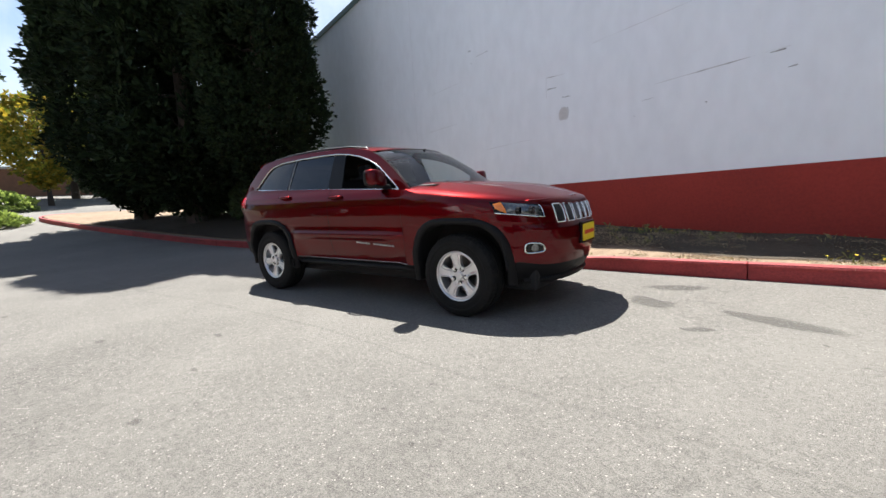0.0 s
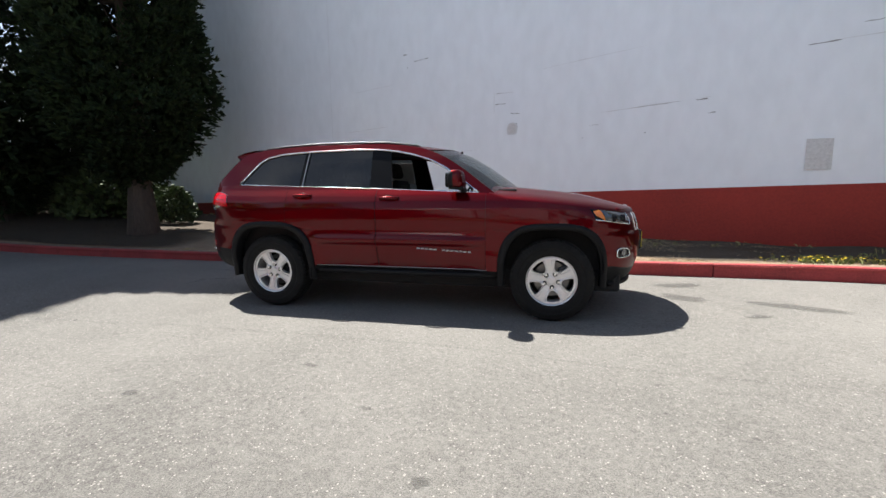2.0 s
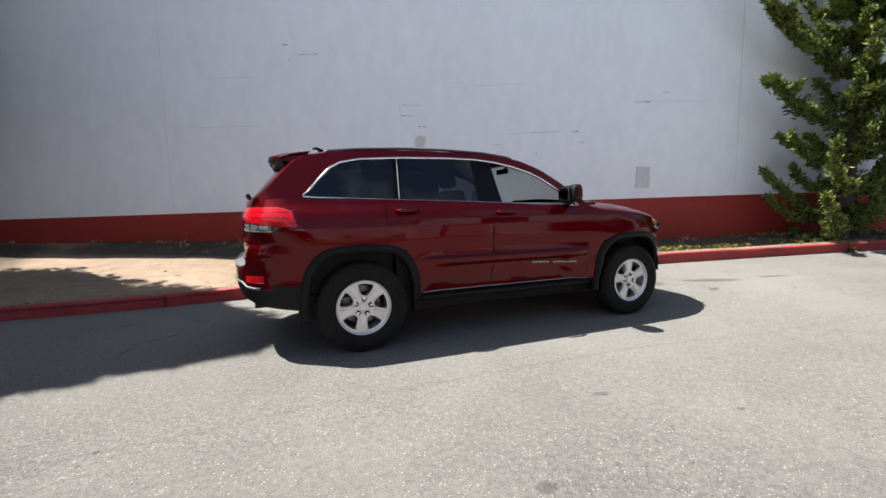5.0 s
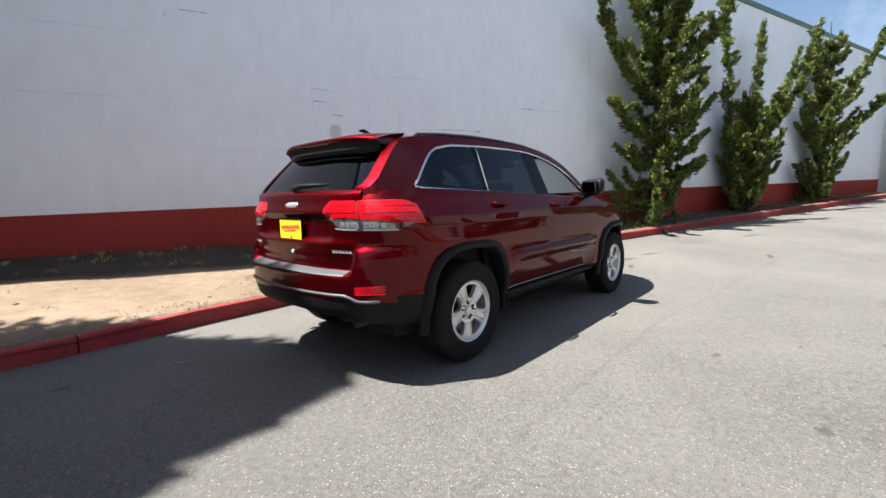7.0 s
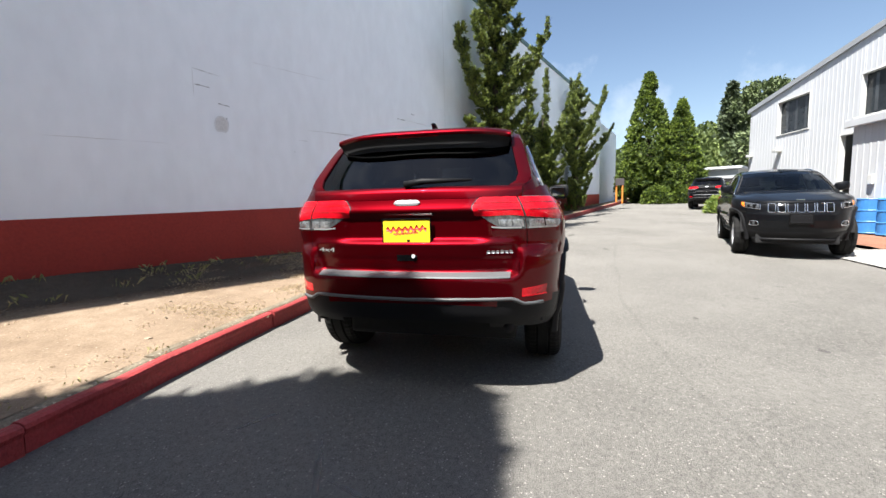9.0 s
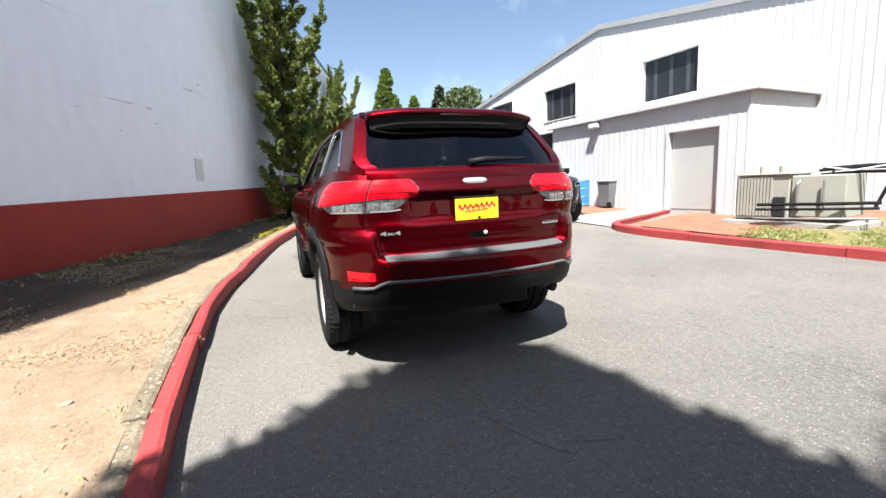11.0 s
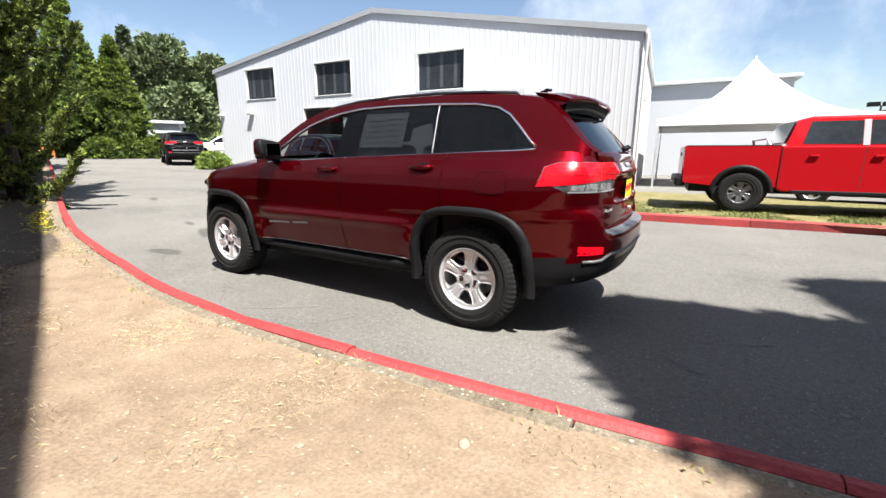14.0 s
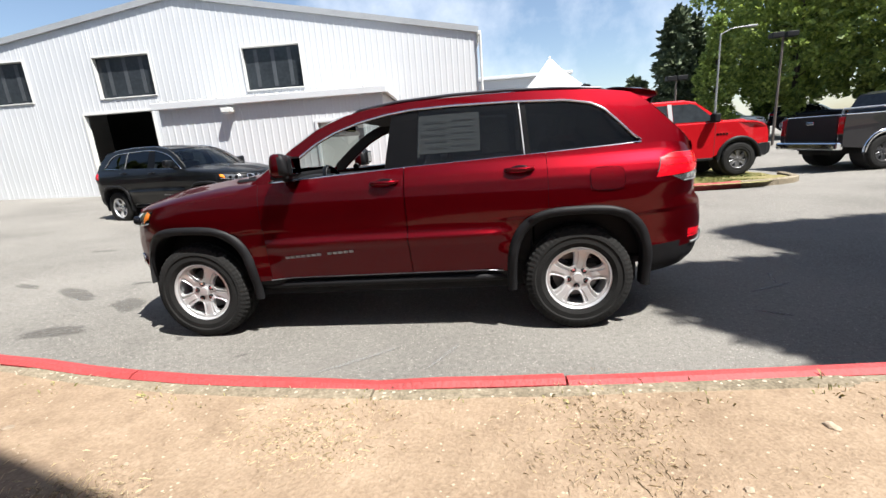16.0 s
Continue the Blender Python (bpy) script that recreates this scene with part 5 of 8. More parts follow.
        for f in cap.data.polygons:
            f.material_index = 1 if f.center.x < -0.035 else 0
        part("mirror_foot", tube([(0.03, -side * 0.02, 0.0), (0.02, side * 0.06, 0.02), (0.0, side * 0.12, 0.04)], [0.035, 0.028, 0.03], 8), PLASTIC, mir, smooth=True)
        part("mirror_lower", box(-0.075, 0.06, side * 0.12 - 0.08, side * 0.12 + 0.08, 0.012, 0.04, 0.01), PLASTIC, mir)
        part("mirror_bezel", box(-0.104, -0.082, side * 0.115 - 0.084, side * 0.115 + 0.084, 0.032, 0.162, 0.02), PLASTIC, mir)
        part("mirror_glass", box(-0.108, -0.103, side * 0.115 - 0.072, side * 0.115 + 0.072, 0.045, 0.150, 0.002), MIRROR, mir)
        # wheels, arches and housings
        for hx in (HUB_X, -HUB_X):
            flare(root, hx, side, PLASTIC)
            rows = []
            for k in range(25):
                a = math.radians(3 + 174 * k / 24)
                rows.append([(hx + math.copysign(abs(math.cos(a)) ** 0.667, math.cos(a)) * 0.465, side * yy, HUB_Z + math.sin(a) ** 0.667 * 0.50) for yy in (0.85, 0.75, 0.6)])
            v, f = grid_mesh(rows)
            raw("wheel_housing", v, f, SHADE_BLACK, root)
            part("housing_wall", box(hx - 0.46, hx + 0.46, side * 0.6 - 0.01, side * 0.6 + 0.01, 0.3, 0.9), SHADE_BLACK, root)
            round_wheel(root, hx, side * 0.80, side, ALLOY, 5, seg=120 if lead else 44)
        part("sill_rail", tube([(-0.98, side * 0.83, 0.41), (-0.9, side * 0.842, 0.405), (0.9, side * 0.842, 0.405), (0.98, side * 0.83, 0.41)], 0.03, 8), PLASTIC, root, smooth=True)
        part("sill_strip", tube([(x, side * (bulge(x, 0.462) + 0.001), 0.462) for x in np.linspace(-0.93, 0.86, 12)], 0.004, 5), STEEL, root, smooth=True)
        part("mud_flap", box(-1.0, -0.985, side * 0.86 - 0.08, side * 0.86 + 0.03, 0.33, 0.43, 0.004), PLASTIC, root)
        # lamps
        tl = empty("tail_lamp", (-2.2, side * 0.7, 1.1))
        tl.parent = root
        tl.matrix_basis = Matrix.Identity(4)
        for a, b in ((2.09, 2.562), (2.568, 2.835)):
            gate = a > 2.5
            tip = lambda t, g=gate: 0.055 * max(0, (t - 0.8) / 0.2) ** 1.5 if g else 0.03 * max(0, (0.2 - t) / 0.2) ** 2
            split = lambda t, g=gate: 1.110 + 0.012 * t * t + 0.006 * math.sin(5 * t) if g else 1.076 + 0.034 * t
            under = lambda t, g=gate: 1.036 + (0.115 * max(0, (t - 0.45) / 0.55) ** 1.6 if g else 0.074 * max(0, (0.42 - t) / 0.42))
            patch("lens_base", a, b, under, lambda t: 1.230 - tip(t), side, 0.001, LAMP_SMOKE, tl, "smoked lamp body", thick=0.008)
            patch("red_lens", a + 0.004, b - 0.004, split, lambda t: 1.227 - tip(t), side, 0.004, LAMP_RED, tl, "bright red lens", dome=0.002, thick=0.008)
            for u, w, z0, z1 in ((0.05, 0.95, 1.192, 1.196), (0.05, 0.9, 1.150, 1.154)):
                patch("lens_rib", a + (b - a) * u, a + (b - a) * w, lambda t: z0, lambda t: z1, side, 0.0075, LAMP_DEEP, tl, m=2, thick=0.003)
            cells = ((0.05, 0.30), (0.32, 0.58)) if gate else ((0.45, 0.68), (0.71, 0.96))
            for u, w in cells:
                patch("clear_lens", a + (b - a) * u, a + (b - a) * w, lambda t: 1.048, lambda t, u=u, w=w: min(1.094, split(u + (w - u) * t) - 0.008), side, 0.003, LAMP_CLEAR, tl, "clear reversing lens", n=6, dome=0.002, thick=0.006)
            patch("lamp_strip", a + (0.03 if gate else 0.2), a + (b - a) * (0.72 if gate else 0.97), lambda t: 1.039 + (0.02 * max(0, t - 0.7) if gate else 0), lambda t: 1.047 + (0.02 * max(0, t - 0.7) if gate else 0), side, 0.004, BADGE, tl, m=2, thick=0.005)
        patch("reflector", 2.37, 2.575, lambda t: 0.636, lambda t: 0.696 - 0.01 * t, side, 0.001, LAMP_RED, root, "red bumper reflector", dome=0.001, thick=0.006)
        hl = empty("head_lamp", (0, 0, 0))
        hl.parent = root
        patch("lens", 0.375, 0.59, lambda t: 0.905 + 0.035 * t, lambda t: 0.992 + 0.045 * t, side, 0.005, LAMP_SMOKE, hl, "clear headlamp lens", dome=0.006)
        patch("amber_lens", 0.593, 0.65, lambda t: 0.94 + 0.045 * t, lambda t: 1.037 - 0.012 * t, side, 0.005, LAMP_AMBER, hl, "amber side marker", dome=0.004)
        patch("lamp_surround", 0.362, 0.662, lambda t: 0.892 + 0.055 * t, lambda t: 1.004 + 0.04 * t, side, 0.0015, GLOSS_BLACK, hl)
        edge_line = [on_body(0.362 + 0.30 * t, 0.893 + 0.055 * t, side, 0.006) for t in [k / 12 for k in range(13)]]
        part("lamp_brow", tube([on_body(0.365, 1.0, side, 0.006), on_body(0.36, 0.95, side, 0.006)] + edge_line, 0.006, 6), CHROME, hl, smooth=True)
        for sc, r in ((0.43, 0.036), (0.515, 0.032)):
            c = on_body(sc, 0.955 + 0.05 * (sc - 0.41), side, 0.008)
            part("lamp_bowl", tube([c - Vector((0.02, 0, 0)), c + Vector((0.012, 0, 0)), c + Vector((0.016, 0, 0))], [r, r, r * 0.8], 18), GLOSS_BLACK, hl)
        fs, fz = 0.455, 0.632
        part("fog_lamp", tube([on_body(fs, fz, side, -0.01), on_body(fs, fz, side, 0.010)], 0.032, 16), LAMP_SMOKE, root)
        ringp = []
        for k in range(32):
            a = k * math.tau / 32
            u, w = math.copysign(abs(math.cos(a)) ** 0.55, math.cos(a)), math.copysign(abs(math.sin(a)) ** 0.55, math.sin(a))
            ringp.append(on_body(fs + 0.062 * u + 0.014 * w * (u < 0), fz + 0.042 * w * (1 + 0.12 * u), side, 0.006))
        part("fog_bezel", tube(ringp, 0.008, 6, closed=True), CHROME, root, "chrome foglamp surround", smooth=True)
        patch("fog_pocket", fs - 0.055, fs + 0.058, lambda t: fz - 0.037, lambda t: fz + 0.037, side, 0.002, GLOSS_BLACK, root)
        # flank lettering is bars: a make's model name
        for k in range(13):
            if k == 5:
                continue
            x = side * 0.0 + 0.19 + 0.53 * k / 12.6
            z = 0.668 - 0.03 * (x - 0.19) / 0.53
            s = 1 + (XF - x) / (XF - XR)
            rows = [[on_body(s + d, z + h * 0.009, side, 0.004) for h in (-1, 1)] for d in (-0.0062, 0.0062)]
            thick_net("badge_bar", rows, BADGE, root, 0.003)
    # fuel flap on the left flank
    rows = [[(x, body_w(x, z) + 0.0035, z) for z in (1.02, 1.06, 1.11, 1.16)] for x in np.linspace(-1.745, -1.53, 7)]
    thick_net("fuel_flap", rows, coat, root, 0.004)
    seam = []
    for k in range(40):
        a = k * math.tau / 40
        x = -1.638 + 0.112 * math.copysign(abs(math.cos(a)) ** 0.55, math.cos(a))
        z = 1.09 + 0.076 * math.copysign(abs(math.sin(a)) ** 0.55, math.sin(a))
        seam.append((x, body_w(x, z) + 0.003, z))
    part("flap_seam", tube(seam, 0.0014, 5, closed=True), GLOSS_BLACK, root)
    # screen, roof, rear glass
    def span(x_list, lift, push, name, mat, out=0.0, inset=1.0, n=14):
        rows = []
        for i, x in enumerate(x_list):
            t = i / (len(x_list) - 1)
            z = lerp(ROOF_EDGE, x)
            w = cab_y(x, z) * inset
            row = []
            for v in range(-n, n + 1):
                q = v / n
                b = 1 - abs(q) ** 2.3
                row.append((x + push(t) * b, w * q, z + lift(t) * b + out))
            rows.append(row)
        v, f = grid_mesh(rows)
        o = raw(name, v, f, mat, root, smooth=True)
        o.visible_shadow = mat is not CLEAR
        return o
    xw = [0.92, 0.88, 0.84, 0.8, 0.76, 0.72, 0.68, 0.64, 0.6, 0.56, 0.52, 0.48, 0.44, 0.4, 0.36, 0.32, 0.28, 0.24]
    span(xw, lambda t: 0.035, lambda t: 0.20 - 0.03 * t, "windscreen", CLEAR, -0.004, 0.97)
    xr = [0.24, 0.16, 0.06, -0.1, -0.3, -0.6, -0.9, -1.2, -1.5, -1.7, -1.8, -1.87, -1.92]
    span(xr, lambda t: 0.035 + 0.015 * math.sin(t * 3.1), lambda t: 0.17 * max(0, 1 - t * 6) - 0.06 * max(0, t * 4 - 3), "roof", coat)
    span([0.2] + xr[1:-1], lambda t: 0.033 + 0.015 * math.sin(t * 3.1), lambda t: 0.13 * max(0, 1 - t * 6), "headliner", LINER, -0.035, 0.97)
    xb = [-1.92, -1.97, -2.02, -2.07, -2.12, -2.17, -2.22, -2.25, -2.285]
    span(xb[:-1], lambda t: 0.035 * (1 - t), lambda t: -0.06, "rear_glass", TINT, 0.0, 0.985)
    # body-coloured rear pillars beside the glass
    for side in (-1, 1):
        rows = []
        for i, x in enumerate(xb):
            z = lerp(ROOF_EDGE, x)
            w = cab_y(x, z)
            full = 1.0 if i < len(xb) - 1 else 0.6
            rows.append([(x + o * full + 0.012 * (1 - full), side * w * (1 - k * full), z + d * full - 0.016 * (1 - full)) for k, o, d in ((0.0, 0.0, 0.002), (0.05, -0.014, 0.006), (0.105, -0.022, 0.008))])
        thick_net("rear_pillar", rows, coat, root, 0.012)
    # panel under the rear glass
    rows = []
    for k in range(-24, 25):
        q = math.sin(k / 24 * math.pi / 2)
        b = 1 - abs(q) ** 2.3
        w = cab_y(-2.25, 1.29)
        hi = Vector((-2.25 - 0.06 * b - 0.012, w * q, 1.292 + 0.004 * b))
        lo = tail_p(w * q, 1.222, 0.002)
        mid = (hi + lo) / 2 + Vector((-0.004, 0, 0.003))
        rows.append([lo, mid, hi, hi + Vector((0.014, 0, 0.0))])
    thick_net("tailgate_brow", rows, coat, root, 0.006)
    # tail spoiler
    rows = []
    for k in range(-14, 15):
        q = k / 14
        b = 1 - abs(q) ** 4
        y = 0.60 * q
        rows.append([(-1.80, y, 1.692 + 0.035 * (1 - abs(q) ** 2.2)), (-1.95 - 0.05 * b, y, 1.668 + 0.03 * b), (-2.04 - 0.09 * b, y, 1.640 + 0.025 * b), (-2.05 - 0.09 * b, y, 1.615 + 0.025 * b), (-1.98 - 0.05 * b, y, 1.595 + 0.02 * b), (-1.88, y * 1.02, 1.62)])
    v, f = grid_mesh(rows)
    raw("tail_spoiler", v, f + [tuple(range(6)), tuple(range(len(v) - 6, len(v)))[::-1]], coat, root, smooth=True)
    rows = [[(-2.035 - 0.088 * (1 - abs(q) ** 4), 0.595 * q, 1.612 + 0.025 * (1 - abs(q) ** 4)), (-1.995 - 0.09 * (1 - abs(q) ** 4), 0.575 * q, 1.535 + 0.02 * (1 - abs(q) ** 4))] for q in [k / 14 for k in range(-14, 15)]]
    thick_net("spoiler_underside", rows, SHADE_BLACK, root, 0.008)
    part("brake_light", box(-2.135, -2.12, -0.14, 0.14, 1.628, 1.642, 0.003), LAMP_DEEP, root)
    part("aerial_fin", tube([(-1.62, 0, 1.74), (-1.69, 0, 1.785), (-1.73, 0, 1.78)], [0.03, 0.016, 0.01], 8), GLOSS_BLACK, root, smooth=True)
    part("wiper", tube([(-2.32, 0.035, 1.315), (-2.325, -0.08, 1.33), (-2.305, -0.385, 1.332)], [0.022, 0.02, 0.007], 8), PLASTIC, root, smooth=True)
    # tail details
    rows = []
    for k in range(-20, 21):
        y = 0.615 * k / 20
        rows.append([tail_p(y, z, o) for z, o in ((0.752, 0.002), (0.758, 0.005), (0.765, 0.008), (0.774, 0.010), (0.781, 0.006))])
    thick_net("step_pad", rows, SATIN, root, 0.006, "grey step pad on the bumper")
    lip = [(0.80, 0.590), (0.74, 0.590), (0.69, 0.594), (0.655, 0.615), (0.62, 0.628), (0.5, 0.628), (0.25, 0.625), (0.0, 0.622)]
    lip = [tail_p(y, z, 0.003) for y, z in lip] + [tail_p(-y, z, 0.003) for y, z in lip[-2::-1]]
    part("bumper_lip", tube(lip, 0.011, 8), SATIN, root, smooth=True)
    pl = part("number_plate", box(-2.3720, -2.3620, -0.135, 0.168, 0.948, 1.104, 0.003), PLATE_YELLOW if lead else PLASTIC, root, "yellow dealer plate in black frame" if lead else "black plate holder")
    for a, b, c, d in ((-0.141, 0.174, 1.098, 1.108), (-0.141, 0.174, 0.940, 0.948), (-0.141, -0.134, 0.948, 1.100), (0.167, 0.174, 0.948, 1.100), (0.105, 0.17, 0.946, 0.960), (-0.137, -0.075, 0.946, 0.960)):
        part("plate_frame", box(-2.3765, -2.3600, a, b, c, d, 0.002), GLOSS_BLACK, pl)
    for half, lift, amp, y0, y1 in ((0.013, 1.042, 0.010, 0.145, -0.112), (0.004, 1.016, 0.004, 0.10, -0.06)):
        rows = []
        for k in range(49):
            y = y0 + (y1 - y0) * k / 48
            c = lift + amp * math.sin(k * 0.9) + 0.012 * (k / 48 - 0.5)
            h = half * (0.55 + 0.45 * abs(math.sin(k * 0.55 + 0.4)))
            rows.append([(-2.3745, y, c - h), (-2.3745, y, c + h)])
        thick_net("plate_mark", rows, PLATE_RED if lead else PLASTIC, pl, 0.0015)
    part("plate_mark", box(-2.3745, -2.3725, -0.005, 0.012, 0.965, 0.978), GLOSS_BLACK, pl)
    rows = [[tail_p(y, z, 0.002) for z in (0.846, 0.856, 0.874, 0.884)] for y in np.linspace(-0.05, 0.08, 6)]
    thick_net("tailgate_handle", rows, GLOSS_BLACK, root, 0.004)
    part("lock_cap", tube([tail_p(-0.03, 0.876, 0.012), tail_p(-0.03, 0.876, -0.01)], 0.012, 10), WHITE_PAINT, root)
    # the make's badge as one plain rounded shape, the trim name as bars
    rows = []
    for k in range(17):
        y = 0.098 - 0.168 * k / 16
        h = 0.016 * (1 - abs(k / 8 - 1) ** 6) ** 0.5 + 0.002
        rows.append([tail_p(y, 1.201 - h, 0.002), tail_p(y, 1.201 - h * 0.6, 0.008), tail_p(y, 1.201 + h * 0.6, 0.008), tail_p(y, 1.201 + h, 0.002)])
    thick_net("badge_shape", rows, BADGE, root, 0.003)
    for k in range(6):
        y = -0.478 - 0.026 * k
        rows = [[tail_p(y - d, z, 0.003) for z in (0.892, 0.908)] for d in (0.0, 0.009, 0.018)]
        thick_net("badge_bar", rows, BADGE, root, 0.003)
    bars_of_text(root, "4x4", Matrix.Translation(tail_p(0.572, 0.91, 0.004)) @ Matrix(((0, 0, -1, 0), (-1, 0, 0, 0), (0, 1, 0, 0), (0, 0, 0, 1))) @ Matrix.Rotation(radians(-12), 4, "Y") @ Matrix.Diagonal((1.5, 0.62, 1, 1)), 0.056, BADGE)
    part("exhaust_tip", tube([(-2.1, -0.60, 0.43), (-2.30, -0.60, 0.425)], 0.03, 14), SHADE_BLACK, root, smooth=True)
    # nose: slotted grille, plate
    for k in range(7):
        y = (k - 3) * 0.138
        fr = lambda yy, z: max(on_x(yy, z), 0)
        pts = []
        for a in range(24):
            an = (a + 0.5) * math.tau / 24
            yy = y + 0.052 * math.copysign(abs(math.cos(an)) ** 0.22, math.cos(an))
            z = 0.915 + 0.080 * math.copysign(abs(math.sin(an)) ** 0.22, math.sin(an))
            pts.append((on_x(yy, z) + 0.003, yy, z))
        part("grille_slot", tube(pts, 0.0075, 6, closed=True), CHROME, root, "chrome-ringed grille slot", smooth=True)
        rows = [[(on_x(yy, z) + 0.002, yy, z) for z in np.linspace(0.838, 0.992, 7)] for yy in np.linspace(y - 0.05, y + 0.05, 6)]
        thick_net("grille_mesh", rows, GLOSS_BLACK, root, 0.004)
    part("bonnet_lip", tube([(on_x(y, 1.03) + 0.0, y, 1.028 + 0.008 * (1 - (y / 0.66) ** 2)) for y in np.linspace(-0.66, 0.66, 25)], 0.016, 8), coat, root, smooth=True)
    part("front_badge", box(on_x(0, 1.03) - 0.012, on_x(0, 1.03) + 0.006, -0.06, 0.06, 1.046, 1.064, 0.004), CHROME, root)
    fp = on_x(0, 0.71)
    part("number_plate", box(fp + 0.016, fp + 0.026, -0.155, 0.155, 0.635, 0.79, 0.003), PLATE_YELLOW if lead else PLASTIC, root, "yellow dealer plate" if lead else "black plate holder")
    part("plate_frame", box(fp - 0.01, fp + 0.018, -0.175, 0.175, 0.615, 0.81, 0.004), GLOSS_BLACK, root)
    part("plate_mark", box(fp + 0.027, fp + 0.029, -0.13, 0.13, 0.695, 0.73), PLATE_RED if lead else PLASTIC, root)
    part("skid_lip", tube([on_body(s, 0.33, sd, 0.004) for sd, s in [(1, a) for a in (0.5, 0.4, 0.3, 0.2, 0.1, 0.0)] + [(-1, a) for a in (0.1, 0.2, 0.3, 0.4, 0.5)]], 0.03, 8), PLASTIC, root, smooth=True)
    for yy in (0.3, -0.35):
        part("front_wiper", tube([(1.07, yy, 1.215), (1.03, yy + 0.2, 1.237), (1.0, yy + 0.42, 1.245)], 0.007, 6), PLASTIC, root)
    part("cowl", box(0.88, 1.12, -0.72, 0.72, 1.17, 1.235, 0.02), PLASTIC, root)
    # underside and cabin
    part("underbody", box(-1.95, 2.1, -0.62, 0.62, 0.24, 0.46, 0.03), SHADE_BLACK, root)
    part("rear_closing", box(-2.28, -1.95, -0.62, 0.62, 0.45, 0.58, 0.03), PLASTIC, root)
    part("cabin_floor", box(-2.2, 0.95, -0.80, 0.80, 0.46, 0.50), SHADE_BLACK, root)
    for side in (-1, 1):
        part("door_lining", box(-1.15, 0.85, side * 0.79 - 0.03, side * 0.79 + 0.03, 0.5, 1.17, 0.02), PLASTIC, root)
        part("load_lining", box(-2.15, -1.15, side * 0.74 - 0.03, side * 0.74 + 0.03, 0.5, 1.2, 0.02), PLASTIC, root)
        for sx in (-0.05, -1.05):
            seat = part("seat", box(sx - 0.25, sx + 0.27, side * 0.37 - 0.25, side * 0.37 + 0.25, 0.60, 0.80, 0.06), SEAT, root)
            m = Matrix.Translation((sx - 0.24, side * 0.37, 0.72)) @ Matrix.Rotation(radians(-14), 4, "Y")
            part("backrest", box(-0.07, 0.07, -0.24, 0.24, 0, 0.66, 0.05, m), SEAT, seat)
            part("headrest", box(-0.05, 0.05, -0.14, 0.14, 0.69, 0.88, 0.04, m), SEAT, seat)
    part("dashboard", box(0.55, 1.0, -0.76, 0.76, 0.85, 1.17, 0.07), PLASTIC, root)
    part("instrument_hood", box(0.48, 0.72, 0.2, 0.56, 1.1, 1.22, 0.05), PLASTIC, root)
    wm = Matrix.Translation((0.42, 0.38, 1.11)) @ Matrix.Rotation(radians(-66), 4, "Y")
    part("steering_wheel", tube([wm @ Vector((0.185 * math.cos(k * math.tau / 32), 0.185 * math.sin(k * math.tau / 32), 0)) for k in range(32)], 0.016, 8, closed=True), GLOSS_BLACK, root, smooth=True)
    part("steering_hub", box(-0.06, 0.06, -0.16, 0.16, -0.03, 0.02, 0.02, wm), PLASTIC, root)
    part("steering_column", tube([wm @ Vector((0, 0, 0)), (0.65, 0.38, 0.95)], 0.035, 8), PLASTIC, root)
    part("cabin_mirror", box(0.36, 0.39, -0.12, 0.12, 1.56, 1.62, 0.012), GLOSS_BLACK, root)
    part("mirror_stalk", tube([(0.38, 0, 1.61), (0.46, 0, 1.66)], 0.012, 6), GLOSS_BLACK, root)
    # price sheet behind the left rear door glass
    if lead:
        def lay(x0, x1, z0, z1, mat, name, inn, par, lab=""):
            rows = [[(x, cab_y(x, z) - inn, z) for z in (z0, (z0 + z1) / 2, z1)] for x in np.linspace(x0, x1, 5)]
            return thick_net(name, rows, mat, par, 0.0015, lab)
        sh = lay(-0.80, -0.36, 1.33, 1.60, PAPER, "price_sheet", 0.014, root, "printed price sheet stuck inside the glass")
        INK = shade("printed_ink", (0.21, 0.21, 0.22), 0.7, bump=0)
        for k in range(5):
            lay(-0.76 + 0.02 * (k % 2), -0.60, 1.37 + 0.045 * k, 1.378 + 0.045 * k, INK, "printed_line", 0.0115, sh)
            lay(-0.56, -0.42 + 0.02 * (k % 3), 1.36 + 0.045 * k, 1.375 + 0.045 * k, INK, "printed_line", 0.0115, sh)
    return root


def on_x(y, z):
    """How far the nose reaches at a place across it."""
    k = min(1.0, abs(y) / bulge(1.9, z))
    return XF + (lerp(NOSE_X, z) - XF) * (1 - k ** 2.5) ** (1 / NOSE_N)


suv((0, 0, 0), 0, CHERRY, "deep cherry red sport utility vehicle with its front windows open")


# ---- other vehicles ----
def prism(outline, half, taper, material, name, parent, bevel=0.03, label=""):
    """A side outline in (x, z) drawn out across the car, narrowing with height as taper(z) says."""
    bm = bmesh.new()
    L = [bm.verts.new((x, half * taper(z), z)) for x, z in outline]
    Rr = [bm.verts.new((x, -half * taper(z), z)) for x, z in outline]
    n = len(outline)
    bm.faces.new(L)
    bm.faces.new(Rr[::-1])
    for i in range(n):
        bm.faces.new((L[i], Rr[i], Rr[(i + 1) % n], L[(i + 1) % n]))
    bmesh.ops.recalc_face_normals(bm, faces=bm.faces[:])
    if bevel:
        rim = [e for e in bm.edges if abs(e.verts[0].co.y - e.verts[1].co.y) < 0.12 * half + 1e-3 and e.verts[0].co.y * e.verts[1].co.y > 0]
        bmesh.ops.bevel(bm, geom=rim, offset=bevel, segments=3, affect="EDGES", profile=0.5)
    return part(name, bm, material, parent, label, smooth=False)


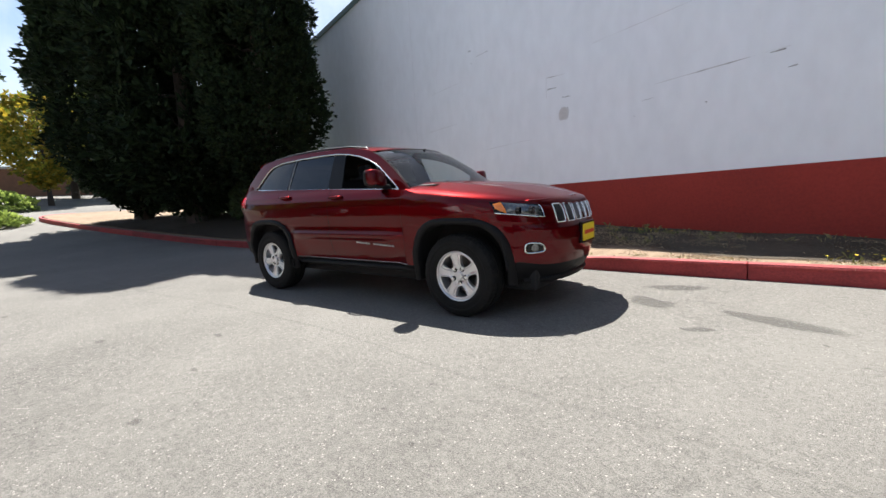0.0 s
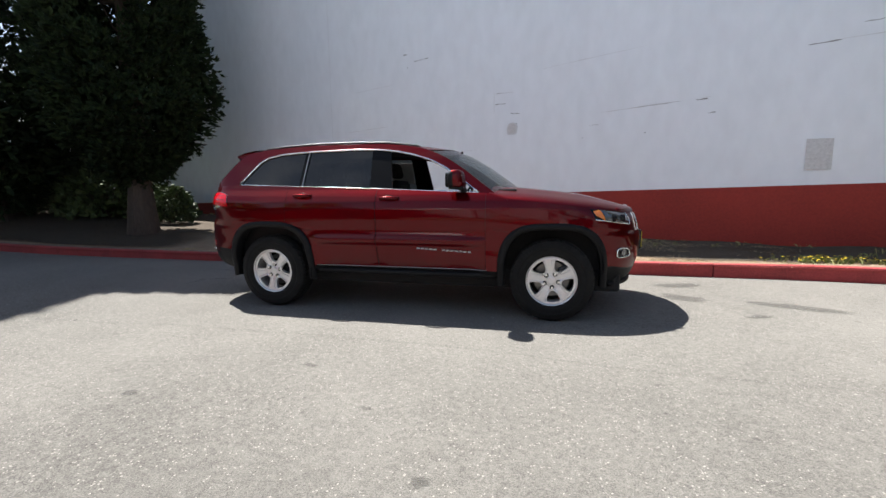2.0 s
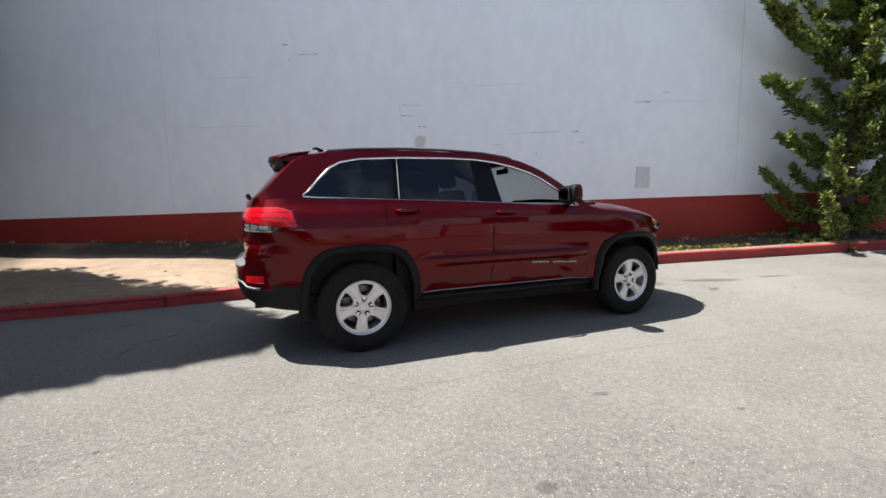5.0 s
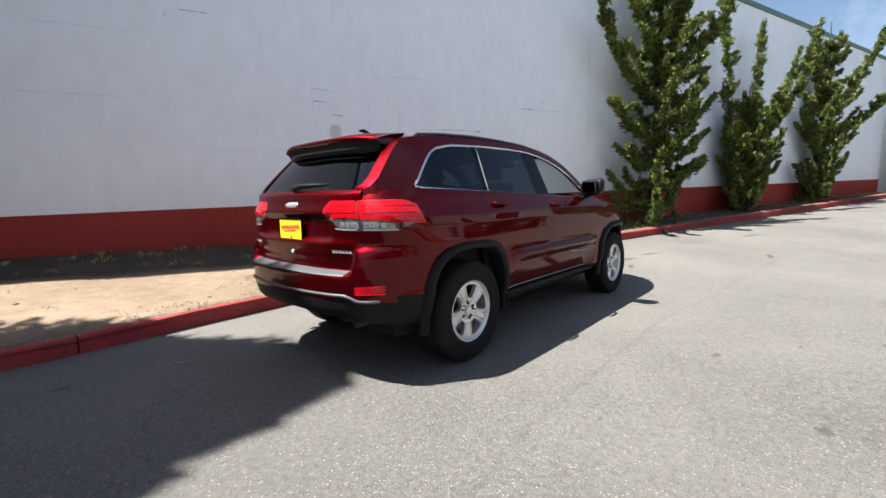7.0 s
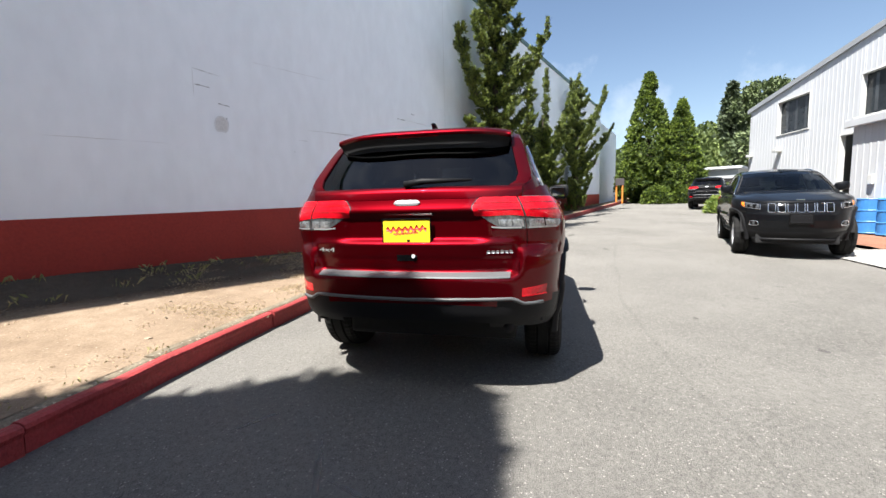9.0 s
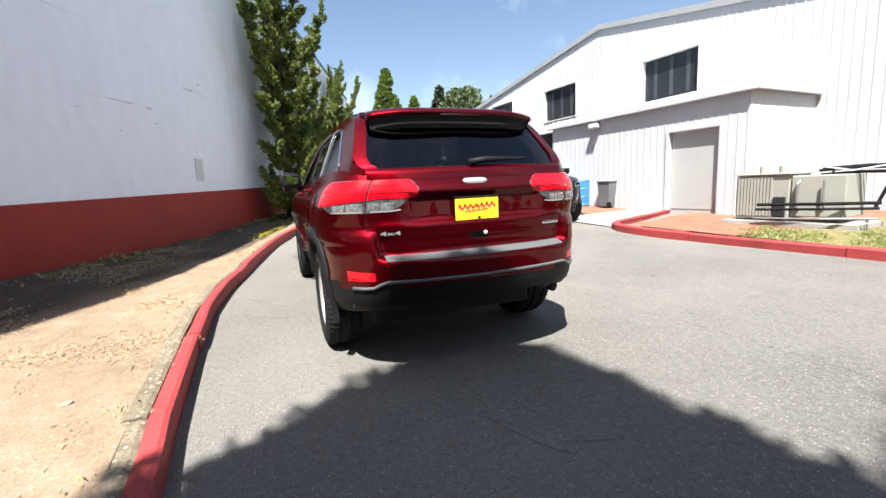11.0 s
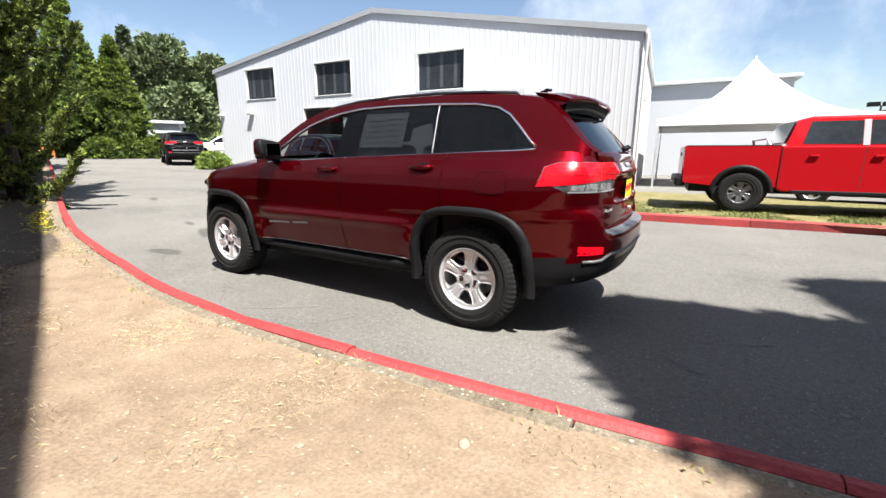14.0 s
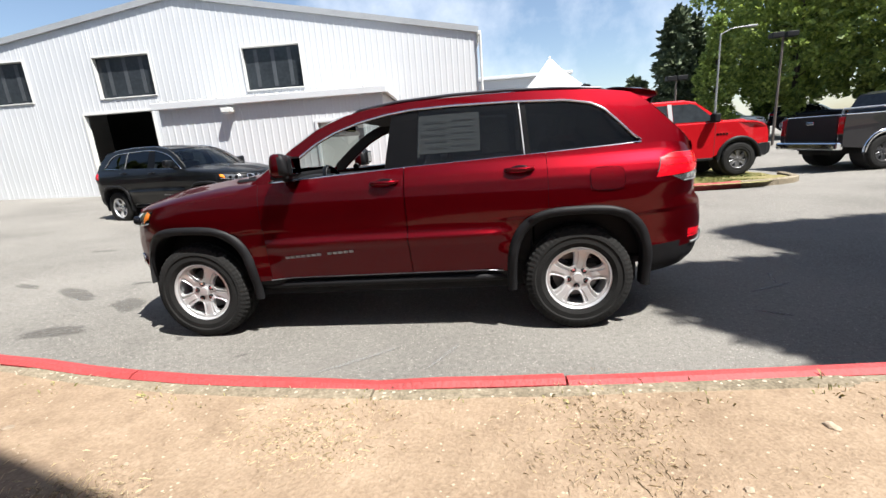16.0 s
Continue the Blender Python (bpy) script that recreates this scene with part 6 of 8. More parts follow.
def arc(cx, cz, r, a0, a1, n=12):
    return [(cx + r * math.cos(math.radians(a0 + (a1 - a0) * i / n)), cz + r * math.sin(math.radians(a0 + (a1 - a0) * i / n))) for i in range(n + 1)]


def round_nose(ob):
    """Draws the corners of a truck's front in."""
    for v in ob.data.vertices:
        if v.co.x > 2.0:
            v.co.y *= 1 - 0.20 * ((v.co.x - 2.0) / 0.65) ** 2
    return ob


def pickup(at, rz, coat, label, trim=None, alloy=None):
    """A crew-cab pickup truck on all-terrain tyres. x ahead."""
    root = empty("pickup_truck", at, rz)
    tagged(root, label, "truck")
    trim, alloy = trim or PLASTIC, alloy or ALLOY_DARK
    hx, hz, R = 1.785, 0.42, 0.42
    flat = lambda z: 1.0
    # load bed, as outer sides with a real well
    bed = [(-2.86, 0.60), (-2.88, 1.05), (-2.86, 1.36), (-1.20, 1.36), (-1.20, 0.55), (-1.26, 0.52)] + arc(-hx, hz, 0.52, 10, 170)[0:] + [(-2.32, 0.55)]
    for side in (-1, 1):
        bm = bmesh.new()
        vo = [bm.verts.new((x, side * 0.99 * flat(z), z)) for x, z in bed]
        f = bm.faces.new(vo)
        r = bmesh.ops.extrude_face_region(bm, geom=[f])
        bmesh.ops.translate(bm, verts=[v for v in r["geom"] if isinstance(v, bmesh.types.BMVert)], vec=(0, -side * 0.14, 0))
        bmesh.ops.recalc_face_normals(bm, faces=bm.faces[:])
        part("bed_side", bm, coat, root)
        part("bed_rail", box(-2.86, -1.20, side * 0.90 - 0.07, side * 0.90 + 0.07, 1.355, 1.385, 0.01), trim, root)
    part("bed_floor", box(-2.8, -1.2, -0.85, 0.85, 0.70, 0.76), SHADE_BLACK, root)
    part("bed_front", box(-1.25, -1.21, -0.86, 0.86, 0.7, 1.36), coat, root)
    tg = part("tailgate", box(-2.89, -2.83, -0.80, 0.80, 0.72, 1.37, 0.02), coat, root)
    part("gate_handle", box(-2.905, -2.885, -0.12, 0.12, 1.16, 1.24, 0.01), trim, tg)
    part("cargo_bar", tube([(-1.35, -0.8, 1.36), (-1.4, -0.7, 1.52), (-1.4, 0.7, 1.52), (-1.35, 0.8, 1.36)], 0.03, 8), ALLOY, root)
    # cab and bonnet in one outline
    body = [(-1.19, 0.52), (-1.19, 1.36), (1.7, 1.355), (2.1, 1.325), (2.25, 1.30), (2.4, 1.25), (2.52, 1.18), (2.60, 1.05), (2.63, 0.85), (2.62, 0.62), (2.42, 0.58)] + arc(hx, hz, 0.52, 8, 172) + [(1.2, 0.52), (1.1, 0.46), (-1.1, 0.46)]
    round_nose(prism(body, 0.99, flat, coat, "cab_body", root, 0.035))
    part("bonnet_bulge", box(1.0, 2.15, -0.62, 0.62, 1.25, 1.385, 0.05), coat, root)
    roofy = lambda z: 0.93 - 0.30 * max(0, z - 1.3)
    top = [(-1.14, 1.33), (-0.96, 1.86), (-0.72, 1.93), (0.45, 1.935), (0.72, 1.88), (1.42, 1.33)]
    prism(top, 0.96, lambda z: 1 - 0.32 * max(0, z - 1.33), coat, "cab_roof", root, 0.04)
    for side in (-1, 1):
        def pane_at(pts, name, mat):
            w = lambda z: 0.96 * (1 - 0.32 * max(0, z - 1.33)) + 0.006
            v = [(x, side * w(z), z) for x, z in pts]
            raw(name, v, [tuple(range(len(v)))] if side < 0 else [tuple(range(len(v)))[::-1]], mat, root)
        pane_at([(-0.86, 1.40), (0.03, 1.39), (0.03, 1.83), (-0.74, 1.83)], "rear_window", WINDOW_DARK)
        pane_at([(0.15, 1.39), (1.22, 1.38), (0.74, 1.80), (0.62, 1.83), (0.15, 1.835)], "front_window", WINDOW_DARK)
        pane_at([(0.04, 1.37), (0.14, 1.37), (0.14, 1.85), (0.04, 1.85)], "door_pillar", BADGE)
        for dx in (-0.66, 0.30):
            part("door_handle", box(dx - 0.08, dx + 0.08, side * 0.985, side * 0.985 + side * 0.05, 1.15, 1.19, 0.01) if side > 0 else box(dx - 0.08, dx + 0.08, -1.035, -0.985, 1.15, 1.19, 0.01), coat if trim is PLASTIC else CHROME, root)
        for gx in (-1.17, 0.09, 1.16):
            part("door_gap", box(gx - 0.005, gx + 0.005, side * 0.985 - 0.006, side * 0.985 + 0.006, 0.56, 1.34), SHADE_BLACK, root)
        part("sill_guard", box(-0.95, 1.15, side * 0.94 - 0.06, side * 0.94 + 0.06, 0.42, 0.50, 0.02), trim, root)
        part("door_mirror", box(1.0, 1.16, side * 1.10 - 0.11, side * 1.10 + 0.11, 1.34, 1.56, 0.035), trim, root)
        part("tail_lamp", box(-2.885, -2.725, side * 0.90 - 0.085, side * 0.90 + 0.096, 0.90, 1.33, 0.02), LAMP_DEEP, root)
        part("head_lamp", box(2.38, 2.60, side * 0.68 - 0.12, side * 0.68 + 0.12, 0.92, 1.10, 0.03), LAMP_CLEAR, root)
        for ax in (hx, -hx):
            rows = []
            for k in range(19):
                a = math.radians(2 + 176 * k / 18)
                rows.append([(ax + math.cos(a) * r, side * y, hz + math.sin(a) * r) for r, y in ((0.47, 0.93), (0.48, 1.02), (0.54, 1.03), (0.57, 0.985))])
            v, f = grid_mesh(rows)
            raw("wheel_arch_trim", v, f, trim, root, smooth=True)
            part("wheel_well", tube([(ax, side * 0.55, hz + 0.06), (ax, side * 0.93, hz + 0.06)], 0.49, 20), SHADE_BLACK, root)
            round_wheel(root, ax, side * 0.86, side, alloy, 6, R, 0.225, at_z=hz, width=0.28)
        for k in range(4):
            part("badge_bar", box(1.2 + 0.075 * k, 1.255 + 0.075 * k, side * 0.992 - 0.006, side * 0.992 + 0.006, 1.03, 1.075), GLOSS_BLACK, root)
    v = [(1.40, -0.84, 1.36), (1.40, 0.84, 1.36), (0.76, 0.74, 1.86), (0.76, -0.74, 1.86)]
    raw("windscreen", [(x + 0.012, y, z + 0.012) for x, y, z in v], [(0, 1, 2, 3)], WINDOW_DARK, root)
    v = [(-1.125, 0.80, 1.42), (-1.125, -0.80, 1.42), (-0.975, -0.72, 1.83), (-0.975, 0.72, 1.83)]
    raw("back_window", [(x - 0.012, y, z + 0.01) for x, y, z in v], [(0, 1, 2, 3)], WINDOW_DARK, root)
    part("grille", box(2.58, 2.68, -0.50, 0.50, 0.80, 1.14, 0.04), trim, root)
    round_nose(prism([(2.28, 0.50), (2.28, 0.76), (2.4, 0.78), (2.55, 0.78), (2.70, 0.76), (2.74, 0.66), (2.72, 0.52), (2.55, 0.46), (2.4, 0.46)], 1.0, flat, trim, "front_bumper", root, 0.03))
    part("rear_bumper", box(-3.02, -2.80, -0.97, 0.97, 0.52, 0.72, 0.04), trim if trim is PLASTIC else CHROME, root)
    part("chassis", box(-2.7, 2.6, -0.5, 0.5, 0.38, 0.62), SHADE_BLACK, root)
    part("roof_light", box(0.35, 0.4, -0.2, 0.2, 1.935, 1.955, 0.008), LAMP_AMBER, root)
    return root


suv((6.3, -5.9, road_z(6.3, -5.9) - 0.02), 165, BLACK_PAINT, "black sport utility vehicle waiting on the drive", lead=False, windows_down=False)
far_suv = suv((23.6, -10.4, road_z(23.6, -10.4)), -22, BLACK_PAINT, "black sport utility vehicle parked far down the drive", lead=False, windows_down=False)
pickup((-5.2, -8.52, 0.09), 185.5, BRIGHT_RED, "bright red crew-cab pickup with black arch trim, parked on grass", None, WHEEL_DARK)
pickup((-12.25, -9.1, road_z(-12.25, -9.1)), 186, GREY_PAINT, "dark grey crew-cab pickup with chrome bumper and tail lamps", CHROME, ALLOY_DARK)
copy_thing(far_suv, pose(-7.0, -11.95, road_z(-7.0, -11.95), 0, 0, 166))
w = suv((-8.4, -15.6, 0.0), 176, WHITE_PAINT, "white car parked by the canopy", lead=False, windows_down=False)
copy_thing(w, pose(26.5, -14.9, road_z(26.5, -14), 0, 0, 60))
copy_thing(far_suv, pose(-20.5, -18.5, 0.0, 0, 0, 120))
copy_thing(far_suv, pose(-23.5, -30.0, 0.6, 0, 0, 150))
copy_thing(w, pose(-18.5, -31.0, 0.6, 0, 0, 150))


# ---- island across the drive ----
FAR_KERB = smooth_line([(4.5, -9.9), (3.5, -7.6), (3.0, -6.4), (2.5, -5.95), (1.4, -5.82), (-1.0, -5.95), (-3.4, -6.13), (-6.0, -6.4), (-7.2, -6.55), (-7.85, -6.95), (-8.05, -7.8)], 0.25)
FKY = [(p.x, p.y) for p in FAR_KERB[::-1] if p.y > -6.9]
FK = [(p.x, p.y) for p in FAR_KERB]
kerb_run("kerb_far", FK[:-9], lambda x: 0.115 + 0.012 * max(0, x), 0.16, "red-painted kerb round the planted island", 2.0, inner=-1)
kerb_run("kerb_far_end", FK[-10:], lambda x: 0.115, 0.16, "bare concrete kerb at the island's end", 2.0, (CONCRETE_OLD,), inner=-1)


def bed(name, x0, x1, y0, y1, base, material, label, step=0.25, wob=0.03):
    nx, ny = max(2, int((x1(0) - x0(0)) / step)), max(2, int((y1 - y0) / step))
    rows = []
    for j in range(ny + 1):
        y = y0 + (y1 - y0) * j / ny
        a, b = x0(y), x1(y)
        rows.append([(a + (b - a) * i / nx, y, base(a + (b - a) * i / nx, y) + wob * noise.noise((i * 0.6, j * 0.6, len(name)))) for i in range(nx + 1)])
    v, f = grid_mesh(rows)
    return tagged(raw(name, v, f, material, smooth=True), label, "ground", kind="structure")


GRASS_SOIL = grit("verge_soil", [(0.075, 0.075, 0.025), (0.145, 0.13, 0.05), (0.23, 0.175, 0.095)], (0.36, 0.31, 0.2), 22.0, 0.95, 0.9, (0.9, 6.0, 40.0), (0.35, 0.33, 0.32), 0.08)
isle_z = lambda x, y: 0.10 + 0.012 * max(0, x) - 0.03 * min(1, max(0, -6.5 - y))
bed("mulch_bed", lambda y: 0.05, lambda y: 2.5 + (1.5 * min(1, (-6.1 - y) / 4.2) if y < -6.1 else 0), -12.4, -6.0, lambda x, y: isle_z(x, y) + 0.0, BARK_MULCH, "red-brown bark mulch bed by the workshop", 0.25, 0.02)
bed("grass_verge", lambda y: -7.9 + 1.2 * max(0.0, y + 7.0), lambda y: 0.05, -12.2, -6.1, isle_z, GRASS_SOIL, "thin dry grass verge with bare patches")
bed("concrete_apron", lambda y: 3.0 + (1.5 * min(1, (-6.1 - y) / 3.8) if y < -6.1 else 0), lambda y: 5.3, -10.3, -6.1, lambda x, y: road_z(x, y) + 0.025 + 0.02 * (-6 - y), CONCRETE, "pale concrete apron before the roller door", 0.4, 0.004)
bed("mulch_bed", lambda y: 5.3, lambda y: 9.6, -9.6, -7.3, lambda x, y: road_z(x, y) + 0.06, BARK_MULCH, "red-brown bark mulch along the annex", 0.3, 0.03)


def blades(name, rng, spots, height, material, label, spread=0.05, n=7, category="grass", thin=1.0, flat=1.0):
    """Sparse grass: thin bent blades in tufts, one object."""
    verts, faces = [], []
    for x, y, z, s in spots:
        for _ in range(n):
            a = rng.uniform(0, math.tau)
            h = height * s * rng.uniform(0.5, 1.2)
            bx, by = x + rng.gauss(0, spread), y + rng.gauss(0, spread)
            lean = flat * h * rng.uniform(0.3, 1.3)
            w = (0.004 + 0.004 * rng.random()) * thin
            dx, dy = math.cos(a), math.sin(a)
            b = len(verts)
            verts += [(bx - dy * w, by + dx * w, z - 0.01), (bx + dy * w, by - dx * w, z - 0.01), (bx + dx * lean * 0.4 + dy * w * 0.8, by + dy * lean * 0.4 - dx * w * 0.8, z + h * 0.7), (bx + dx * lean, by + dy * lean, z + h * 0.85)]
            faces += [(b, b + 1, b + 2), (b, b + 2, b + 3)]
    return tagged(raw(name, verts, faces, material), label, category, kind="stuff")


rng = random.Random(77)
GREEN_GRASS = shade("green_grass", (0.27, 0.26, 0.09), 0.7, 0, 0.4, 1.5, 12.0, 0, dark=(0.09, 0.13, 0.03), per_island=0.4)
spots = []
while len(spots) < 1000:
    x = rng.uniform(-7.6, 0.6)
    y = lerp(FKY, x) - 0.17 - 2.2 * rng.random() ** 1.4
    if noise.noise((x * 1.2, y * 1.2, 7)) > -0.12:
        spots.append((x, y, isle_z(x, y), rng.uniform(0.5, 1.1)))
blades("verge_grass", rng, spots, 0.055, GREEN_GRASS, "short green and dry grass on the verge", 0.07, 10, "grass", 0.6)


def kerb_y(x):
    return lerp([(p.x, p.y) for p in KERB[4:]], x)


def dirt_z(x, y):
    return island_z(x, y, kerb_y(x) + 0.16)


spots = []
while len(spots) < 800:
    x = rng.uniform(-6.5, 5.5)
    f = rng.random()
    y = kerb_y(x) + 0.22 + (wall_y(x) - kerb_y(x) - 0.25) * f
    d = noise.noise((x * 1.1, y * 1.1, 1)) + 0.5 * noise.noise((x * 4, y * 4, 2))
    if d + 0.15 * min(x, 1.2) > 0.22 or rng.random() < 0.02:
        spots.append((x, y, dirt_z(x, y), rng.uniform(0.35, 0.9)))
blades("straw_grass", rng, spots, 0.006, STRAW, "sparse dead straw-coloured grass on dry dirt", 0.10, 28, thin=0.10, flat=9.0)
spots = []
for _ in range(240):
    x = rng.uniform(-9, 30)
    y = wall_y(x) - 0.05 - 0.75 * rng.random() ** 2
    spots.append((x, y, dirt_z(x, y) if x > -20 else 0.5, rng.uniform(0.5, 1.3)))
for _ in range(60):
    x = rng.uniform(-6, 6)
    y = kerb_y(x) + 0.21 + 0.08 * rng.random()
    spots.append((x, y, dirt_z(x, y), rng.uniform(0.15, 0.4)))
blades("weeds", rng, spots, 0.075, GRASS, "scattered weeds along wall foot and kerb", 0.05, 8, "weeds", 0.5)
FLOWER = shade("yellow_petals", (0.75, 0.55, 0.02), 0.6, 0, 0.2, 8.0, 40.0, 0)
for cx, n in ((4.9, 70), (5.9, 45), (2.1, 18), (7.6, 25)):
    sp = []
    for _ in range(n):
        x = cx + rng.gauss(0, 0.28)
        y = (kerb_y(x) + 0.28 + abs(rng.gauss(0, 0.12))) if cx > 3 else wall_y(x) - 0.2 - 0.1 * rng.random()
        sp.append((x, y, dirt_z(x, y) + 0.03 + 0.05 * rng.random(), 1.0))
    verts, faces = [], []
    for x, y, z, s in sp:
        b = len(verts)
        r = 0.012 + 0.01 * rng.random()
        verts += [(x, y, z)] + [(x + r * math.cos(k * 1.2566), y + r * math.sin(k * 1.2566), z + 0.006) for k in range(5)]
        faces += [(b, b + 1 + k, b + 1 + (k + 1) % 5) for k in range(5)]
    tagged(raw("yellow_flowers", verts, faces, FLOWER), "small yellow wild flowers behind the kerb", "flowers", kind="stuff")
    blades("flower_leaves", rng, [(x, y, z - 0.06, 0.8) for x, y, z, s in sp], 0.09, GREEN_GRASS, "green leaves of wild flowers", 0.03, 4, "plant")

# loose stones and litter on the dirt
STONE = shade("field_stone", (0.25, 0.195, 0.14), 0.9, 0, 0.3, 9.0, 60.0, 0.3, per_object=0.3)


def stone(r, seed):
    bm = bmesh.new()
    bmesh.ops.create_icosphere(bm, subdivisions=2, radius=1)
    for v in bm.verts:
        k = 1 + 0.35 * noise.noise(v.co * 1.3 + Vector((seed, 0, 0)))
        v.co = Vector((v.co.x * r * k * 1.3, v.co.y * r * k, v.co.z * r * k * 0.5))
    me = bpy.data.meshes.new("stone")
    bm.to_mesh(me)
    bm.free()
    me.materials.append(STONE)
    return me


shapes = [stone(0.028, k * 3.7) for k in range(5)]
for k in range(70):
    x = rng.uniform(-4.2, 3.5)
    y = kerb_y(x) + 0.3 + (wall_y(x) - kerb_y(x) - 0.5) * rng.random()
    ob = new("stone", shapes[k % 5])
    s = rng.choice((0.2, 0.25, 0.3, 0.4, 0.5, 0.8))
    ob.matrix_basis = pose(x, y, dirt_z(x, y) + 0.002, 0, 0, rng.uniform(0, 360)) @ Matrix.Diagonal((s, s, s, 1))
    tagged(ob, "small pale stone lying on dry dirt", "stone", "stones on the dirt")
verts, faces = [], []
for _ in range(70):
    x = rng.uniform(-5.5, 5)
    y = kerb_y(x) + 0.2 + (wall_y(x) - kerb_y(x) - 0.3) * rng.random()
    z, a, L = dirt_z(x, y) + 0.006, rng.uniform(0, 6.28), rng.uniform(0.004, 0.014)
    dx, dy, w = math.cos(a) * L, math.sin(a) * L, rng.uniform(0.15, 0.4)
    b = len(verts)
    verts += [(x - dx, y - dy, z), (x - dy * w, y + dx * w, z + 0.006), (x + dx, y + dy, z + 0.003), (x + dy * w, y - dx * w, z + 0.004)]
    faces.append((b, b + 1, b + 2, b + 3))
tagged(raw("leaf_litter", verts, faces, shade("dead_leaves", (0.36, 0.26, 0.15), 0.9, 0, 0.4, 3.0, 20.0, 0, dark=(0.14, 0.10, 0.06), per_island=0.5)), "scattered dead leaves and bark bits", "litter", kind="stuff")

# ---- oil spots and scuffs on the drive ----
def soft(name, colour, strength):
    """A stain that sinks into the ground: dense in the middle, broken up and fading at its edge."""
    m = grit(name, colour, colour[1], 120.0, 0.9, 0.9, (0.3, 9.0, 110.0), (0.25, 0.2, 0.55), 0.02)
    nt = m.node_tree
    at = nt.nodes.new("ShaderNodeAttribute")
    at.attribute_name = "stain_depth"
    nz = nt.nodes.new("ShaderNodeTexNoise")
    nz.inputs["Scale"].default_value, nz.inputs["Detail"].default_value = 45.0, 6
    tc = nt.nodes.new("ShaderNodeTexCoord")
    nt.links.new(tc.outputs["Object"], nz.inputs["Vector"])
    mul = nt.nodes.new("ShaderNodeMath")
    mul.operation = "MULTIPLY"
    nt.links.new(at.outputs["Fac"], mul.inputs[0])
    nt.links.new(nz.outputs["Fac"], mul.inputs[1])
    rmp = nt.nodes.new("ShaderNodeMapRange")
    rmp.inputs["From Min"].default_value, rmp.inputs["From Max"].default_value, rmp.inputs["To Max"].default_value = 0.10, 0.34, strength
    nt.links.new(mul.outputs[0], rmp.inputs["Value"])
    tr = nt.nodes.new("ShaderNodeBsdfTransparent")
    mx = nt.nodes.new("ShaderNodeMixShader")
    nt.links.new(rmp.outputs[0], mx.inputs[0])
    nt.links.new(tr.outputs[0], mx.inputs[1])
    nt.links.new(nt.nodes["Principled BSDF"].outputs[0], mx.inputs[2])
    nt.links.new(mx.outputs[0], nt.nodes["Material Output"].inputs["Surface"])
    return m


OIL = soft("oil_stain", [(0.035, 0.034, 0.032), (0.055, 0.053, 0.05), (0.09, 0.086, 0.08)], 0.31)
SCUFF = soft("pale_scuff", [(0.16, 0.155, 0.15), (0.22, 0.215, 0.205), (0.28, 0.27, 0.255)], 0.5)
the_ground = bpy.data.objects["ground"]


def stain(x, y, rx, ry, rot, material, name="oil_spot"):
    n, rings = 26, (0.0, 0.35, 0.65, 0.85, 1.0)
    verts, dens, faces = [], [], []
    c, s = math.cos(radians(rot)), math.sin(radians(rot))
    for i, r in enumerate(rings):
        for k in range(n):
            a = k * math.tau / n
            q = r * (1.25 + 0.45 * noise.noise((math.cos(a) * 1.6 + x, math.sin(a) * 1.6 + y, 0.5)) + 0.2 * noise.noise((math.cos(a) * 6 + x, math.sin(a) * 6, 1.5)))
            u, v = rx * q * math.cos(a), ry * q * math.sin(a)
            px, py = x + u * c - v * s, y + u * s + v * c
            verts.append((px, py, road_z(px, py) + 0.005))
            dens.append((1.0, 1.0, 0.75, 0.35, 0.0)[i])
    faces = [(i * n + k, i * n + (k + 1) % n, (i + 1) * n + (k + 1) % n, (i + 1) * n + k) for i in range(len(rings) - 1) for k in range(n)]
    ob = raw(name, verts, faces, material, the_ground, smooth=True)
    ob.data.attributes.new("stain_depth", "FLOAT", "POINT").data.foreach_set("value", dens)


for a in ((3.0, 0.82, 0.26, 0.12, 8), (3.78, -0.16, 0.36, 0.10, -28), (4.72, -0.43, 0.22, 0.06, -20), (2.86, 0.16, 0.26, 0.14, -30), (3.31, -0.54, 0.12, 0.05, 20), (-1.07, -2.92, 0.05, 0.035, 0), (0.43, -2.78, 0.035, 0.02, 0), (1.7, -3.9, 0.06, 0.03, 30), (-0.2, -2.3, 0.05, 0.03, 0), (0.9, -3.3, 0.04, 0.03, 0), (5.4, -2.2, 0.2, 0.05, 10), (1.0, 1.25, 0.05, 0.02, 30), (-3.4, -3.2, 0.05, 0.03, 0), (8.4, -1.6, 0.35, 0.08, -20), (-0.4, -4.2, 0.04, 0.03, 0)):
    stain(*a, OIL)
for a in ((-3.2, 0.2, 0.22, 0.02, 25), (-3.35, -0.05, 0.14, 0.018, 70), (-2.9, 0.75, 0.12, 0.02, -30), (-3.6, 0.9, 0.05, 0.02, 15), (0.1, 1.35, 0.3, 0.02, 35), (-0.5, 1.3, 0.2, 0.016, 60)):
    stain(*a, SCUFF, "pale_scuff")

# ---- marks on the long wall ----
MARK = shade("wall_scuff", (0.36, 0.37, 0.39), 0.85, 0, 0.4, 6.0, 40.0, 0)
FAINT = shade("faint_wall_stain", (0.70, 0.715, 0.74), 0.8, 0, 0.08, 4.0, 30.0, 0)
PATCH = shade("wall_repair_patch", (0.64, 0.64, 0.64), 0.8, 0, 0.14, 22.0, 40.0, 0.1)


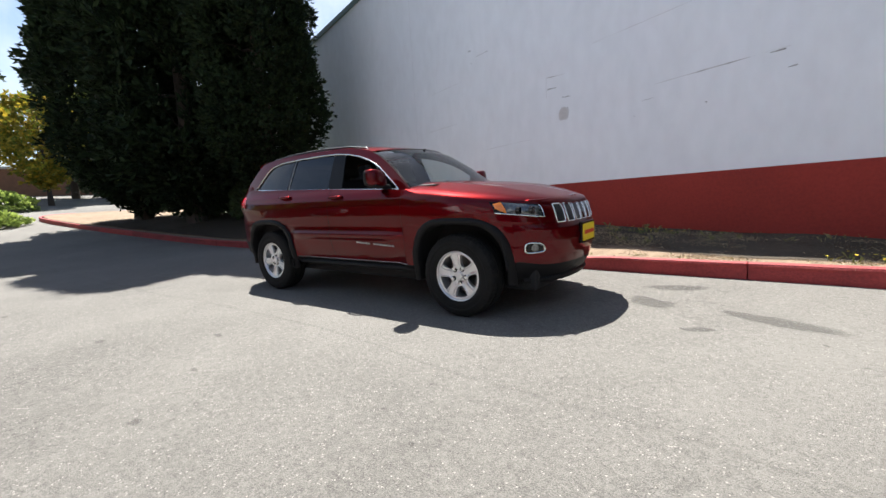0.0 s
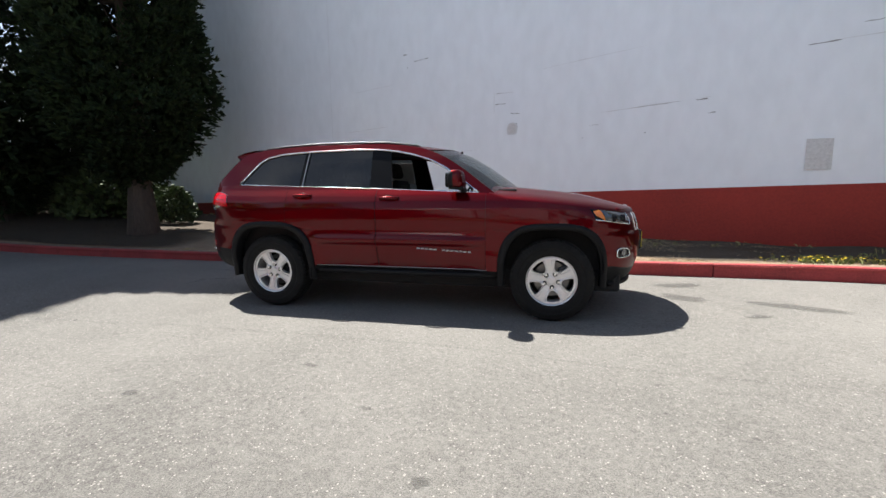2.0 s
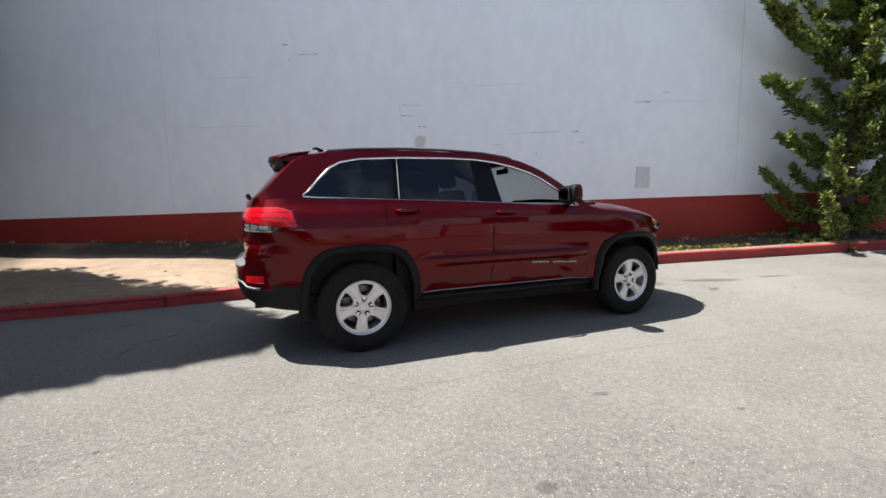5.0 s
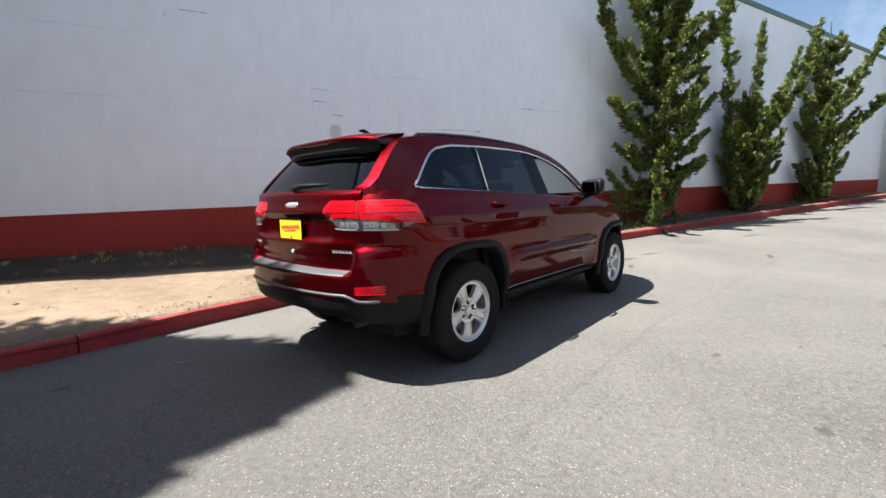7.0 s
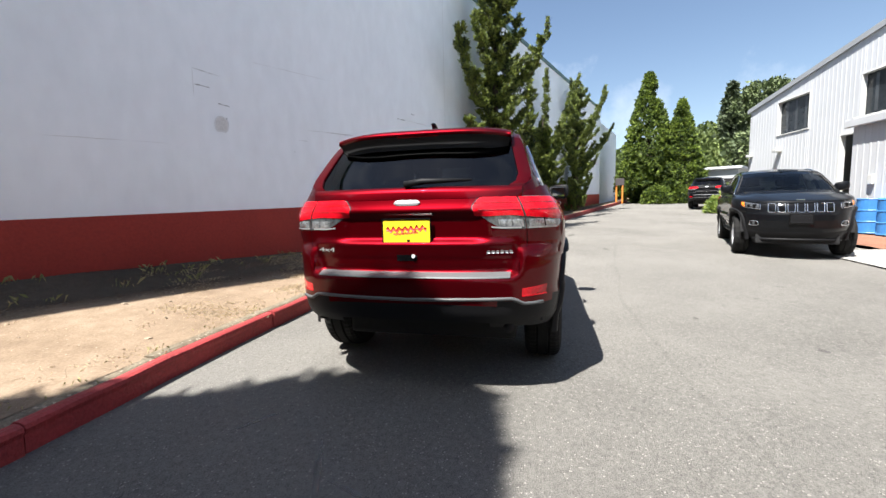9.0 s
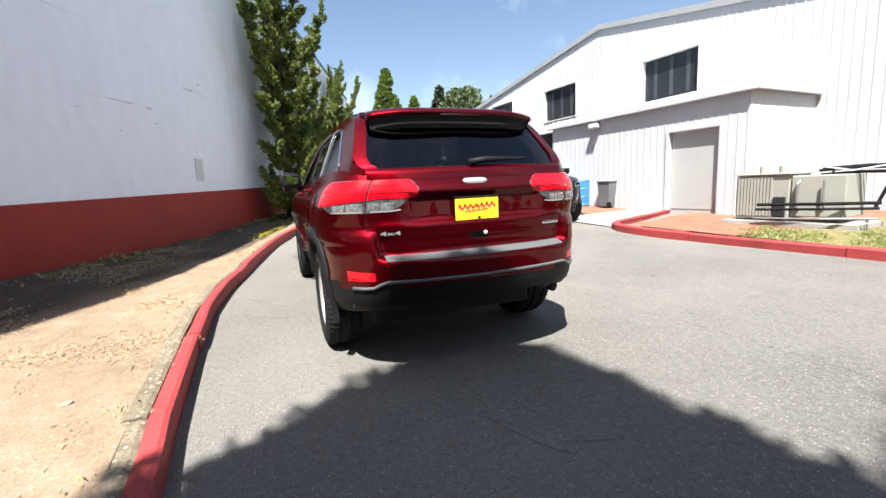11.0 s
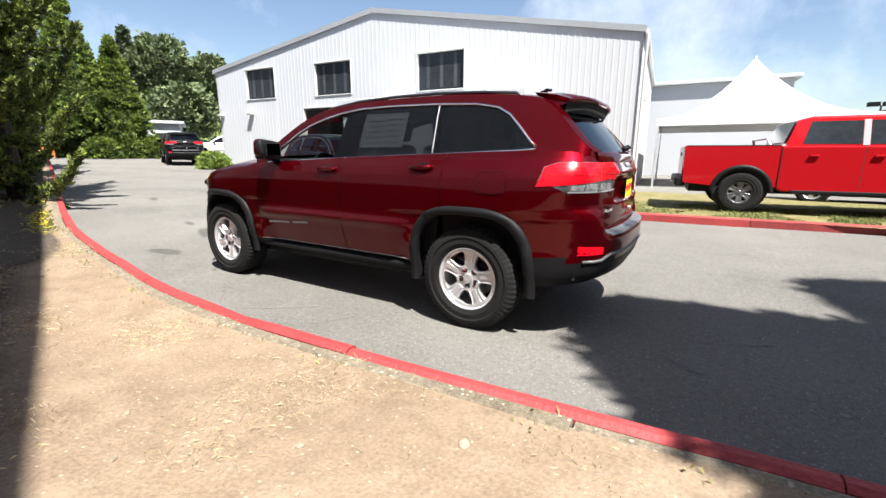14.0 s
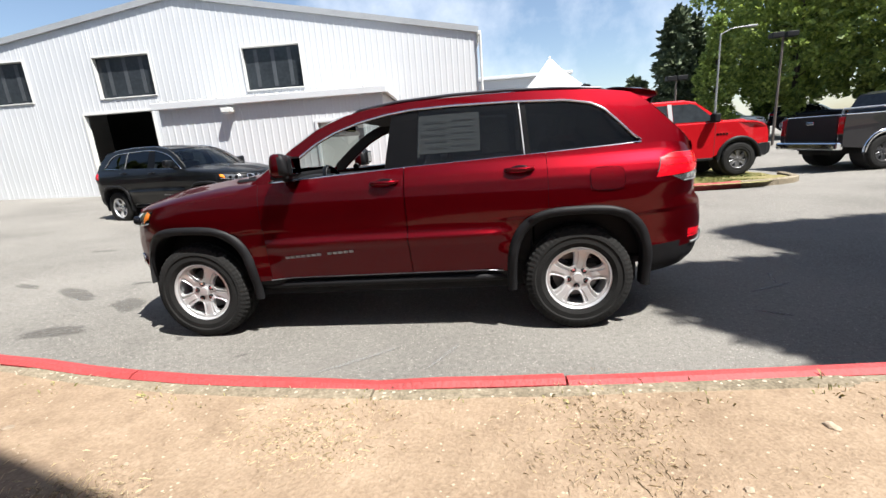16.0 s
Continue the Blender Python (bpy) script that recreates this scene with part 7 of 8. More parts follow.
def wall_mark(x0, z0, x1, z1, w, material, name="scuff_mark"):
    """A thin daub on the wall's face from one place to another."""
    n, verts = 8, []
    d = Vector((x1 - x0, z1 - z0)).normalized()
    for k in range(n + 1):
        t = k / n
        x, z = x0 + (x1 - x0) * t, z0 + (z1 - z0) * t
        q = w * (0.45 + 0.7 * abs(noise.noise((x * 9, z * 9, 4)))) * (0.35 if k in (0, n) else 1)
        for s in (-1, 1):
            xx, zz = x - d.y * q * s, z + d.x * q * s + 0.01 * noise.noise((x * 14, z * 7, s))
            verts.append((xx, wall_y(xx) - 0.003, zz))
    faces = [(2 * k, 2 * k + 2, 2 * k + 3, 2 * k + 1) for k in range(n)]
    raw(name, verts, faces, material, wall)


for a in ((0.36, 2.95, 0.58, 2.95, 0.010), (0.68, 2.745, 0.86, 2.735, 0.010), (-1.76, 4.24, -1.66, 4.25, 0.016), (-1.5, 4.07, -1.13, 4.09, 0.008), (2.88, 2.63, 3.5, 2.655, 0.005), (3.70, 2.65, 3.86, 2.66, 0.016), (3.87, 2.43, 3.98, 2.44, 0.013), (5.0, 3.26, 5.35, 3.27, 0.012), (5.55, 3.46, 5.75, 3.47, 0.007), (2.12, 2.39, 2.3, 2.40, 0.006), (-1.66, 3.95, -1.66, 3.99, 0.01), (3.0, 2.2, 3.02, 2.2, 0.01), (2.0, 2.18, 2.03, 2.18, 0.008), (0.77, 2.45, 0.80, 2.56, 0.018), (0.34, 3.165, 0.62, 3.15, 0.006)):
    wall_mark(*a, MARK)
for a in ((0.34, 3.17, 0.34, 2.78, 0.007), (0.34, 3.165, 0.75, 3.145, 0.006), (2.3, 2.60, 3.9, 2.68, 0.006), (5.2, 3.28, 6.7, 3.30, 0.006), (-1.3, 2.03, 0.0, 2.09, 0.006), (1.3, 3.5, 3.0, 3.62, 0.005), (-3.4, 2.7, -2.2, 2.74, 0.006), (-3.9, 7.0, -3.88, 1.14, 0.006), (7.22, 7.4, 7.27, 1.4, 0.012), (-3.2, 3.6, -2.0, 3.66, 0.005)):
    wall_mark(*a, FAINT, "faint_stain")
n = 22
hv = []
for k in range(n):
    a = k * math.tau / n
    x, z = 0.71 + 0.11 * math.cos(a) * (1 + 0.2 * noise.noise((math.cos(a), math.sin(a), 2))), 2.46 + 0.115 * math.sin(a) - (0.05 * abs(math.cos(a)) if math.sin(a) < 0 else 0)
    hv.append((x, wall_y(x) - 0.004, z))
raw("repair_patch", hv, [tuple(range(n))], FAINT, wall, "grey worn patch")
raw("repair_patch", [(x * 0.82 + 0.71 * 0.18, wall_y(x * 0.82 + 0.71 * 0.18) - 0.007, z * 0.82 + 2.46 * 0.18) for x, _, z in hv], [tuple(range(n))], PATCH, wall)
pnl = slab("access_panel", (5.08, wall_y(5.08) - 0.02), (5.37, wall_y(5.37) - 0.02), (1.50, 1.49), (1.94, 1.93), 0.018, PATCH)
tagged(pnl, "small grey-white access panel fixed to the wall", "panel")

# ---- workshop yard ----
def hvac():
    root = empty("air_conditioner", (0.72, -8.5, 0.14), 6)
    tagged(root, "beige rooftop-style air conditioning unit standing on a concrete pad", "appliance")
    BEIGE = shade("beige_metal", (0.30, 0.30, 0.265), 0.5, 0, 0.1, 2.0, 30.0, 0.05)
    part("pad", box(-1.3, 0.95, -0.55, 0.55, -0.1, 0.02, 0.01), CONCRETE, root)
    part("cabinet", box(-0.2, 0.75, -0.42, 0.42, 0.06, 0.93, 0.02), BEIGE, root)
    part("cabinet", box(-1.05, -0.22, -0.40, 0.40, 0.12, 0.90, 0.02), BEIGE, root)
    part("top_cover", box(-0.24, 0.79, -0.46, 0.46, 0.932, 0.96, 0.01), BEIGE, root)
    for k in range(11):
        part("fin", box(0.08 + k * 0.06, 0.115 + k * 0.06, 0.421, 0.445, 0.12, 0.88), BEIGE, root)
    for k in range(12):
        part("fin", box(0.752, 0.775, -0.38 + k * 0.066, -0.34 + k * 0.066, 0.12, 0.88), BEIGE, root)
    part("fan_housing", box(-0.16, 0.06, 0.421, 0.47, 0.10, 0.5, 0.02), SHADE_BLACK, root)
    part("pipe_valve", tube([(-0.35, 0.41, 0.25), (-0.35, 0.47, 0.3), (-0.35, 0.47, 0.75), (-0.35, 0.41, 0.8)], 0.025, 8), STEEL, root)
    part("pipe_valve", tube([(-0.75, 0.41, 0.3), (-0.75, 0.47, 0.35), (-0.75, 0.47, 0.8)], 0.02, 8), STEEL, root)
    for x in (0.1, 0.45):
        part("vent_cap", tube([(x, 0, 0.95), (x, 0, 1.1), (x, 0, 1.14)], [0.08, 0.08, 0.05], 12), BEIGE, root)
    return root


hvac()
rk = empty("pipe_rack", (-0.2, -8.4, 0.10), 6)
tagged(rk, "black steel rack with lagged pipes beside the unit", "rack")
for x in (-0.62, 0.3):
    part("rack_post", tube([(x, -0.45, 0), (x + 0.02, -0.5, 1.06)], 0.022, 6), PLASTIC, rk)
for z, y in ((1.04, -0.2), (1.07, -0.35), (1.06, -0.5), (0.96, -0.28)):
    part("pipe", tube([(-0.66, y, z), (-0.2, y, z + 0.01), (0.42, y, z - 0.02)], 0.028, 8), PLASTIC, rk)
for z, y, r in ((0.42, 0.40, 0.030), (0.33, 0.46, 0.024), (0.16, 0.52, 0.02)):
    part("pipe", tube([(-0.6, y - 0.25, z + 0.02), (0.1, y - 0.05, z), (1.15, y + 0.02, z - 0.03)], r, 8), PLASTIC if z > 0.3 else STEEL, rk)
part("brace", tube([(-0.45, -0.1, 0.35), (-0.62, -0.35, 1.05)], 0.03, 6), PLASTIC, rk)
part("cross_brace", tube([(-0.6, -0.2, 1.08), (-0.1, -0.1, 1.0), (0.4, -0.25, 1.09)], 0.016, 6), TRIM_GREY, rk)
gm = empty("gas_meter", (0.1, -12.3, 0.14), 6)
tagged(gm, "grey gas meter with pipework at the wall", "meter")
part("meter_body", box(-0.15, 0.15, -0.12, 0.12, 0.12, 0.5, 0.05), TRIM_GREY, gm)
part("riser", tube([(-0.3, 0, 0), (-0.3, 0, 0.62), (-0.1, 0, 0.62), (-0.1, 0, 0.5)], 0.022, 8), STEEL, gm)
part("riser", tube([(0.1, 0, 0.5), (0.1, 0, 0.72), (0.45, 0, 0.72), (0.45, 0, 0.2)], 0.022, 8), STEEL, gm)
pt = empty("concrete_planter", (-0.4, -11.6, 0.10))
tagged(pt, "round concrete planter ring on bare ground", "planter")
bm = bmesh.new()
for a, b in (((0.30, 0.0), (0.34, 0.52)), ((0.34, 0.52), (0.27, 0.52)), ((0.27, 0.52), (0.26, 0.4))):
    ra = [bm.verts.new((a[0] * math.cos(k * math.tau / 24), a[0] * math.sin(k * math.tau / 24), a[1])) for k in range(24)]
    rb = [bm.verts.new((b[0] * math.cos(k * math.tau / 24), b[0] * math.sin(k * math.tau / 24), b[1])) for k in range(24)]
    for k in range(24):
        bm.faces.new((ra[k], ra[(k + 1) % 24], rb[(k + 1) % 24], rb[k]))
part("ring", bm, CONCRETE_OLD, pt)
part("soil", tube([(0, 0, 0.36), (0, 0, 0.42)], 0.27, 20), BARK_MULCH, pt)


def drum(at, colour, label):
    root = empty("drum", at)
    tagged(root, label, "barrel")
    r = 0.29
    zs = [(0, r), (0.02, r + 0.012), (0.04, r), (0.28, r), (0.30, r + 0.014), (0.32, r), (0.56, r), (0.58, r + 0.014), (0.60, r), (0.84, r), (0.86, r + 0.012), (0.88, r)]
    part("shell", tube([(0, 0, z) for z, _ in zs], [q for _, q in zs], 24), colour, root, smooth=False)
    part("lid", tube([(0, 0, 0.86), (0, 0, 0.872)], r - 0.02, 24), colour, root)
    return root


DRUM_BLUE = shade("blue_drum", (0.04, 0.18, 0.45), 0.45, 0, 0.12, 3.0, 30.0, 0.03)
DRUM_RUST = shade("dark_drum", (0.07, 0.05, 0.045), 0.6, 0.2, 0.4, 4.0, 30.0, 0.1)
g = lambda x, y: road_z(x, y) + 0.08
drum((7.6, -9.0, g(7.6, -9)), DRUM_BLUE, "blue steel drum by the annex wall")
drum((8.1, -8.85, g(8.1, -8.85)), DRUM_BLUE, "blue steel drum by the annex wall")
drum((8.8, -8.5, g(8.8, -8.5)), DRUM_RUST, "dark rusty steel drum by the annex wall")
bn = empty("wheeled_bin", (6.45, -9.2, g(6.4, -9.2)))
tagged(bn, "grey plastic wheeled bin by the annex wall", "bin")
BIN = shade("grey_bin", (0.12, 0.13, 0.14), 0.6, 0, 0.15, 3.0, 40.0, 0.05)
prism([(-0.2, 0.02), (0.2, 0.02), (0.27, 0.82), (-0.27, 0.82)], 0.25, lambda z: 0.85 + 0.2 * z, BIN, "tub", bn, 0.02)
part("bin_lid", box(-0.29, 0.30, -0.28, 0.28, 0.82, 0.87, 0.02), BIN, bn)
for y in (-0.2, 0.2):
    part("bin_wheel", tube([(-0.22, y - 0.03, 0.09), (-0.22, y + 0.03, 0.09)], 0.09, 14), RUBBER, bn)

# ---- white canopy tent ----
def tent(at, half, eave, peak):
    root = empty("canopy_tent", at, 4)
    tagged(root, "white peaked event canopy on steel legs", "tent")
    CANVAS = shade("white_canvas", (0.80, 0.80, 0.80), 0.8, 0, 0.04, 1.0, 20.0, 0.05)
    for q in range(4):
        rot = Matrix.Rotation(q * math.pi / 2, 4, "Z")
        rows = []
        for i in range(13):
            t = i / 12
            r = half * (1 - t) + 0.05 * t
            z = eave + (peak - eave) * (t ** 1.9)
            rows.append([tuple(rot @ Vector((r, r * k / 4, z + 0.12 * (1 - t) * (1 - (k / 4) ** 2) * 0))) for k in range(-4, 5)])
        v, f = grid_mesh(rows)
        raw("roof_panel", v, f, CANVAS, root, smooth=True)
        v = [tuple(rot @ Vector((half, half * k, z))) for k in (-1, 1) for z in (eave, eave - 0.28)]
        raw("valance", v, [(0, 1, 3, 2)], CANVAS, root)
        part("leg", tube([rot @ Vector((half - 0.05, half - 0.05, 0)), rot @ Vector((half - 0.05, half - 0.05, eave))], 0.04, 8), ALLOY, root)
    part("finial", tube([(0, 0, peak - 0.1), (0, 0, peak + 0.12)], 0.04, 8), CANVAS, root)
    return root


tent((-4.1, -19.4, -0.05), 3.35, 2.72, 5.2)

# ---- buildings in the distance ----
def plain_building(name, at, rz, L, D, H, wall_mat, roof_mat, label, door=None, windows=()):
    root = empty(name, at, rz)
    tagged(root, label, "building")
    part("wall", box(-L / 2, L / 2, -D / 2, D / 2, -0.5, H), wall_mat, root)
    part("roof", box(-L / 2 - 0.3, L / 2 + 0.3, -D / 2 - 0.3, D / 2 + 0.3, H + 0.004, H + 0.22, 0.03), roof_mat, root)
    for x, z0, z1, w in windows:
        wnd = part("window", box(x - w / 2, x + w / 2, D / 2 + 0.004, D / 2 + 0.03, z0, z1), WINDOW_DARK, root)
        part("window_frame", box(x - w / 2 - 0.06, x + w / 2 + 0.06, D / 2 + 0.002, D / 2 + 0.02, z1, z1 + 0.08), SHED_WHITE, wnd)
    if door:
        part("door", box(door[0], door[1], D / 2 + 0.004, D / 2 + 0.04, 0, door[2]), SHADE_BLACK, root)
    return root


plain_building("back_building", (0.6, -31, 0), 3, 14, 6, 5.5, SHED_WHITE, SHED_WHITE, "low pale metal building behind the canopy")
plain_building("small_shed", (35.5, -15.7, 0.85), 60, 2.2, 5, 2.7, SHED_WHITE, SHED_WHITE, "small white shed down the drive", (-1.2, 0.6, 2.0))
BRICK = shade("brown_brick", (0.22, 0.11, 0.07), 0.85, 0, 0.2, 3.0, 40.0, 0.2)
plain_building("shop_building", (-52, 6.5, 2.55), 78, 22, 8, 2.6, BRICK, TRIM_GREY, "low brown brick shop with pale fascia among trees", None, ((-7, 0.5, 2.0, 2.2), (-4, 0.5, 2.0, 2.2), (-1, 0.5, 2.0, 2.2), (2, 0.5, 2.0, 2.2), (5, 0.5, 2.0, 2.2), (8, 0.5, 2.0, 2.2)))

# ---- trees in the distance ----
LEAF_DARK = shade("dark_broad_leaf", (0.15, 0.19, 0.075), 0.65, 0, 0.4, 0.5, 6.0, 0, dark=(0.055, 0.08, 0.032), per_island=0.4)
SHRUB_LEAF = shade("shrub_leaf", (0.085, 0.125, 0.04), 0.65, 0, 0.4, 0.5, 6.0, 0, dark=(0.03, 0.05, 0.018), per_island=0.4)
FIR_GREEN = shade("fir_green", (0.085, 0.11, 0.05), 0.7, 0, 0.4, 0.6, 6.0, 0, dark=(0.026, 0.042, 0.02), per_island=0.4)
BIG = "leafy green roadside tree in full summer leaf"
FIR = "tall dark fir behind the car park"
for k, (x, y, z, h, R, kind) in enumerate((
        (-13.2, -35, 0.0, 5.2, 1.1, "fir"), (-16.0, -34.5, 0.0, 10.0, 2.3, "fir"), (-17.6, -35.5, 0.0, 9.4, 1.9, "fir"), (-24.5, -36.5, 0.0, 14, 4.2, "leaf"), (-22.3, -30, 0.0, 13, 4.3, "leaf"), (-25.5, -28, 0.5, 13.5, 4.2, "leaf"), (-28.5, -25, 0.5, 14, 4.5, "leaf"), (-24, -37, 0.6, 17, 4.5, "leaf"), (-33, -24, 0.6, 15, 4.6, "leaf"), (-17.0, -30.0, 0.0, 8.4, 1.1, "col"),
        (64, -30.5, 8.6, 8.4, 3.2, "dark"), (65.5, -27.0, 8.8, 8.6, 1.9, "fir"), (61, -35.5, 8.0, 7.0, 2.6, "dark"), (60, -38.5, 7.6, 6.4, 2.4, "dark"), (72, -33, 9.5, 7.5, 3.2, "dark"), (41.5, -20.8, 1.6, 5.8, 2.2, "dark"),
        (-33, 3.4, 1.9, 6.4, 2.0, "gold"), (-41, 6.6, 2.2, 16, 2.6, "fir"), (-38, 9.0, 2.2, 9, 3.0, "leaf"), (-49, 0.5, 2.8, 13, 3.6, "dark"), (-56, -4, 3, 15, 3.2, "fir"), (-46, -12, 2.6, 12, 4.2, "dark"), (-40, -22, 2, 13, 4.4, "leaf"))):
    if y < -20 and x < 0:
        z = road_z(x, y) - 0.05
    if kind in ("leaf", "dark"):
        tree("leafy_tree", (x, y, z), BIG, "tree", 100 + k, ball(R), h, 0.24, LEAF if kind == "leaf" else LEAF_DARK, 0.27 if x < 0 else 0.36, 4200 if x < 0 else 2400, 5 if x < 0 else 4, 1.6, rough=0.5, limbs=18, wide=0.4, clump=0.55)
    elif kind == "gold":
        tree("leafy_tree", (x, y, z), "small tree turning gold and orange beside the drive", "tree", 100 + k, ball(R), h, 0.14, LEAF_GOLD, 0.2, 3600, 4, 1.0, rough=0.5, limbs=16, wide=0.4, clump=0.35)
    elif kind == "fir":
        tree("fir_tree", (x, y, z), FIR, "tree", 100 + k, cone(R), h, 0.24, FIR_GREEN, 0.44, 2200, 4, 0.8, rough=0.6, droop=0.3, limbs=30, clump=0.35)
    else:
        tree("columnar_tree", (x, y, z), "slim columnar green tree in the car park", "tree", 100 + k, column(R), h, 0.12, LEAF, 0.22, 2600, 4, 1.2, rough=0.5, clump=0.3)


def shrub(at, R, H, leaf, label, seed, n=900, size=0.14):
    rng = random.Random(seed)
    root = empty("shrub", at)
    tagged(root, label, "shrub")
    bm = bmesh.new()
    spots = []
    for k in range(9):
        a = k * 0.7 + rng.random()
        tip = Vector((math.cos(a) * R * 0.7, math.sin(a) * R * 0.7, H * rng.uniform(0.5, 0.9)))
        add_tube(bm, limb_points((0, 0, -0.05), tip, 0, 3, rng, 0.03), [0.02, 0.015, 0.01, 0.005], 5)
    for _ in range(n):
        a, f = rng.uniform(0, 6.28), rng.random()
        r = R * math.sqrt(max(0.05, 1 - (f * 1.0) ** 2.2)) * (1 - 0.5 * rng.random() ** 2) * (1 + 0.3 * noise.noise((math.cos(a) * 2 + seed, math.sin(a) * 2, f * 3)))
        spots.append(((r * math.cos(a), r * math.sin(a), 0.05 + f * H), (math.cos(a), math.sin(a), 0.5), rng.uniform(0.7, 1.2)))
    part("stems", bm, BARK, root)
    v, f = tufts(rng, spots, size, 4, wide=0.4)
    raw("crown", v, f, leaf, root)
    return root


shrub((18.6, -9.3, road_z(18.6, -9.3)), 0.75, 0.75, LEAF, "low green shrub at the workshop corner", 5)
shrub((-8.2, 4.4, dirt_z(-8.2, 4.4)), 0.55, 0.9, SHRUB_LEAF, "pale-flecked green shrub under the cypress by the wall", 6, 700, 0.10)
shrub((-9.6, 5.4, dirt_z(-9.6, 5.4)), 0.8, 0.8, SHRUB_LEAF, "dark green shrub against the wall foot", 7)
for x, y in ((-10.5, 4.5), (-13.0, 4.9), (-11.8, 5.8), (-15.2, 5.6)):
    shrub((x, y, dirt_z(x, y) - 0.03), 1.0, 1.75, SHRUB_LEAF, "dark green shrub behind the cypress trunks", int(-x * 10), 1300)
shrub((-20.2, -2.2, road_z(-20, -2)), 1.9, 0.75, LEAF, "broad low green hedge plant beside the drive", 8, 2400)
shrub((-29, 0.5, road_z(-29, 0)), 1.4, 1.0, LEAF, "low green shrub beside the drive", 9, 1200)


SCRUB = shade("hill_scrub", (0.17, 0.21, 0.06), 0.8, 0, 0.4, 0.12, 1.5, 0, dark=(0.06, 0.09, 0.03), per_island=0.3)


def hillside():
    rng = random.Random(19)
    rows = []
    hill = lambda x, y: 10.5 * math.exp(-((x - 82) / 30) ** 2 - ((y + 40) / 34) ** 2)
    for j in range(31):
        rows.append([(43 + 3.1 * i, -95 + 3.4 * j, road_z(60, -40) - 1.0 + hill(43 + 3.1 * i, -95 + 3.4 * j) + 0.10 * max(0, 43 + 3.1 * i - 52)) for i in range(31)])
    v, f = grid_mesh(rows)
    tagged(raw("hillside", v, f, SCRUB, smooth=True), "scrub-covered hillside beyond the drive", "hill", kind="structure")
    spots = []
    for _ in range(6500):
        x, y = rng.uniform(45, 80), rng.uniform(-62, -4)
        h = hill(x, y)
        if h > 0.8:
            spots.append(((x, y, road_z(60, -40) - 1.0 + h + 0.10 * max(0, x - 52) + rng.uniform(0, 1.2)), (-0.6, 0.3, 0.8), rng.uniform(0.6, 1.6)))
    v, f = tufts(rng, spots, 0.45, 6, wide=0.4)
    tagged(raw("brush", v, f, SCRUB), "bright green brush on the hillside", "bushes", kind="stuff")


hillside()

# ---- lamp posts and posts ----
LAMP_POST = shade("weathered_aluminium", (0.22, 0.22, 0.22), 0.5, 0.3, 0.2, 3.0, 40.0, 0.05)
POST_BROWN = shade("brown_post_paint", (0.075, 0.06, 0.05), 0.6, 0, 0.2, 3.0, 40.0, 0.05)


def lamp_post(at, h, arm, heads, label):
    root = empty("street_lamp", at)
    tagged(root, label, "lamp post")
    part("pole", tube([(0, 0, -0.2), (0, 0, h * 0.6), (0, 0, h)], [0.07, 0.05, 0.04] if arm else [0.07, 0.055, 0.05], 10), LAMP_POST if arm else POST_BROWN, root)
    if arm:
        part("arm", tube([(0, 0, h), (-arm * 0.4, 0, h + 0.25), (-arm, 0, h + 0.3)], 0.028, 8), LAMP_POST, root)
        part("lamp_head", box(-arm - 0.5, -arm, -0.1, 0.1, h + 0.24, h + 0.34, 0.03), LAMP_POST, root)
    for s in heads:
        part("lamp_head", box(s - 0.28, s + 0.28, -0.2, 0.2, h - 0.05, h + 0.2, 0.03), PLASTIC, root)
    return root


lamp_post((-16.1, -21.5, -0.1), 5.6, 0, (-0.35, 0.35), "dark car park lamp with twin box heads")
lamp_post((-13.7, -22.8, -0.1), 6.2, 1.3, (), "grey street lamp with curved arm")
lamp_post((-12.0, -24.0, -0.1), 4.2, 0, (-0.3, 0.3), "dark car park lamp with twin box heads")
lamp_post((-11.4, -33.0, 0), 4.2, 0, (-0.35, 0.35), "dark car park lamp with twin box heads")
po = empty("orange_post", (31.0, wall_y(31.0) - 1.5, isl(31.0, wall_y(31.0) - 1.5)))
tagged(po, "pair of orange posts carrying a small dark board", "post")
ORANGE = shade("orange_paint", (0.6, 0.2, 0.03), 0.6)
for s in (-0.22, 0.22):
    part("post", tube([(0.1 * s, s, -0.1), (0.1 * s, s, 1.45)], 0.065, 10), ORANGE, po)
part("sign_board", box(-0.10, -0.07, -0.32, 0.32, 1.3, 1.85, 0.01), shade("dark_sign", (0.06, 0.05, 0.05), 0.6), po)


# ---- needle litter under the cypresses ----
LITTER = soft("needle_litter", [(0.035, 0.026, 0.019), (0.06, 0.045, 0.032), (0.10, 0.075, 0.052)], 0.95)


def litter_sheet(x0, x1):
    """Fallen needles over the dirt, thinning out towards the ends of the sheet."""
    rows, dens = [], []
    for i in range(61):
        x = x0 + (x1 - x0) * i / 60
        a, b = kerb_y(x) + 0.24, wall_y(x) - 0.04
        rows.append([(x, a + (b - a) * j / 16, dirt_z(x, a + (b - a) * j / 16) + 0.012) for j in range(17)])
        end = min(1.0, min(i, 60 - i) / 9)
        dens += [end * (0.55 if j in (0, 16) else 1.0) * (0.85 + 0.4 * noise.noise((x * 0.9, j * 0.3, 4))) for j in range(17)]
    v, f = grid_mesh(rows)
    ob = raw("needle_litter", v, f, LITTER, smooth=True)
    ob.data.attributes.new("stain_depth", "FLOAT", "POINT").data.foreach_set("value", dens)
    return tagged(ob, "brown fallen needles covering dirt under the cypresses", "ground", kind="structure")


litter_sheet(-17.5, -5.2)
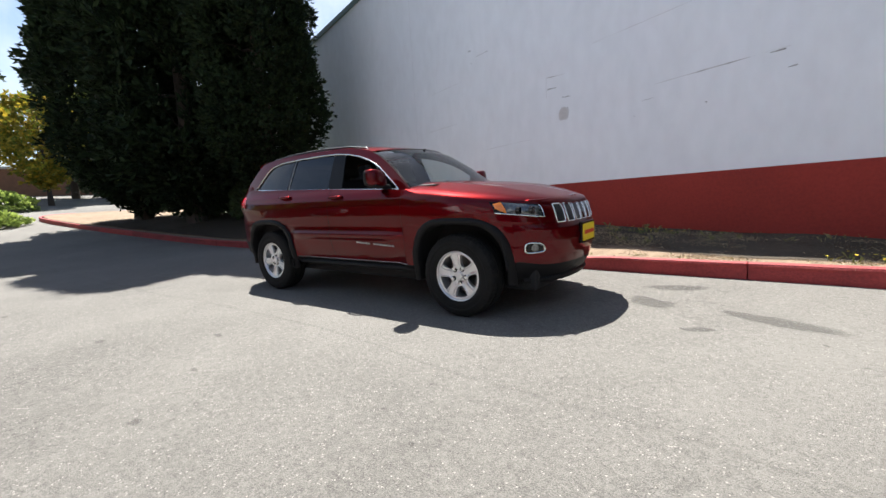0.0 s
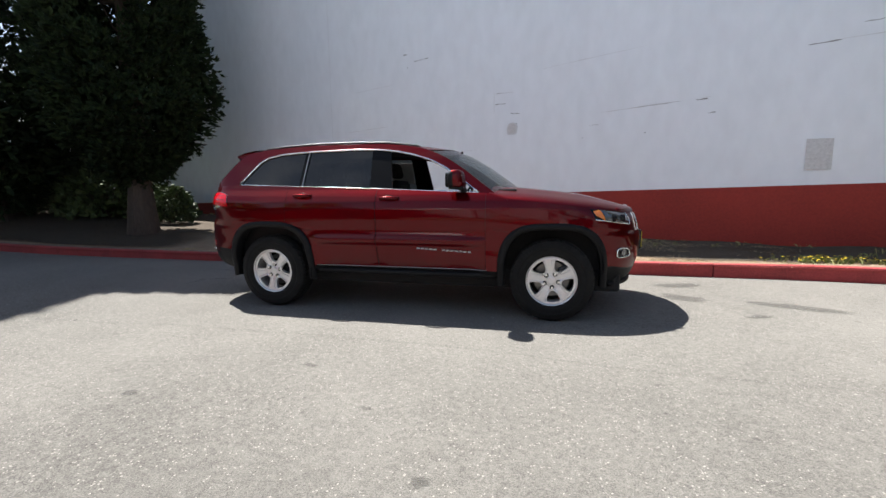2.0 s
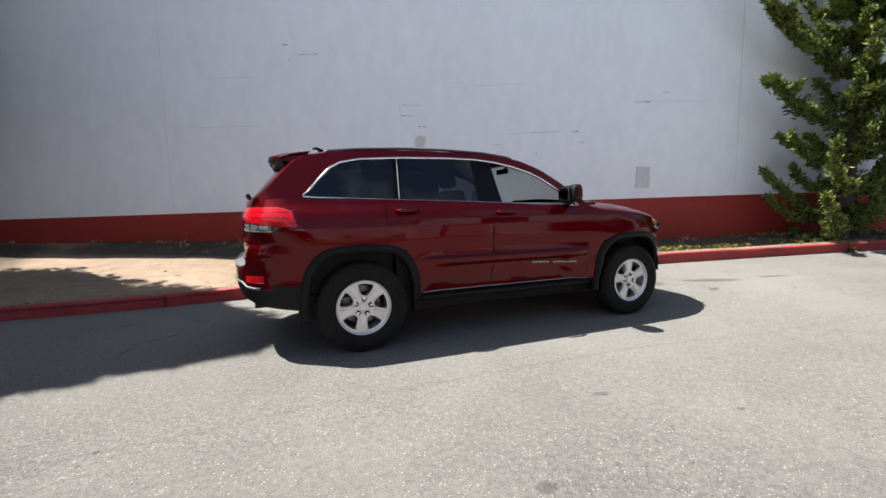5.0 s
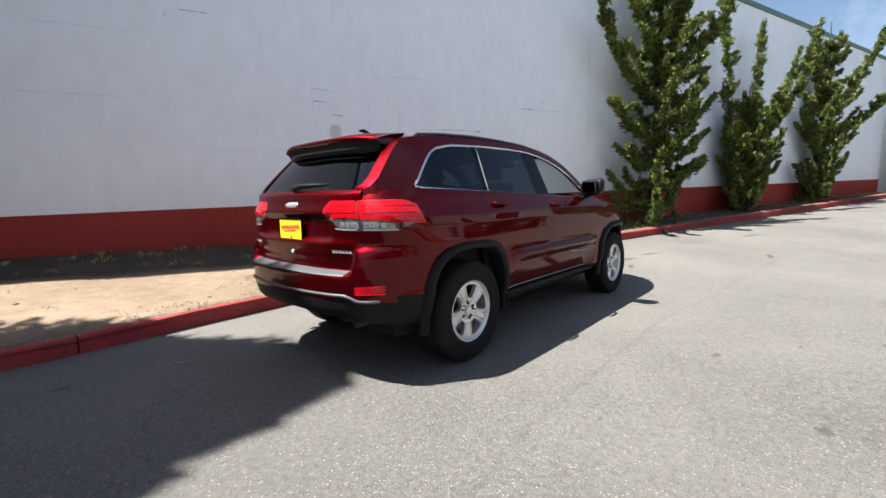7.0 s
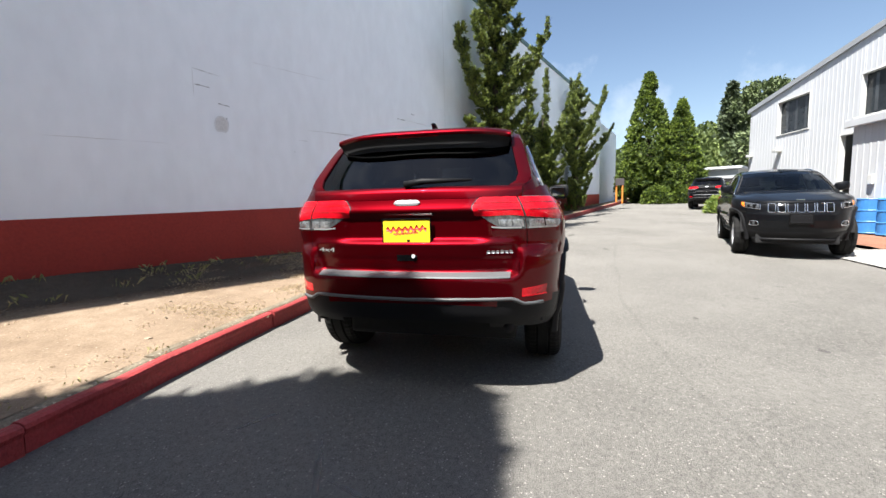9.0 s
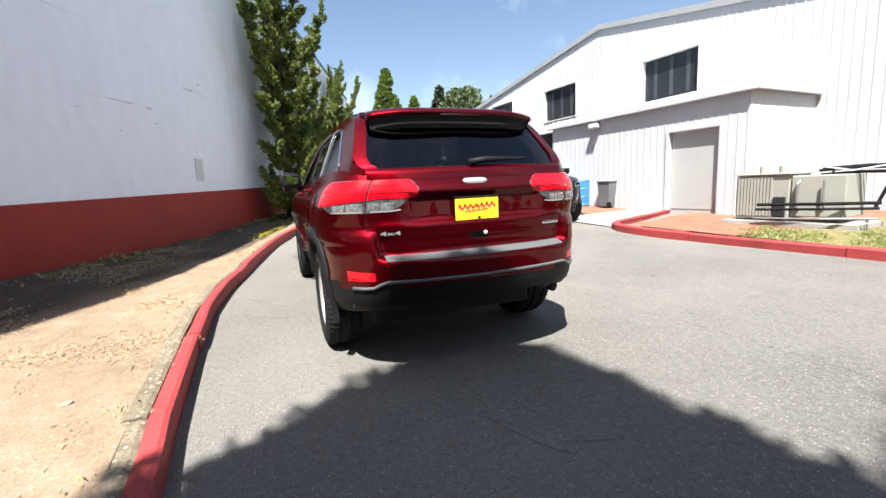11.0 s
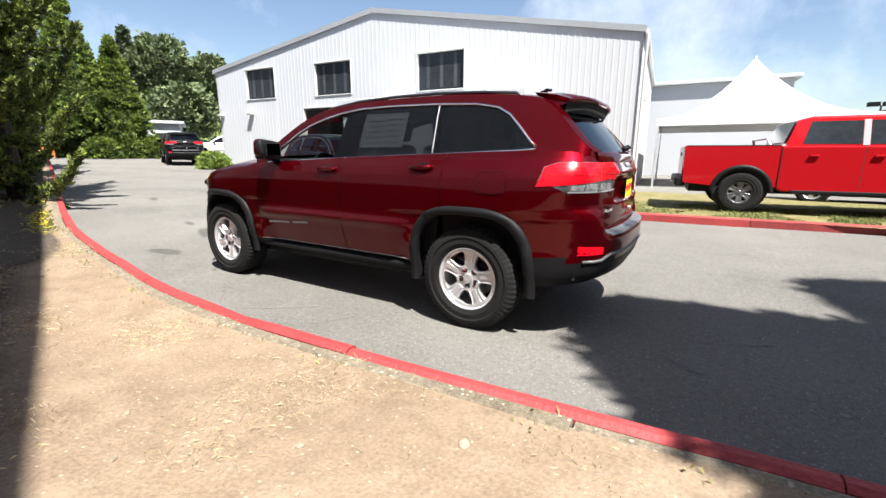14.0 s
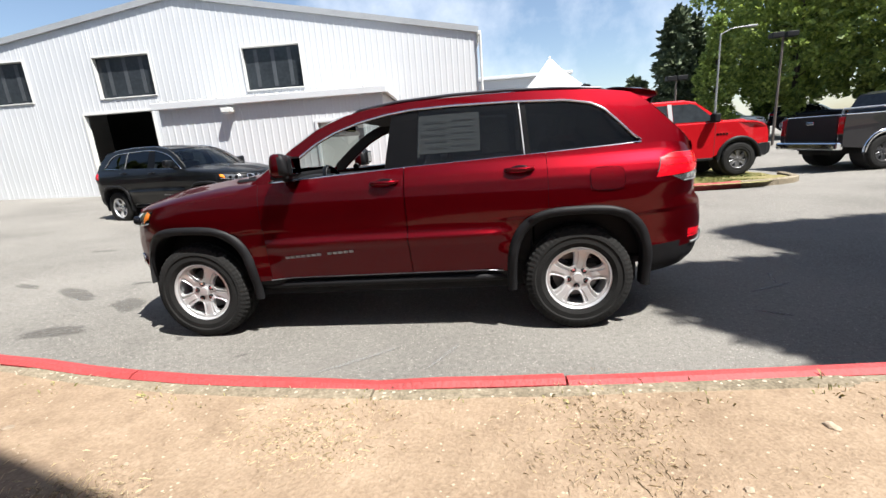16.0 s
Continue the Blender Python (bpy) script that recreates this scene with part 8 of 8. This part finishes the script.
SOIL_SHADE = soft("soil_shade", [(0.045, 0.037, 0.028), (0.085, 0.07, 0.052), (0.14, 0.115, 0.085)], 0.9)


def wall_foot_soil(x0, x1):
    """Darker soil and dead weeds along the foot of the wall, thinning out towards the kerb; past x 2.6 also painted
    wall shade.
    """
    rows, dens, n = [], [], int((x1 - x0) / 0.25)
    for i in range(n + 1):
        x = x0 + (x1 - x0) * i / n
        b = wall_y(x) - 0.03
        # past x 2.6 the dark colour reaches the kerb, painting in the wall's shadow
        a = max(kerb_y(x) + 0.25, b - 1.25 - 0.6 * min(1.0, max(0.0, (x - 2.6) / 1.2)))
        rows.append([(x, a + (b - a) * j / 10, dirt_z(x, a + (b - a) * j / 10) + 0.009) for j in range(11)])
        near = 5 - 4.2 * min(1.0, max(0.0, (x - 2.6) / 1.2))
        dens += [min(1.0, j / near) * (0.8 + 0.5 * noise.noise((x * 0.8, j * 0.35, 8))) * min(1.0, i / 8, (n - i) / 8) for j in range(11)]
    v, f = grid_mesh(rows)
    ob = raw("wall_foot_soil", v, f, SOIL_SHADE, smooth=True)
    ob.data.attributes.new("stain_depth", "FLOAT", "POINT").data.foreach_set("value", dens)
    return tagged(ob, "darker soil with dead weeds and painted wall shade along the wall foot", "ground", kind="structure")


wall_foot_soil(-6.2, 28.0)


# ---- hedge at the end of the drive ----
for k, (x, y) in enumerate(((31.1, -9.3), (31.4, -10.9), (31.2, -12.5), (30.8, -14.2))):
    tagged(shrub((x, y, road_z(x, y) - 0.05), 1.12, 1.35, CEDAR, "dense green hedge bush at the end of the drive", 60 + k, 1000, 0.15), group="hedge bushes")

# ---- paving joint and small spots on the drive ----
def paving_joint(line, half):
    rows, dens = [], []
    for i, p in enumerate(line):
        a, b = line[max(i - 1, 0)], line[min(i + 1, len(line) - 1)]
        d = (b - a).normalized()
        row = []
        for k in (-1, -0.4, 0.4, 1):
            q = p + Vector((-d.y, d.x)) * (half * k * (1 + 0.5 * noise.noise((p.x * 2, p.y * 2, k))) + 0.02 * noise.noise((p.x * 1.3, 0, 5)))
            row.append((q.x, q.y, road_z(q.x, q.y) + 0.005))
            dens.append(0.0 if abs(k) == 1 else 0.9 + 0.3 * noise.noise((p.x * 1.5, p.y, 6)))
        rows.append(row)
    v, f = grid_mesh(rows)
    ob = raw("paving_joint", v, f, JOINT, the_ground, smooth=True)
    ob.data.attributes.new("stain_depth", "FLOAT", "POINT").data.foreach_set("value", dens)


JOINT = soft("worn_paving_joint", [(0.06, 0.057, 0.052), (0.085, 0.08, 0.074), (0.12, 0.113, 0.103)], 0.075)
paving_joint(smooth_line([(-9, -1.9), (-5, -1.82), (-3.1, -1.82), (-1.8, -1.73), (-0.6, -1.72), (0.8, -1.75), (2.1, -1.95), (3.5, -2.1), (6, -2.5), (10, -3.4)], 0.12), 0.028)
rs = random.Random(313)
for _ in range(70):
    r = 0.008 + 0.02 * rs.random() ** 3
    stain(rs.uniform(-6, 9), rs.uniform(-5.2, 1.3), r * rs.uniform(1, 2), r, rs.uniform(0, 180), OIL)
